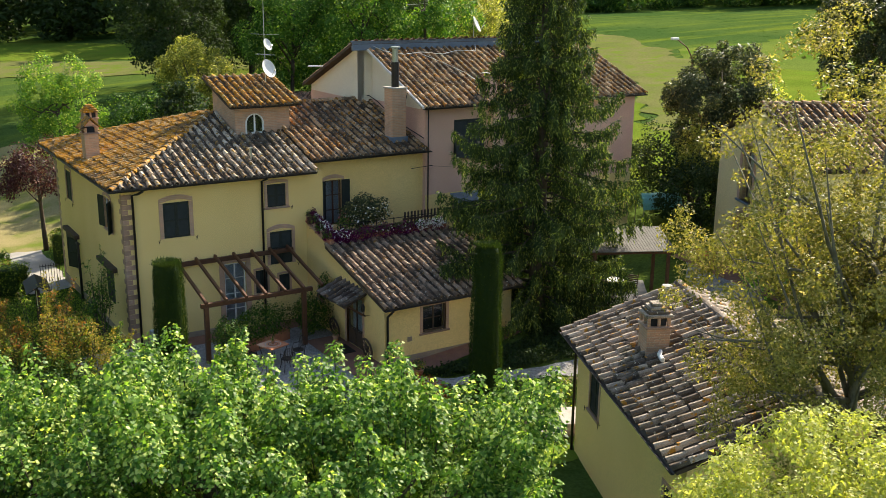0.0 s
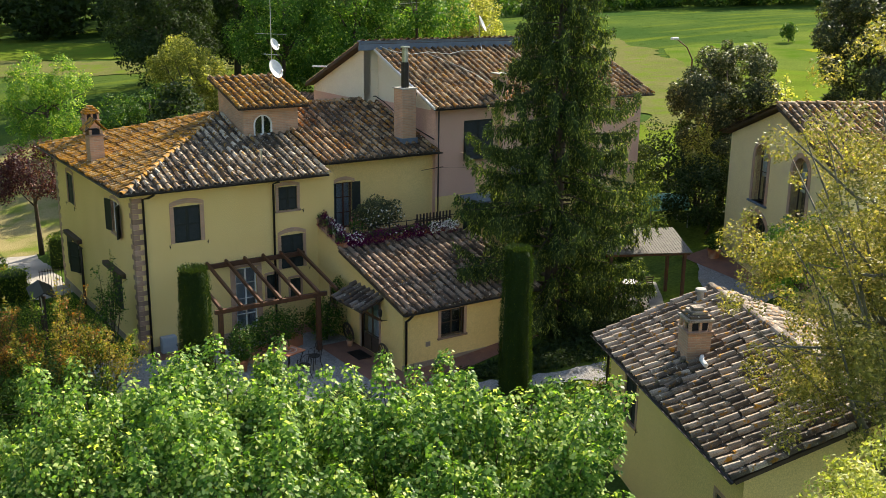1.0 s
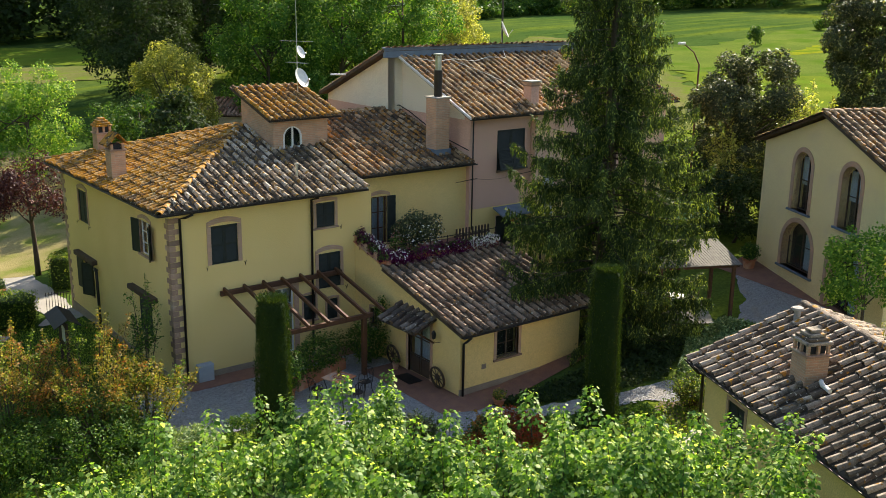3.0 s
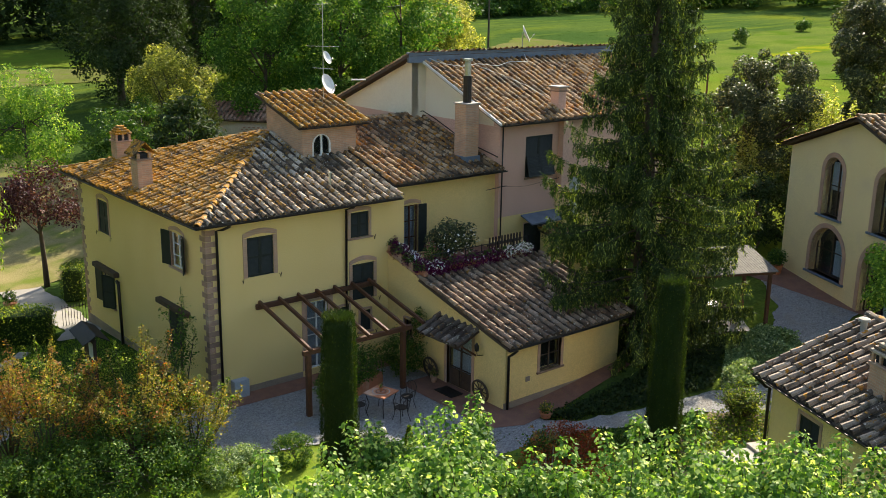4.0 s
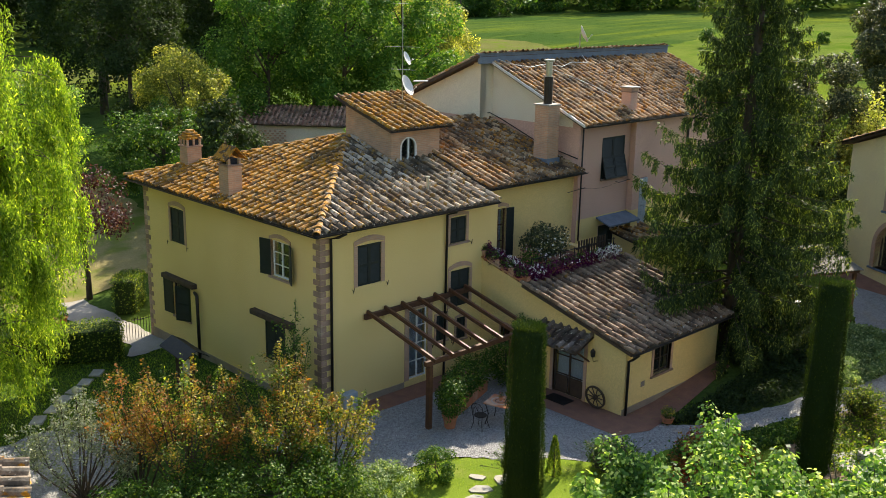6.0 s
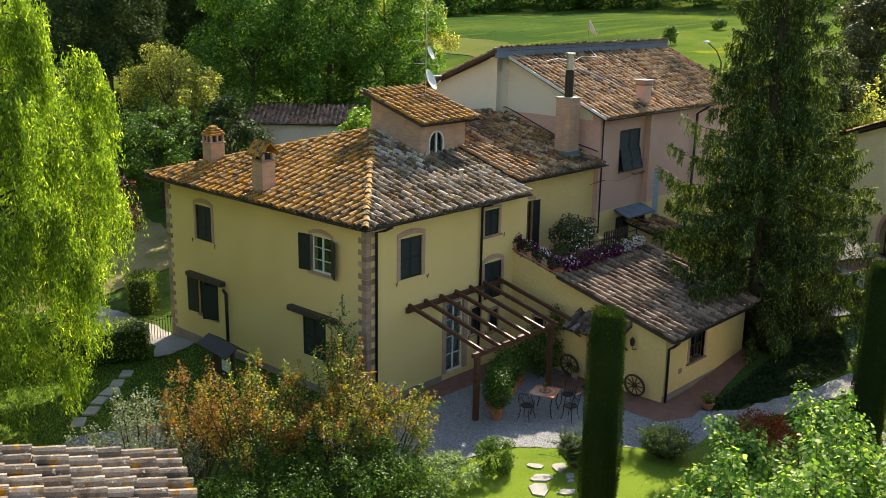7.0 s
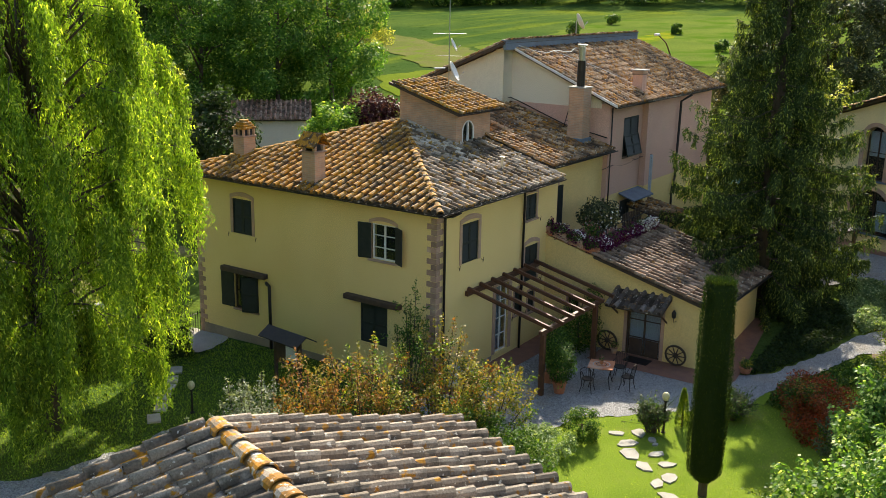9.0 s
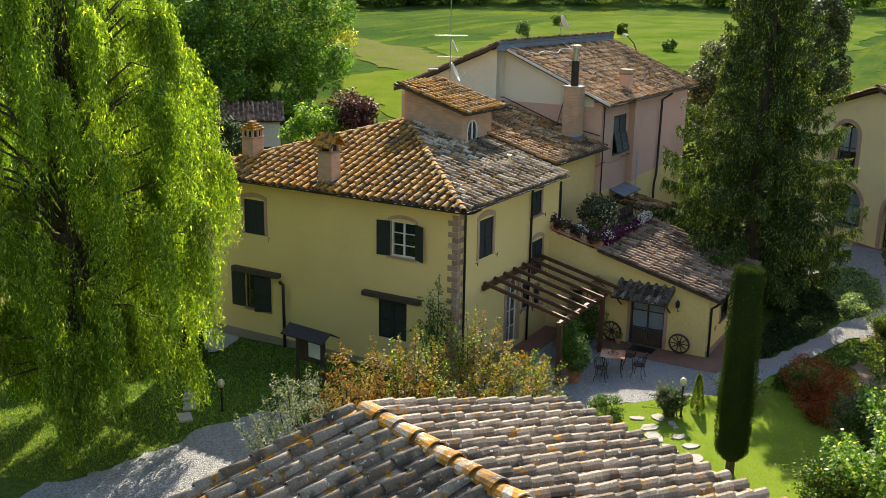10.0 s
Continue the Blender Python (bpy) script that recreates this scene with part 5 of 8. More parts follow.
# foreground canopy
def mulberry(x, y, h, rx, ry, rz, shoots, seed):
    """A broad low crown of upright leafy shoots, leaves hanging round each."""
    g = np.random.default_rng(seed)
    t = thing("mulberry_tree", "leafy bright green mulberry tree in spring growth", "tree", Matrix.Translation((x, y, 0)), "trees along the yard")
    bm = bmesh.new()
    limbs(bm, g, -0.15, h - rz * 1.5, h - rz * 0.6, 0.16, 16, rx, ry, rz, h - rz)
    P, N, A = [], [], []
    lump = max(14, shoots // 11)
    d = g.normal(size=(lump * 3, 3))
    d /= np.linalg.norm(d, axis=1, keepdims=True)
    d = d[d[:, 2] > -0.35][:lump]
    deep = 1 - np.abs(g.normal(size=lump)) * 0.13 - np.where(g.uniform(size=lump) < 0.28, 0.28, 0)
    for k in range(shoots):
        i = k % lump
        w = d[i] + g.normal(size=3) * 0.115
        r = deep[i] * (1 - abs(g.normal()) * 0.05) - (0.3 if g.uniform() < 0.18 else 0)
        c = np.array((w[0] * rx * r, w[1] * ry * r, h - rz + w[2] * rz * r - 0.3))
        tall = g.uniform(0.4, 0.95)
        up = np.array((w[0] * 0.3 + g.normal() * 0.12, w[1] * 0.3 + g.normal() * 0.12, 1.0))
        tube(bm, [tuple(c - up * 0.25), tuple(c + up * tall)], [0.014, 0.004], 3, cap=False)
        m = int(g.uniform(150, 215))
        s = g.uniform(0, 1, m)
        a = g.uniform(0, math.tau, m)
        rr = (0.25 * (1 - s * 0.62) + 0.04) * g.uniform(0.4, 1.1, m)
        o = np.stack([np.cos(a) * rr, np.sin(a) * rr, -0.04 * rr / 0.2], 1)
        P.append(c + up * (s[:, None] * tall) + o)
        N.append(o * np.array((1.8, 1.8, 0)) + np.array((0, 0, 1.0)))
        A.append(np.stack([np.cos(a), np.sin(a), -0.55 + 0 * a], 1))
    part("trunk", bm, BARK, t)
    p, nm, a_ = np.concatenate(P), np.concatenate(N), np.concatenate(A)
    leaves_mesh("crown", p, g.uniform(0.055, 0.11, len(p)), BROAD, LEAF_F, G_FRONT, t, nm, 0.35, seed=seed, axes=a_ + g.normal(size=a_.shape) * 0.25)


for k, (x, y, h, rx, ry, rz, n) in enumerate(((-0.5, -20.9, 6.1, 4.1, 3.7, 2.6, 480), (-3.4, -18.8, 6.6, 3.5, 3.5, 2.7, 400), (-6.4, -16.4, 5.7, 3.0, 3.2, 2.5, 340), (-2.8, -15.8, 5.7, 2.3, 2.2, 2.4, 220), (-7.4, -20.6, 5.6, 2.8, 2.7, 2.3, 220))):
    mulberry(x, y, h, rx, ry, rz, n, 40 + k)

# oak beside the guest house
tree("oak_tree", "tall oak with sparse brownish young leaves", 7.5, -24.9, 13.6, 4.0, 5.9, G_OLIVE, 125000, 0.072, 420, 0.08, 0.17, BARK_PALE, seed=51, wild=0.55, lower=-0.6, limb=60, base=1.2, template=(CHIP, SLIVER_F))
G_LIME = leaf_material("lime_leaf", (0.24, 0.27, 0.06), (0.50, 0.50, 0.16), (0.62, 0.56, 0.24), 0.4)
tree("young_oak", "slender oak with pale yellow-green young leaves", 0.6, -29.3, 8.7, 2.0, 2.0, G_LIME, 50000, 0.07, 200, 0.14, 0.08, BARK_PALE, seed=52, wild=0.35, lower=-0.8, limb=20, base=3.5, template=(CHIP, SLIVER_F))
# big spruce
def spruce(x, y, h, seed):
    """Branches that sweep out and turn up at the tip, each hung with long twigs of fine needles."""
    g = np.random.default_rng(seed)
    t = thing("spruce_tree", "tall dark spruce with drooping branches", "tree", Matrix.Translation((x, y, 0)))
    bm = bmesh.new()
    tube(bm, [(0, 0, -0.2), (0.05, 0, h * 0.5), (0, 0.05, h)], [0.34, 0.22, 0.03], 9)
    ps, ax = [], []
    count = 350
    for k in range(count):
        z = 0.9 + (h - 1.1) * (k + g.uniform()) / count
        wide = float(np.interp(z, (0.8, 2.0, 4.0, 6.5, 9.0, 11.0, 13.5, 17.0, h), (2.9, 4.0, 4.2, 3.7, 2.9, 2.1, 1.7, 1.1, 0.2)))
        rr = wide * (g.uniform(0.75, 1.06) if k % 3 else g.uniform(0.35, 0.75)) + 0.15
        thin = 1 - z / h
        a = k * 2.399 + g.normal() * 0.35
        droop, lift = g.uniform(0.10, 0.36), g.uniform(0.08, 0.34)
        bend = g.normal() * 0.14
        qs = (0, 0.25, 0.5, 0.75, 1.0)
        pts = [Vector((math.cos(a + bend * q) * rr * q, math.sin(a + bend * q) * rr * q, max(0.25, z + rr * (0.10 * q - droop * q * q * 1.1 + lift * q ** 5)))) for q in qs]
        tube(bm, pts, [0.05 * thin + 0.012, 0.035 * thin + 0.01, 0.02, 0.012, 0.004], 4)
        line = np.array([tuple(p) for p in pts])
        out = np.array((math.cos(a), math.sin(a), 0))
        across = np.array((-math.sin(a), math.cos(a), 0))
        thick = g.uniform(0.65, 1.25) * (1.08 - 0.5 * z / h)
        for j in range(int(rr * 19 * thick) + 8):
            q = g.uniform(0.12, 1.0) ** 0.75
            o = np.array([np.interp(q, qs, line[:, i]) for i in range(3)])
            ln = g.uniform(0.3, 0.95) * (1.15 - 0.6 * q) * (0.55 + 0.45 * thin)
            w = across * g.choice((-1, 1)) * g.uniform(0.05, 0.65) + out * g.uniform(0.0, 0.35) + np.array((0, 0, -g.uniform(0.5, 2.2)))
            w /= np.linalg.norm(w)
            m = int(ln * 38) + 6
            u = np.linspace(0, 1, m)[:, None]
            p = o + w * ln * u + np.array((0, 0, -0.18)) * ln * u * u + g.normal(size=(m, 3)) * 0.03
            ps.append(p)
            ax.append(np.tile(w, (m, 1)) + g.normal(size=(m, 3)) * 0.4)
        m = int(rr * 36)
        q = g.uniform(0.3, 1.0, m)
        ps.append(np.stack([np.interp(q, qs, line[:, i]) for i in range(3)], 1) + g.normal(size=(m, 3)) * 0.05)
        ax.append(np.tile(out, (m, 1)) + g.normal(size=(m, 3)) * 0.5)
    part("trunk", bm, BARK, t, smooth=True)
    p, a_ = np.concatenate(ps), np.concatenate(ax)
    p[:, 2] = np.maximum(p[:, 2], 0.05)
    leaves_mesh("crown", p, g.uniform(0.085, 0.165, len(p)), SLIVER, SLIVER_F, G_SPRUCE, t, None, 0.9, seed=seed, axes=a_)
    return t


spruce(14.3, -6.1, 19.5, 61)


def column(x, y, h, r, seed, label):
    """A clipped column of cypress with a flat top."""
    g = np.random.default_rng(seed)
    t = thing("columnar_cypress", label, "tree", Matrix.Translation((x, y, 0)), "clipped cypresses")
    bm = bmesh.new()
    tube(bm, [(0, 0, -0.1), (0, 0, h * 0.9)], [0.13, 0.06], 8)
    part("trunk", bm, BARK, t)
    bm = bmesh.new()
    lathe(bm, [(0.2, 0.45), (r * 0.85, 0.7), (r * 0.9, h * 0.3), (r * 0.78, h * 0.7), (r * 0.72, h - 0.25), (r * 0.5, h - 0.1)], sides=18)
    part("inner_growth", bm, G_CYPRESS, t)
    n = 30000
    s = g.uniform(0, 1, n)
    a = g.uniform(0, math.tau, n)
    z = 0.42 + (h - 0.5) * s
    rr = np.interp(s, (0, 0.05, 0.3, 0.7, 0.96, 1), (0.35, 0.92, 1.0, 0.9, 0.80, 0.6)) * r + g.normal(size=n) * 0.025
    rr *= 1 + 0.05 * np.sin(a * 3 + z * 1.7) + 0.03 * np.sin(a * 7 - z * 4)
    top = g.uniform(size=n) < 0.07
    rr = np.where(top, rr * np.sqrt(g.uniform(size=n)) * 0.9, rr)
    z = np.where(top, h - 0.08 + g.normal(size=n) * 0.03, z)
    p = np.stack([rr * np.cos(a), rr * np.sin(a), z], 1)
    ax = np.stack([np.cos(a) * 0.5, np.sin(a) * 0.5, np.ones(n)], 1)
    leaves_mesh("crown", p, g.uniform(0.035, 0.075, n), NEEDLE, LEAF_F, G_CYPRESS, t, None, 0.9, seed=seed, axes=ax)


column(-1.35, -9.65, 6.0, 0.45, 71, "clipped dark green columnar cypress on the lawn")
column(7.1, -12.95, 6.15, 0.46, 72, "clipped dark green columnar cypress beside the path")


def willow(x, y, h, r, seed):
    """A weeping willow: limbs in tiers that arch out and sag, each with a clump of hanging shoots."""
    g = np.random.default_rng(seed)
    t = thing("weeping_willow", "bright green weeping willow with long hanging shoots", "tree", Matrix.Translation((x, y, 0)))
    bm = bmesh.new()
    stem = [Vector((0, 0, -0.2)), Vector((0.1, 0.1, h * 0.3)), Vector((0.2, 0, h * 0.6)), Vector((0.1, 0, h * 0.88))]
    tube(bm, stem, [0.38, 0.3, 0.18, 0.05], 9)
    P, A = [], []
    for k in range(150):
        q = (k + g.uniform()) / 150
        zt = h * (0.17 + 0.83 * q ** 1.12)
        a = k * 2.399 + g.normal() * 0.35
        wide = r * float(np.interp(zt / h, (0.2, 0.35, 0.5, 0.68, 0.84, 0.93, 1.0), (0.80, 0.88, 0.95, 1.02, 0.88, 0.62, 0.3)))
        rr = wide * (g.uniform(0.8, 1.04) if k % 3 else g.uniform(0.2, 0.65))
        o = Vector((0.15, 0.05, max(1.6, min(zt * 0.72, h * 0.8))))
        d = Vector((math.cos(a), math.sin(a), 0))
        sag = g.uniform(0.25, 0.9)
        pts = [o, o + d * rr * 0.4 + Vector((0, 0, (zt - o.z) * 0.75)), d * rr * 0.72 + Vector((0, 0, zt)), d * rr * 0.93 + Vector((0, 0, zt - 0.25 * sag)), d * rr * 1.03 + Vector((0, 0, zt - sag))]
        tube(bm, pts, [0.075, 0.045, 0.02, 0.01, 0.004], 5)
        full = g.choice((0.4, 0.7, 0.9, 1.1, 1.3))
        for tress in range(int(g.integers(4, 8))):
            u0 = g.uniform(0.15, 1.0) ** 0.55 * 3.999
            s0 = pts[int(u0)].lerp(pts[int(u0) + 1], u0 % 1)
            low, long = g.uniform(0.6, 3.3), g.uniform(1.0, 3.4) * (1.15 if u0 > 2.6 else 0.75)
            drift = g.normal(size=2) * 0.12
            for j in range(int(12 * full)):
                p0 = s0 + Vector((g.normal() * 0.15, g.normal() * 0.15, g.normal() * 0.10))
                ln = min(long * g.uniform(0.55, 1.05), p0.z - low)
                m = int(ln * 29)
                if m < 4:
                    continue
                w = np.linspace(0, 1, m)
                sway = drift + g.normal(size=2) * 0.06
                line = np.stack([p0.x + d.x * 0.2 * np.sqrt(w) + sway[0] * w, p0.y + d.y * 0.2 * np.sqrt(w) + sway[1] * w, p0.z + 0.1 * np.sin(w * 3.1) - ln * w], 1)
                P.append(line + g.normal(size=line.shape) * 0.05)
                A.append(np.tile((0, 0, -1.0), (m, 1)) + g.normal(size=(m, 3)) * 0.5)
    part("trunk", bm, BARK, t, smooth=True)
    p, a_ = np.concatenate(P), np.concatenate(A)
    leaves_mesh("crown", p, g.uniform(0.085, 0.17, len(p)), SLIVER, SLIVER_F, G_WILLOW, t, None, 0.9, seed=seed, axes=a_)


willow(-9.0, 7.7, 14.2, 4.5, 81)

tree("purple_plum_tree", "plum tree with dark purple leaves", 0.4, 17.5, 5.9, 2.0, 2.1, G_PURPLE, 7000, 0.13, 80, 0.24, 0.13, seed=96, z=-0.35)


# ---- guest house, barn, foreground roof ----
gh = thing("guest_house", "low ochre guest house with a grey clay tile gable roof", "house", pose(11.8, -16.0, 0, 0, 0, -23.6))
GL, GW, GZ, GR = 8.75, 3.42, 3.68, 4.95     # along local -y, half width, eave, ridge
gs = (GR - GZ) / GW
gsl = math.sqrt(1 + gs * gs)
bm = bmesh.new()
wall_mesh(bm, side((-GW + 0.4, -0.35), (0, -1, 0), (-1, 0, 0)), GL - 0.7, -0.3, 3.65, 0.35, [(1.25, 2.05, 1.9, 3.1), (6.9, 7.6, 0.6, 2.6)])
part("wall", bm, YELLOW, gh)
for y, n in ((-0.35, 1), (-GL + 0.35, -1)):
    bm = bmesh.new()
    o = (-GW + 0.752, y) if n < 0 else (GW - 0.752, y)
    wall_mesh(bm, side(o, (1 if n < 0 else -1, 0, 0), (0, n, 0)), 2 * GW - 1.504, -0.3, 3.65, 0.35, (), [(0, 3.65), (2 * GW - 1.504, 3.65), (GW - 0.752, GR - 0.17)])
    part("wall", bm, YELLOW, gh)
bm = bmesh.new()
wall_mesh(bm, side((GW - 0.4, -GL + 0.35), (0, 1, 0), (1, 0, 0)), GL - 0.7, -0.3, 3.65, 0.35)
part("wall", bm, YELLOW, gh)
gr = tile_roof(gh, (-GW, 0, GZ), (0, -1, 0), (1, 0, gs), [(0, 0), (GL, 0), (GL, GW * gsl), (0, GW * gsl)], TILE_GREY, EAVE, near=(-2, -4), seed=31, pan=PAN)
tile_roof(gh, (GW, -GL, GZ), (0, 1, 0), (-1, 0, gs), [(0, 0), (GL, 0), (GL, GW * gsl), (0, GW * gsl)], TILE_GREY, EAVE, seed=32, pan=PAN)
ridge_tiles(gr, (0, 0, GR + 0.05), (0, -GL, GR + 0.05), TILE_GREY, seed=33)
gutter(gh, (-GW - 0.07, 0, GZ), (-GW - 0.07, -GL, GZ))
chimney(gh, -1.9, -3.2, 4.0, 4.9, 0.62, 0.62, "pyramid", 0, TILE_GREY)
mg = side((-GW + 0.4, -0.35), (0, -1, 0), (-1, 0, 0))
window(gh, mg, 1.25, 2.05, 1.9, 3.1, band=0.1, rise=0)
window(gh, mg, 6.9, 7.6, 0.6, 2.6, band=0.1, rise=0, sill=False)

barn = thing("barn", "cream rendered barn with arched brick-edged windows", "house", pose(25.2, -5.2, 1.0, 0, 0, -26))
BW = 9.2
BARN_HOLES = [(2.5, 3.7, 3.62, 6.08), (5.85, 7.05, 3.62, 6.08), (2.1, 4.3, 1.1, 3.15), (5.5, 7.6, 0.0, 3.15)]
mb = side((0, 0), (0, -1, 0), (-1, 0, 0))
bm = bmesh.new()
wall_mesh(bm, mb, BW, -1.0, 6.1, 0.45, BARN_HOLES, [(0, 6.1), (BW, 6.1), (BW / 2, 7.7)])
part("wall", bm, BARN, barn)
bm = bmesh.new()
wall_mesh(bm, side((0.452, 0), (1, 0, 0), (0, 1, 0)), 8.5, -1.0, 6.0, 0.4)
wall_mesh(bm, side((9, -BW), (-1, 0, 0), (0, -1, 0)), 8.54, -1.0, 6.0, 0.4)
part("wall", bm, BARN, barn)
bs = 1.75 / (BW / 2 + 0.4)
bsl = math.sqrt(1 + bs * bs)
br_ = tile_roof(barn, (-0.35, -BW - 0.4, 6.12), (1, 0, 0), (0, 1, bs), [(0, 0), (9.5, 0), (9.5, (BW / 2 + 0.4) * bsl), (0, (BW / 2 + 0.4) * bsl)], TILE, EAVE, near=(1, -6), seed=34)
tile_roof(barn, (9.2, 0.4, 6.12), (-1, 0, 0), (0, -1, bs), [(0, 0), (9.5, 0), (9.5, (BW / 2 + 0.4) * bsl), (0, (BW / 2 + 0.4) * bsl)], TILE, EAVE, seed=35)
ridge_tiles(br_, (-0.35, -BW / 2, 7.94), (9.1, -BW / 2, 7.94), TILE, seed=36)
for a, b, c, d in BARN_HOLES:
    aw = arch_window(barn, mb, a, b, c, d)
    # upper sheets stand in for sky reflected in the panes; lower ones are curtains
    bm = bmesh.new()
    if c > 3:
        box(bm, a + 0.08, b - 0.08, -0.36, -0.34, c + 1.05, d - 0.25)
    else:
        box(bm, a + (b - a) * 0.55, b - 0.1, -0.36, -0.34, c + 0.1, d - 0.5)
    part("sky_curtain_sheet", bm, CURTAIN, aw, "pale blue sheet: reflected sky in upper panes, curtain in lower ones")

front = thing("outbuilding", "outbuilding with a weathered grey tile roof and ochre lichen", "house", pose(-16.45, -7.75, 0, 0, 0, -22))
FW, FL, FZ, FE = 4.05, 9.0, 7.12, 6.17
fs = (FZ - FE) / FW
fsl = math.sqrt(1 + fs * fs)
fr = tile_roof(front, (FW, 0, FE), (0, -1, 0), (-1, 0, fs), [(0, 0), (FL, 0), (FL, FW * fsl), (0, FW * fsl)], TILE_FRONT, EAVE, near=(-14, -10), seed=37, pan=PAN_FRONT)
tile_roof(front, (-FW, -FL, FE), (0, 1, 0), (1, 0, fs), [(0, 0), (FL, 0), (FL, FW * fsl), (0, FW * fsl)], TILE_FRONT, EAVE, near=(-18, -9), most=200, seed=38, pan=PAN_FRONT)
for sgn in (-1, 1):      # lichened verge tiles at the far gable
    dn = Vector((sgn, 0, -fs)).normalized()
    vs_ = [(0, -0.13, 0.0), (0.43, -0.13, 0.02), (0.43, 0.13, 0.02), (0, 0.13, 0.0), (0, -0.13, -0.05), (0.43, -0.13, -0.03), (0.43, 0.13, -0.03), (0, 0.13, -0.05)]
    me = bpy.data.meshes.new("verge_tile")
    me.from_pydata(vs_, [], [(0, 1, 2, 3), (4, 7, 6, 5), (0, 4, 5, 1), (1, 5, 6, 2), (2, 6, 7, 3), (3, 7, 4, 0)])
    me.materials.append(RIDGE_LICHEN)
    for k in range(10):
        x = dn
        y = Vector((0, 1, 0)) * sgn
        z = x.cross(y)
        p = Vector((0, -0.02, FZ + 0.035)) + dn * (0.12 + k * 0.4)
        piece("verge_tile", me, fr, Matrix(((x.x, y.x, z.x, p.x), (x.y, y.y, z.y, p.y), (x.z, y.z, z.z, p.z), (0, 0, 0, 1))))
ridge_tiles(fr, (0, -FL, FZ + 0.045), (0, 0.05, FZ + 0.045), RIDGE_LICHEN, r=0.17, seed=39)
bm = bmesh.new()
box(bm, -FW + 0.4, FW - 0.4, -FL + 0.3, -0.35, -0.3, FE - 0.05)
prism(bm, [(-FW + 0.4, -0.35, FE - 0.05), (FW - 0.4, -0.35, FE - 0.05), (0, -0.35, FZ - 0.14)], (0, -0.4, 0))
part("wall", bm, YELLOW, front)


# ---- more plants ----
PETAL_WHITE = leaf_material("white_petal", (0.62, 0.60, 0.62), (0.80, 0.78, 0.80), None, 0.2)
PETAL_MAGENTA = leaf_material("magenta_petal", (0.055, 0.003, 0.034), (0.12, 0.008, 0.07), None, 0.25)
PETAL_ROSE = leaf_material("rose_petal", (0.45, 0.10, 0.14), (0.62, 0.22, 0.24), None, 0.25)
PETAL_YELLOW = leaf_material("yellow_petal", (0.50, 0.38, 0.03), (0.62, 0.48, 0.05), None, 0.25)


def cloud(name, mat, g, n, centre, radius, size, parent, lean=0.8, template=(LEAF, LEAF_F), flat=1.0, label=""):
    """Leaves or petals spread through a loose mound."""
    d = g.normal(size=(n, 3))
    d /= np.linalg.norm(d, axis=1, keepdims=True)
    p = d * g.uniform(0.35, 1, (n, 1)) ** 0.6 * np.array(radius) * (1 + 0.25 * np.sin(d[:, :1] * 5 + 1) * np.sin(d[:, 1:2] * 4)) + np.array(centre)
    return leaves_mesh(name, p, g.uniform(0.6, 1.2, n) * size, template[0], template[1], mat, parent, d * flat + np.array((0, 0, 0.6)), lean, label, seed=int(g.integers(1e6)))


def shoot_shrub(name, label, x, y, h, r, stems, mats, seed, leaf=0.075, per=150, z=None, lean=0.55, thick=0.14, category="shrub"):
    """A shrub of upright stems that fan out from the ground, leafy along their upper part."""
    g = np.random.default_rng(seed)
    t = thing(name, label, category, Matrix.Translation((x, y, float(height(x, y)) if z is None else z)))
    bm = bmesh.new()
    P = [[] for _ in mats]
    for k in range(stems):
        a, s = k * 2.399 + g.normal() * 0.3, math.sqrt((k + 0.5) / stems)
        top = Vector((math.cos(a) * r * s, math.sin(a) * r * s, h * (1 - 0.42 * s ** 2) * g.uniform(0.78, 1.08)))
        mid = Vector((top.x * lean, top.y * lean, top.z * 0.5))
        tube(bm, [(g.normal() * 0.1, g.normal() * 0.1, -0.1), tuple(mid), tuple(top)], [0.03, 0.018, 0.004], 4, cap=False)
        side_shoots = [(mid.lerp(top, q), mid.lerp(top, q) + Vector((g.normal() * 0.3, g.normal() * 0.3, g.uniform(0.15, 0.5)))) for q in g.uniform(0.0, 0.7, 4)]
        for o, e in [(mid, top)] + side_shoots:
            tube(bm, [tuple(o), tuple(e)], [0.008, 0.003], 3, cap=False)
            m = int(per * (1 if o == mid else 0.35))
            q = g.uniform(0.0, 1.0, m)
            p = np.array(o)[None] + (np.array(e) - np.array(o))[None] * q[:, None] + g.normal(size=(m, 3)) * thick * (1.15 - q[:, None])
            P[int(g.integers(len(mats)))].append(p)
    part("stem", bm, BARK, t)
    for mat, ps in zip(mats, P):
        if ps:
            p = np.concatenate(ps)
            p[:, 2] = np.maximum(p[:, 2], 0.03)
            leaves_mesh("foliage", p, g.uniform(0.6, 1.3, len(p)) * leaf, LEAF, LEAF_F, mat, t, None, 0.8, seed=seed)
    return t


G_ORANGE = leaf_material("orange_leaf", (0.15, 0.085, 0.025), (0.29, 0.165, 0.045), (0.40, 0.15, 0.05), 0.34, 0.2)
G_YELLOW = leaf_material("yellow_green_leaf", (0.13, 0.13, 0.025), (0.29, 0.25, 0.05), (0.42, 0.27, 0.06), 0.36, 0.2)
shoot_shrub("maple_shrub", "yellow-green maple shrub with upright shoots", -3.6, -2.6, 4.1, 2.3, 26, (G_YELLOW, G_YELLOW, G_HEDGE, G_GOLD), 191)
shoot_shrub("maple_shrub", "orange-brown maple shrub with upright shoots", -5.9, -1.9, 4.3, 1.9, 22, (G_ORANGE, G_YELLOW, G_HEDGE, G_ORANGE), 192)
shoot_shrub("maple_shrub", "low golden maple shrub with open shoots", -2.4, -3.6, 3.0, 1.8, 18, (G_YELLOW, G_HEDGE, G_YELLOW), 193)
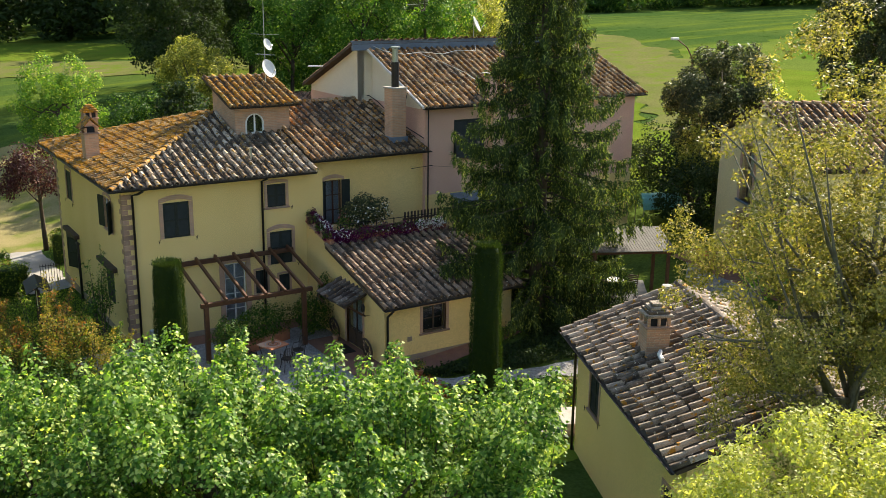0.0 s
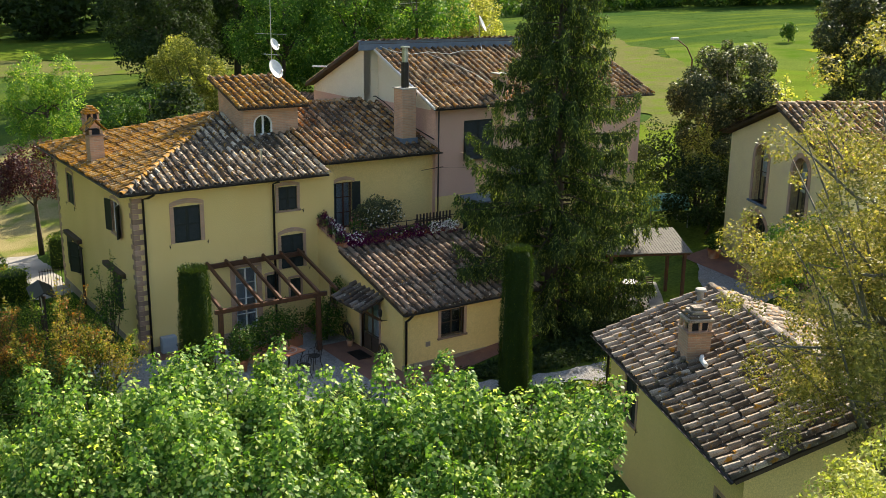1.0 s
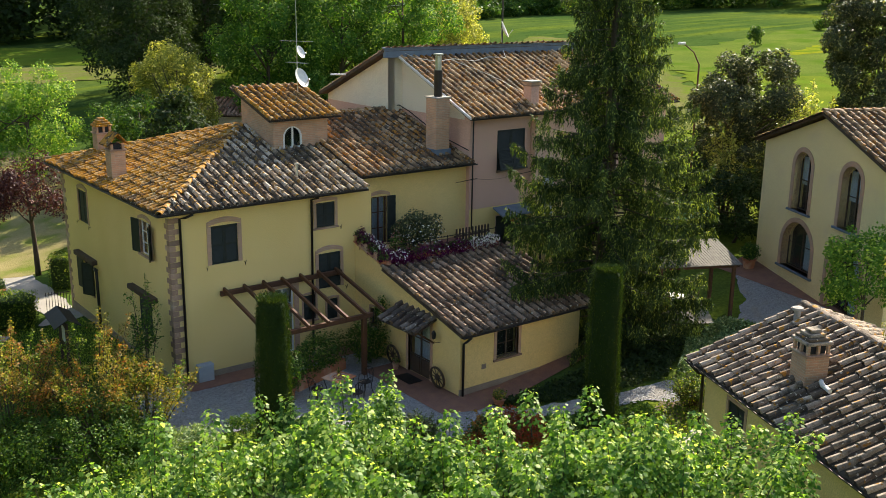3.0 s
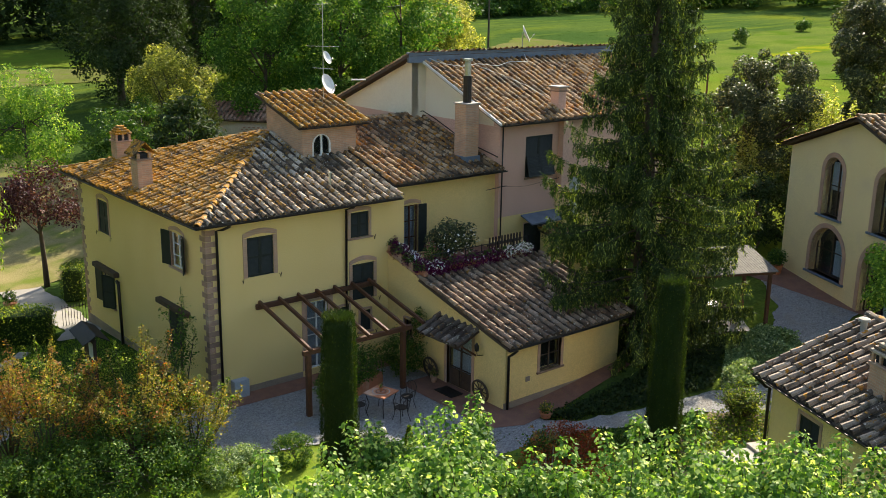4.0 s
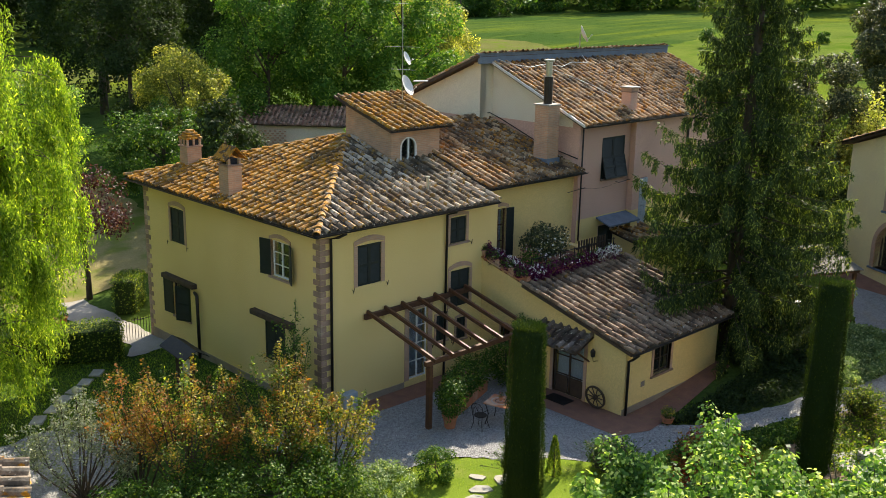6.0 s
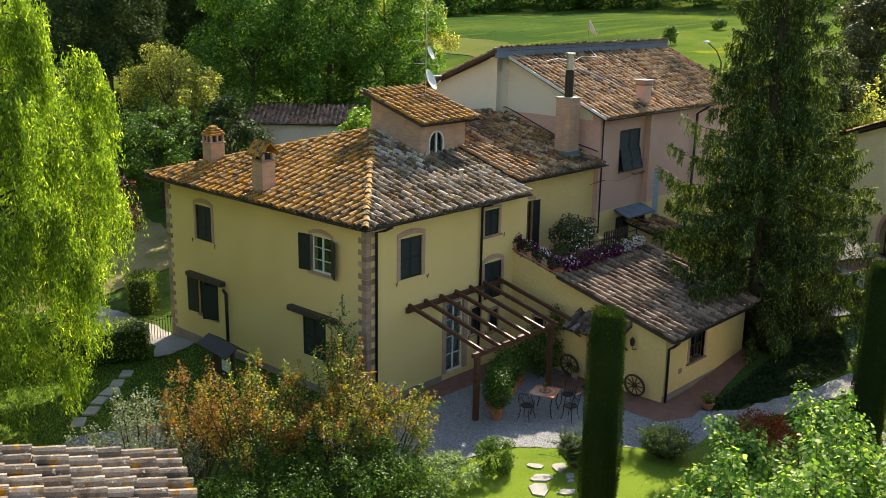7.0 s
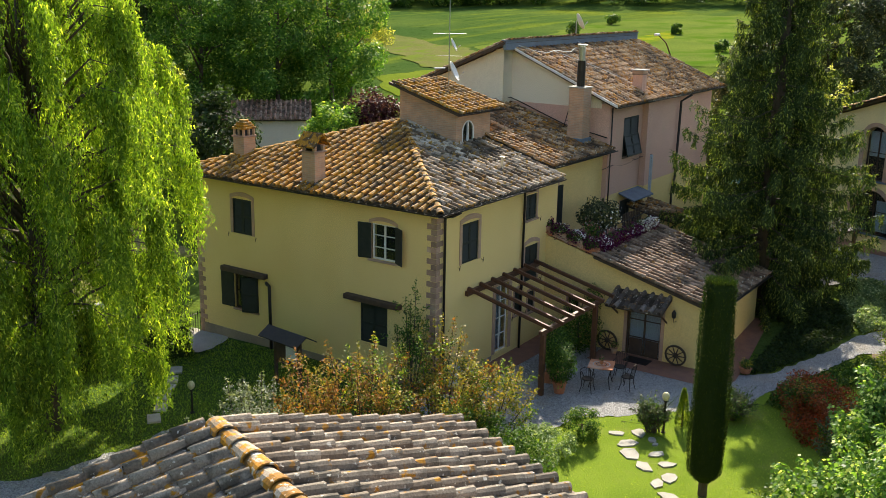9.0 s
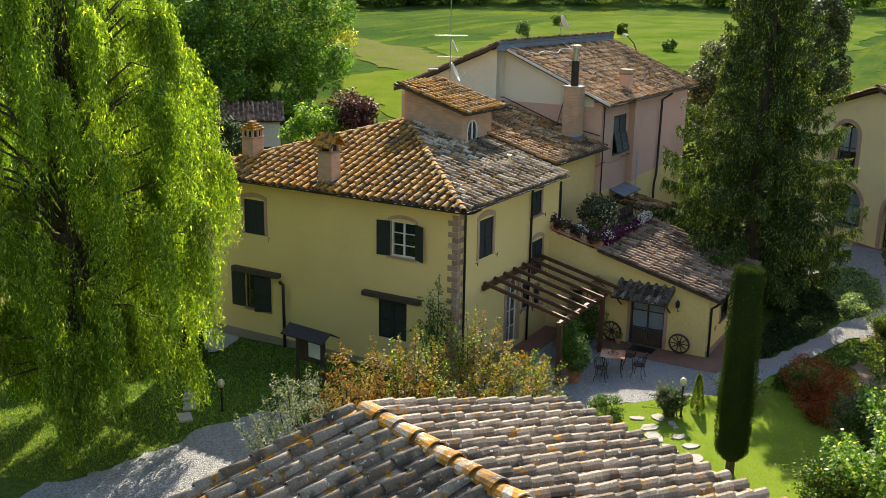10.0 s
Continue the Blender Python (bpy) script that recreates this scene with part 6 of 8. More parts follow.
shoot_shrub("maple_shrub", "small orange-leaved maple shrub before the notice board", -6.7, -0.7, 3.9, 1.2, 14, (G_ORANGE, G_GOLD, G_YELLOW), 190)
shoot_shrub("climbing_shrub", "thin dark green shrub against the house corner", -1.0, 0.2, 4.0, 0.7, 9, (G_MID,), 194, per=110)
shoot_shrub("brown_shrub", "small bronze-leaved shrub beside the path", 5.0, -10.4, 1.5, 0.6, 12, (G_ORANGE, G_MID), 195, per=90)
tree("laurel_shrub", "dense dark evergreen shrub under the maples", -4.6, -4.0, 1.8, 2.6, 1.1, G_MID, 14000, 0.09, 120, 0.18, 0.05, seed=93, category="shrub", base=0.1, lower=-0.7)
tree("laurel_shrub", "dense dark evergreen shrub beside the lane", -8.0, -3.6, 1.7, 2.0, 1.0, G_MID, 9000, 0.09, 90, 0.18, 0.05, seed=98, category="shrub", base=0.1, lower=-0.7)
shoot_shrub("olive_tree", "small silvery olive tree with thin branches", -7.9, 0.1, 3.1, 1.9, 24, (G_SILVER,), 94, leaf=0.075, per=130, category="tree", lean=0.7, thick=0.12)
tree("periwinkle_bed", "pale green groundcover beside the lawn", -1.9, -5.0, 0.75, 1.1, 0.5, G_PALE, 6000, 0.07, 70, 0.2, 0.02, seed=99, category="shrub", base=0.05, lower=-0.3, limb=4)
tree("ball_bush", "small round clipped green bush on the lawn", -0.25, -5.5, 1.0, 0.6, 0.52, G_MID, 4200, 0.06, 60, 0.26, 0.03, seed=95, category="shrub", wild=0.08, base=0.05, lower=-0.8)
shoot_shrub("lavender_bush", "grey-green tuft beside the garden lamp", 1.5, -7.0, 1.0, 0.55, 40, (G_GREY, G_MID), 196, leaf=0.06, per=50, thick=0.06)
shoot_shrub("grass_clump", "rounded blue-green grass clump", 3.9, -8.5, 0.8, 0.75, 90, (G_GREY, G_MID), 197, leaf=0.065, per=36, thick=0.06, lean=0.6)
shoot_shrub("grass_clump", "bright green tufted grass clump", 12.6, -11.9, 0.9, 0.6, 80, (G_HEDGE,), 198, leaf=0.07, per=36, thick=0.06, lean=0.6)
g = np.random.default_rng(5)
dc = thing("dwarf_conifer", "small golden-green cone-shaped conifer", "shrub", Matrix.Translation((2.4, -7.6, 0)))
bm = bmesh.new()
tube(bm, [(0, 0, 0), (0, 0, 0.9)], [0.04, 0.01], 6)
part("trunk", bm, BARK, dc)
s = g.uniform(0, 1, 2600)
a = g.uniform(0, math.tau, 2600)
leaves_mesh("crown", np.stack([np.cos(a) * 0.2 * (1 - s) ** 0.7, np.sin(a) * 0.2 * (1 - s) ** 0.7, 0.08 + s * 1.15], 1), g.uniform(0.05, 0.1, 2600), NEEDLE, LEAF_F, G_HEDGE, dc, None, 0.9, axes=np.stack([np.cos(a) * 0.5, np.sin(a) * 0.5, 1 + 0 * a], 1))
tree("red_shrub", "low shrub with red leaves beside the path", 6.0, -10.7, 1.2, 1.5, 0.8, G_RED, 8000, 0.07, 110, 0.18, 0.03, seed=97, category="shrub", base=0.05, lower=-0.6)
tree("red_shrub", "low shrub with reddish leaves on the lawn edge", 4.4, -11.6, 1.2, 1.6, 0.8, G_RED, 8000, 0.07, 80, 0.2, 0.03, seed=197, category="shrub", base=0.05, lower=-0.6)
shoot_shrub("green_shrub", "loose grey-green shrub on the lawn edge", 2.0, -12.9, 2.2, 1.5, 40, (G_MID, G_GREY), 199, leaf=0.08, per=120)
shoot_shrub("green_shrub", "loose olive-green shrub near the trees", -2.8, -12.6, 1.9, 1.2, 30, (G_MID, G_HEDGE), 200, leaf=0.08, per=120)


def bed(name, label, pts, mat, n, leaf, tall, seed):
    """Low groundcover over a stretch of ground: too many plants to count."""
    g = np.random.default_rng(seed)
    xs, ys = [p[0] for p in pts], [p[1] for p in pts]
    out = []
    while len(out) < n:
        x, y = g.uniform(min(xs), max(xs)), g.uniform(min(ys), max(ys))
        if inside(pts, x, y):
            hump = 0.5 + 0.5 * noise.noise(Vector((x * 1.6, y * 1.6, seed)))
            out.append((x, y, float(height(x, y)) + tall * hump * g.uniform(0.1, 1.0)))
    p = np.array(out)
    return tagged(leaves_mesh(name, p, g.uniform(0.6, 1.3, n) * leaf, LEAF, LEAF_F, mat, None, None, 0.8, seed=seed), label, "groundcover", kind="stuff")


bed("dark_groundcover", "dark evergreen groundcover beside the annex", [(7.6, -7.75), (8.6, -8.4), (11.7, -9.6), (13.6, -10.05), (15.8, -8.9), (18.0, -7.5), (16, -4.5), (13.2, -5.0), (13.1, -7.7)], G_DARK, 20000, 0.11, 0.45, 301)
bed("pale_groundcover", "pale green groundcover beside the path", [(13.8, -10.3), (16.0, -8.9), (18.6, -8.6), (19.1, -9.6), (18.0, -10.8), (15.8, -11.35), (14.4, -10.95)], G_PALE, 16000, 0.1, 0.7, 302)
bed("path_planting", "dark green low planting along the gravel path", [(5.6, -9.2), (7.0, -9.15), (9.3, -9.95), (11.6, -10.95), (11.0, -11.8), (8.0, -10.7), (5.4, -9.9)], G_MID, 9000, 0.09, 0.5, 304)
bed("weedy_bed", "dry weedy flower bed with green tufts", [(8.2, -12.2), (9.8, -11.5), (12.0, -11.2), (13.3, -12.0), (13.8, -13.6), (10.5, -13.6), (8.8, -13.4)], G_HEDGE, 7000, 0.09, 0.5, 303)
SOIL_EDGE = [(7.4, -11.9), (9.5, -11.0), (12.0, -11.0), (13.5, -12.0), (14.2, -14.0), (10.5, -13.9), (8.6, -13.6)]
patch("soil_bed", SOIL_EDGE, SOIL, "bare brown soil of a flower bed", "soil", lift=0.012, cell=0.25, rough=0.4, seed=14)

# lawn: short grass over the sunny stretch
GRASS_BLADE = leaf_material("lawn_blade", (0.12, 0.20, 0.02), (0.26, 0.35, 0.04), (0.36, 0.38, 0.08), 0.45)
g = np.random.default_rng(17)


def lawn(name, label, x0, x1, y0, y1, n, avoid, seed, size=0.055):
    g = np.random.default_rng(seed)
    p = np.stack([g.uniform(x0, x1, n), g.uniform(y0, y1, n)], 1)
    keep = np.array([not any(inside(a, x, y) for a in avoid) for x, y in p])
    p = p[keep]
    z = height(p[:, 0], p[:, 1]) - 0.015
    c = np.column_stack([p, z])
    ax = np.tile((0, 0, 1.0), (len(c), 1)) + g.normal(size=(len(c), 3)) * 0.45
    return tagged(leaves_mesh(name, c, g.uniform(0.6, 1.4, len(c)) * size, [(0, -0.12, 0), (0, 0.12, 0), (1, 0, 0.1)], [(0, 1, 2)], GRASS_BLADE, None, None, 1, seed=seed, axes=ax), label, "grass", kind="stuff")


lawn("lawn_grass", "short sunlit green lawn grass", -6, 10, -15, -4, 90000, [GRAVEL_EDGE, SOIL_EDGE], 31)
lawn("lawn_grass", "short shaded green lawn grass beside the house", -12, -0.2, 2.5, 14, 60000, [[(2.0, 40), (0.2, 22), (-0.4, 12.5), (-0.2, 9.9), (-2.0, 8.9), (-2.6, 13), (-4.0, 24), (-5, 40)], [(-4.6, 3.4), (-5.6, 4.3), (-8.0, 4.6), (-10.9, 5.3), (-16, 6.6), (-18, 2.0), (-16, -3), (-8, -1.0)]], 32, 0.06)


def hedge(name, label, x0, y0, x1, y1, w, h, mat, seed, n=9000, leaf=0.08):
    """A clipped hedge along a line."""
    g = np.random.default_rng(seed)
    a, b = Vector((x0, y0, 0)), Vector((x1, y1, 0))
    m = side((x0, y0, float(height(x0, y0))), b - a, Vector((-(b - a).y, (b - a).x, 0)))
    t = thing(name, label, "hedge", m)
    ln = (b - a).length
    bm = bmesh.new()
    box(bm, 0.08, ln - 0.08, -w / 2 + 0.08, w / 2 - 0.08, 0.0, h - 0.1, bevel=0.06)
    part("inner_growth", bm, G_DARK, t)
    f = g.uniform(size=n)
    u, v, q = g.uniform(0, ln, n), g.uniform(-w / 2, w / 2, n), g.uniform(0.05, h, n)
    top, front = f < 0.4, (f >= 0.4) & (f < 0.88)
    q = np.where(top, h, q)
    v = np.where(front, np.where(g.uniform(size=n) < 0.5, -w / 2, w / 2), v)
    u = np.where(f >= 0.88, np.where(g.uniform(size=n) < 0.5, 0, ln), u)
    p = np.stack([u, v, q], 1) + g.normal(size=(n, 3)) * 0.045
    p[:, 2] += 0.05 * np.sin(u * 3 + seed) * (q / h)
    nm = np.where(top[:, None], (0, 0, 1.0), np.where(front[:, None], np.stack([0 * u, np.sign(v), 0.3 + 0 * u], 1), np.stack([np.sign(u - ln / 2), 0 * u, 0.3 + 0 * u], 1)))
    leaves_mesh("foliage", p, g.uniform(0.6, 1.2, n) * leaf, LEAF, LEAF_F, mat, t, nm, 0.6, seed=seed)


hedge("garden_hedge", "clipped green hedge with yellow tips beside the drive", -2.0, 9.6, -7.5, 12.6, 1.3, 1.25, G_HEDGE, 401)
hedge("garden_hedge", "short reddish clipped hedge across the drive", 0.4, 14.2, 1.6, 15.6, 1.0, 1.5, G_HEDGE, 402, 4000)
tree("dark_hedge_tree", "dense dark hedge beside the barn", 26.5, -3.0, 3.6, 2.4, 1.8, G_DARK, 9000, 0.14, 90, 0.2, 0.08, seed=410, lower=-0.9, category="hedge")
tree("dark_hedge_tree", "dense dark hedge beside the barn", 28.5, 1.5, 4.6, 3.2, 2.4, G_DARK, 9000, 0.16, 90, 0.2, 0.08, seed=411, lower=-0.9, category="hedge")
tree("ivy_mound", "sunlit pale ivy over a low wall", 23.8, 2.5, 3.2, 2.2, 1.4, G_GREY, 6000, 0.14, 70, 0.2, 0.05, seed=412, lower=-0.8, category="shrub")
shoot_shrub("bamboo_shrub", "yellow-green feathery shrub beside the holm oak", 30.6, -3.9, 7.4, 2.0, 36, (G_LIME, G_ELDER), 413, leaf=0.16, per=120, thick=0.25)
shoot_shrub("bamboo_shrub", "bright yellow-green feathery shrub beside the barn", 28.0, -1.2, 5.2, 1.3, 24, (G_LIME, G_ELDER), 415, leaf=0.14, per=110, thick=0.22)
tree("barn_shrub", "green leafy young tree before the barn", 19.6, -13.5, 4.8, 1.7, 1.7, G_LIGHT, 7000, 0.13, 80, 0.22, 0.07, seed=414, lower=-0.8)

# trees behind the houses
tree("magnolia_tree", "dark glossy magnolia behind the farmhouse", 8.6, 19.0, 7.4, 1.9, 2.6, G_DARK, 5000, 0.24, 60, 0.24, 0.12, seed=420, lower=-0.8)
tree("purple_plum_tree", "dark purple plum tree behind the houses", 22.4, 20.5, 5.2, 1.8, 2.2, G_PURPLE, 6000, 0.2, 80, 0.24, 0.13, seed=421, lower=-0.8)
tree("fig_tree", "low bright green tree beside the shed", 20.6, 21.8, 4.3, 2.0, 1.5, G_LIGHT, 5000, 0.2, 60, 0.25, 0.1, seed=422, lower=-0.8)
far = (("poplar_tree", "tall dense bright green poplar behind the houses", 27, 33, 14.5, 4.4, 6.4, G_POPLAR, 15000, 0.3),
       ("poplar_tree", "tall dense bright green poplar behind the houses", 33, 33, 13.0, 4.6, 5.6, G_POPLAR, 14000, 0.3),
       ("poplar_tree", "tall dense bright green poplar behind the houses", 22.8, 36, 15.0, 4.4, 6.8, G_POPLAR, 15000, 0.3),
       ("poplar_tree", "tall dense bright green poplar behind the houses", 30.0, 40, 15.5, 5.0, 7.0, G_MID, 12000, 0.34),
       ("dark_pine", "broad dark pine behind the vegetable garden", 15.5, 42, 17.0, 4.6, 8.4, G_DARK, 16000, 0.3),
       ("acacia_tree", "yellow-green tree behind the pink house", 40, 37, 9.6, 3.6, 4.0, G_ELDER, 9000, 0.26),
       ("acacia_tree", "yellow-green open tree on the field edge", 45, 43, 9.0, 3.6, 3.4, G_ELDER, 8000, 0.28),
       ("elder_tree", "yellowish open tree with pale young leaves", 13.4, 31, 8.3, 3.0, 3.8, G_ELDER, 9000, 0.22),
       ("elder_tree", "yellowish open tree with pale young leaves", 14.6, 34, 8.0, 2.8, 3.6, G_ELDER, 8000, 0.22),
       ("birch_tree", "pale green rounded tree beside the vegetable garden", 4.8, 33, 8.2, 3.3, 3.9, G_LIGHT, 10000, 0.2),
       ("laurel_tree", "dense dark green evergreen behind the farmhouse", 9.6, 27, 6.2, 3.6, 2.8, G_MID, 10000, 0.2),
       ("laurel_tree", "dense dark green evergreen behind the farmhouse", 9.6, 22.0, 5.0, 2.6, 2.2, G_MID, 9000, 0.2),
       ("holm_oak", "dark olive-green holm oak beside the field", 30.3, -0.6, 9.0, 3.2, 4.0, G_HOLM, 26000, 0.2),
       ("holm_oak", "dark olive-green holm oak beside the field", 42.5, -1.0, 11.6, 4.2, 5.0, G_HOLM, 26000, 0.26))
for k, (nm, lb, x, y, h, r, rz, mat, n, lf) in enumerate(far):
    tree(nm, lb, x, y, h, r, h * 0.5 if nm == "poplar_tree" else rz, mat, int(n * 2.2), lf * 0.75, 110, 0.17, 0.2, seed=430 + k, lower=-0.98, wild=0.3, template=(CHIP, SLIVER_F))
for k, (x, y, h, r) in enumerate(((20, 56, 24, 5.6), (29, 60, 25, 6.5), (38, 62, 22, 6.5), (25, 66, 26, 7), (46, 66, 18, 6))):
    tree("dark_pine", "dark tall pine of the wood edge", x, y, h, r, h * 0.5, G_DARK, 24000, 0.32, 260, 0.14, 0.35, seed=460 + k, group="trees of the wood edge", lower=-0.95, template=(CHIP, SLIVER_F))

# far woods: more trees than one could count
def woods(name, label, spots, mat, seed, leaf=1.3, per=420):
    g = np.random.default_rng(seed)
    P = []
    for x, y, h, r in spots:
        z0 = float(height(x, y))
        for q in range(9):
            d = g.normal(size=3)
            d /= np.linalg.norm(d)
            c = np.array((x + d[0] * r * 0.65, y + d[1] * r * 0.65, z0 + h * 0.5 + d[2] * h * 0.36))
            m = per // 9
            o = g.normal(size=(m, 3))
            o /= np.linalg.norm(o, axis=1, keepdims=True)
            P.append(c + o * np.array((r * 0.5, r * 0.5, h * 0.2)) * g.uniform(0.5, 1, (m, 1)))
    p = np.concatenate(P)
    return tagged(leaves_mesh(name, p, g.uniform(0.6, 1.3, len(p)) * leaf * 1.15, CHIP, SLIVER_F, mat, None, None, 0.9, seed=seed), label, "woods", kind="stuff")


g = np.random.default_rng(77)
spots = []
for k in range(170):       # wood beyond the flat field, to the north
    x, d = g.uniform(-60, 62), g.uniform(0, 1) ** 1.5 * 42
    spots.append((x + d * 0.5, 129 - 1.05 * (x - 17) * (0.75 if x < 17 else 1.0) + d, g.uniform(12, 21), g.uniform(4, 6.5)))
woods("north_woods", "dark wood beyond the flat fields", spots, G_DARK, 501, 0.9, 640)
spots = []
BROW = [(70, 128), (104, 104), (130, 104), (148, 90), (165, 56), (172, 22), (176, -40), (180, -110)]
for k in range(270):       # wooded brow of the hill
    q = g.uniform(0, len(BROW) - 1.001)
    (xa, ya), (xb, yb) = BROW[int(q)], BROW[int(q) + 1]
    d = g.uniform(0, 1) ** 1.6 * 60 + 2
    spots.append((xa + (xb - xa) * (q % 1) + d * 0.85, ya + (yb - ya) * (q % 1) + d * 0.5, g.uniform(6, 14), g.uniform(3, 6)))
woods("hill_woods", "dark wood along the brow of the hill", spots, G_MID, 502, 0.8, 520)
spots = [(92 + q * 2.2 + g.normal(), 100 + q * 0.2 + g.normal() * 1.5, g.uniform(2, 4.5), g.uniform(1.6, 3.0)) for q in range(20)]
woods("hedgerow", "hedgerow of bushes below the hill wood", spots, G_MID, 503, 0.5, 300)
for k, (x, y, h, r) in enumerate(((92, 43, 4.0, 1.6), (113, 47.5, 3.2, 1.8), (104, 34, 2.6, 1.2), (88, 22, 2.4, 1.3))):
    tree("field_bush", "small lone bush in the hill meadow", x, y, h * 0.6, r * 0.7, h * 0.32, G_MID, 1800, 0.2, 40, 0.25, 0.06, seed=520 + k, group="lone bushes in the meadow", wild=0.4, lower=-0.95, category="bush")

# ---- terrace flowers ----
g = np.random.default_rng(61)


def flower_box(x, y, z, ln, along_x, white, lush=1.0, seed=1):
    g = np.random.default_rng(seed)
    t = thing("flower_box", "terracotta flower box overflowing with magenta and white petunias" if white > 0.1 else "terracotta flower box with trailing magenta petunias", "flower box", pose(x, y, z, 0, 0, 0 if along_x else 90), "terrace flower boxes")
    bm = bmesh.new()
    box(bm, -ln / 2, ln / 2, -0.09, 0.11, 0, 0.18, bevel=0.015)
    part("trough", bm, TERRACOTTA, t)
    cloud("foliage", G_MID, g, 500, (0, 0, 0.26), (ln * 0.52, 0.22, 0.2), 0.08, t)
    cloud("magenta_bloom", PETAL_MAGENTA, g, int(1300 * (1 - 0.6 * white) * lush), (0, -0.1, 0.2), (ln * 0.58, 0.32, 0.32), 0.075, t)
    if white:
        cloud("white_bloom", PETAL_WHITE, g, int(330 * white), (g.uniform(-0.1, 0.1), -0.15, 0.28), (ln * 0.45, 0.28, 0.24), 0.085, t)
    return t


for k, (y, z, wh) in enumerate(((0.25, 4.12, 0.05), (-0.45, 3.95, 0.2), (-1.15, 3.78, 0.7), (-1.8, 3.62, 0.3))):
    flower_box(AX + 0.1, y, z, 0.75, False, wh, 1.7 if k > 1 else 1.2, seed=600 + k)
for k, (x, wh, lush) in enumerate(((7.9, 0.4, 1.6), (8.8, 0.0, 0.6), (9.7, 0.05, 0.5), (10.6, 0.1, 0.7), (11.4, 0.9, 0.6), (12.2, 1.0, 0.6))):
    flower_box(x, -2.0, 3.62, 0.85, True, wh, lush, seed=620 + k)
ol = thing("potted_oleander", "large potted oleander with pale flowers on the terrace", "potted plant", Matrix.Translation((9.3, -1.1, 3.35)))
bm = bmesh.new()
lathe(bm, [(0.2, 0), (0.28, 0.45), (0.31, 0.45), (0.31, 0.5), (0.26, 0.5)])
part("pot", bm, TERRACOTTA, ol)
cloud("foliage", G_HOLM, g, 3600, (0, 0, 1.15), (1.0, 0.75, 0.65), 0.11, ol)
cloud("bloom", PETAL_WHITE, g, 220, (0, -0.15, 1.05), (1.0, 0.8, 0.6), 0.09, ol)
ro = thing("potted_rose", "potted rose with orange-red flowers on the terrace", "potted plant", Matrix.Translation((8.3, -1.3, 3.35)))
bm = bmesh.new()
lathe(bm, [(0.14, 0), (0.19, 0.3), (0.21, 0.3), (0.21, 0.34), (0.17, 0.34)])
part("pot", bm, TERRACOTTA, ro)
cloud("foliage", G_MID, g, 900, (0, 0, 0.75), (0.35, 0.35, 0.4), 0.07, ro)
cloud("bloom", PETAL_ROSE, g, 90, (0, 0, 0.85), (0.35, 0.35, 0.4), 0.07, ro)
rail = thing("terrace_railing", "dark iron railing along the terrace edge", "railing", Matrix.Translation((0, 0, 0)))
for z in (3.95, 4.2):
    bm = bmesh.new()
    tube(bm, [(7.9, -1.78, z), (12.75, -1.78, z)], 0.018, 6)
    part("bar", bm, IRON, rail)
for k in range(7):
    bm = bmesh.new()
    tube(bm, [(7.9 + k * 0.8, -1.78, 3.35), (7.9 + k * 0.8, -1.78, 4.25)], 0.02, 6)
    part("post", bm, IRON, rail)
pick = thing("picket_screen", "low dark picket screen on the terrace", "fence", Matrix.Translation((11.0, -1.4, 3.35)))
for k in range(11):
    bm = bmesh.new()
    box(bm, k * 0.16, k * 0.16 + 0.08, -0.02, 0.02, 0, 0.95, bevel=0.01)
    part("picket", bm, EAVE, pick)
bm = bmesh.new()
box(bm, -0.05, 1.75, 0.02, 0.05, 0.6, 0.68)
part("rail", bm, EAVE, pick)

bm = bmesh.new()
shutter_leaf(bm, 0.40, 1.88, side((7.98, 0.56), (1, 0, 0), (0, -1, 0)) @ Matrix.Translation((0, 0, 3.61)))
part("shutter", bm, SHUTTER, house)

# ---- aerials ----
ant = thing("aerial_mast", "thin steel mast with television aerials and two satellite dishes", "antenna", Matrix.Translation((7.72, 4.9, 8.6)))
bm = bmesh.new()
tube(bm, [(0, 0, 0), (0, 0, 4.3)], [0.025, 0.015], 6)
part("mast", bm, STEEL, ant)


def dish(parent, x, y, z, r, yaw, tilt):
    m = pose(x, y, z, 90 - tilt, 0, yaw)
    bm = bmesh.new()
    rings = [(r * q, 0.16 * r * 2 * q * q) for q in (0.02, 0.3, 0.6, 0.85, 1.0)]
    lathe(bm, rings + [(r * 0.98, 0.16 * r * 2 + 0.012), (r * 0.6, 0.16 * r * 2 * 0.36 + 0.02), (0.02 * r, 0.02)], sides=20)
    for v in bm.verts:
        v.co.y *= 1.12
    d = part("dish", bm, WHITE, parent, at=m)
    bm = bmesh.new()
    tube(bm, [(0, -r, 0.15 * r), (0, -r * 0.55, r * 1.0)], 0.012, 5)
    tube(bm, [(0, -r * 0.55, r * 0.98), (0, -r * 0.5, r * 1.2)], 0.03, 6)
    part("feed_arm", bm, STEEL, d)


dish(ant, 0.06, -0.1, 1.12, 0.37, 22, 25)
dish(ant, 0.06, -0.1, 2.15, 0.24, 26, 25)
for z, ln, yaw, els in ((4.2, 1.0, 30, 9), (2.6, 1.3, -50, 7), (1.75, 1.0, -70, 12)):
    bm = bmesh.new()
    m = pose(0, 0, z, 0, 0, yaw)
    tube(bm, [m @ Vector((-ln / 2, 0, 0)), m @ Vector((ln / 2, 0, 0))], 0.008, 5)
    for k in range(els):
        q = -ln / 2 + ln * k / (els - 1)
        tube(bm, [m @ Vector((q, -0.16, 0)), m @ Vector((q, 0.16, 0))], 0.005, 4)
    part("aerial", bm, STEEL, ant)
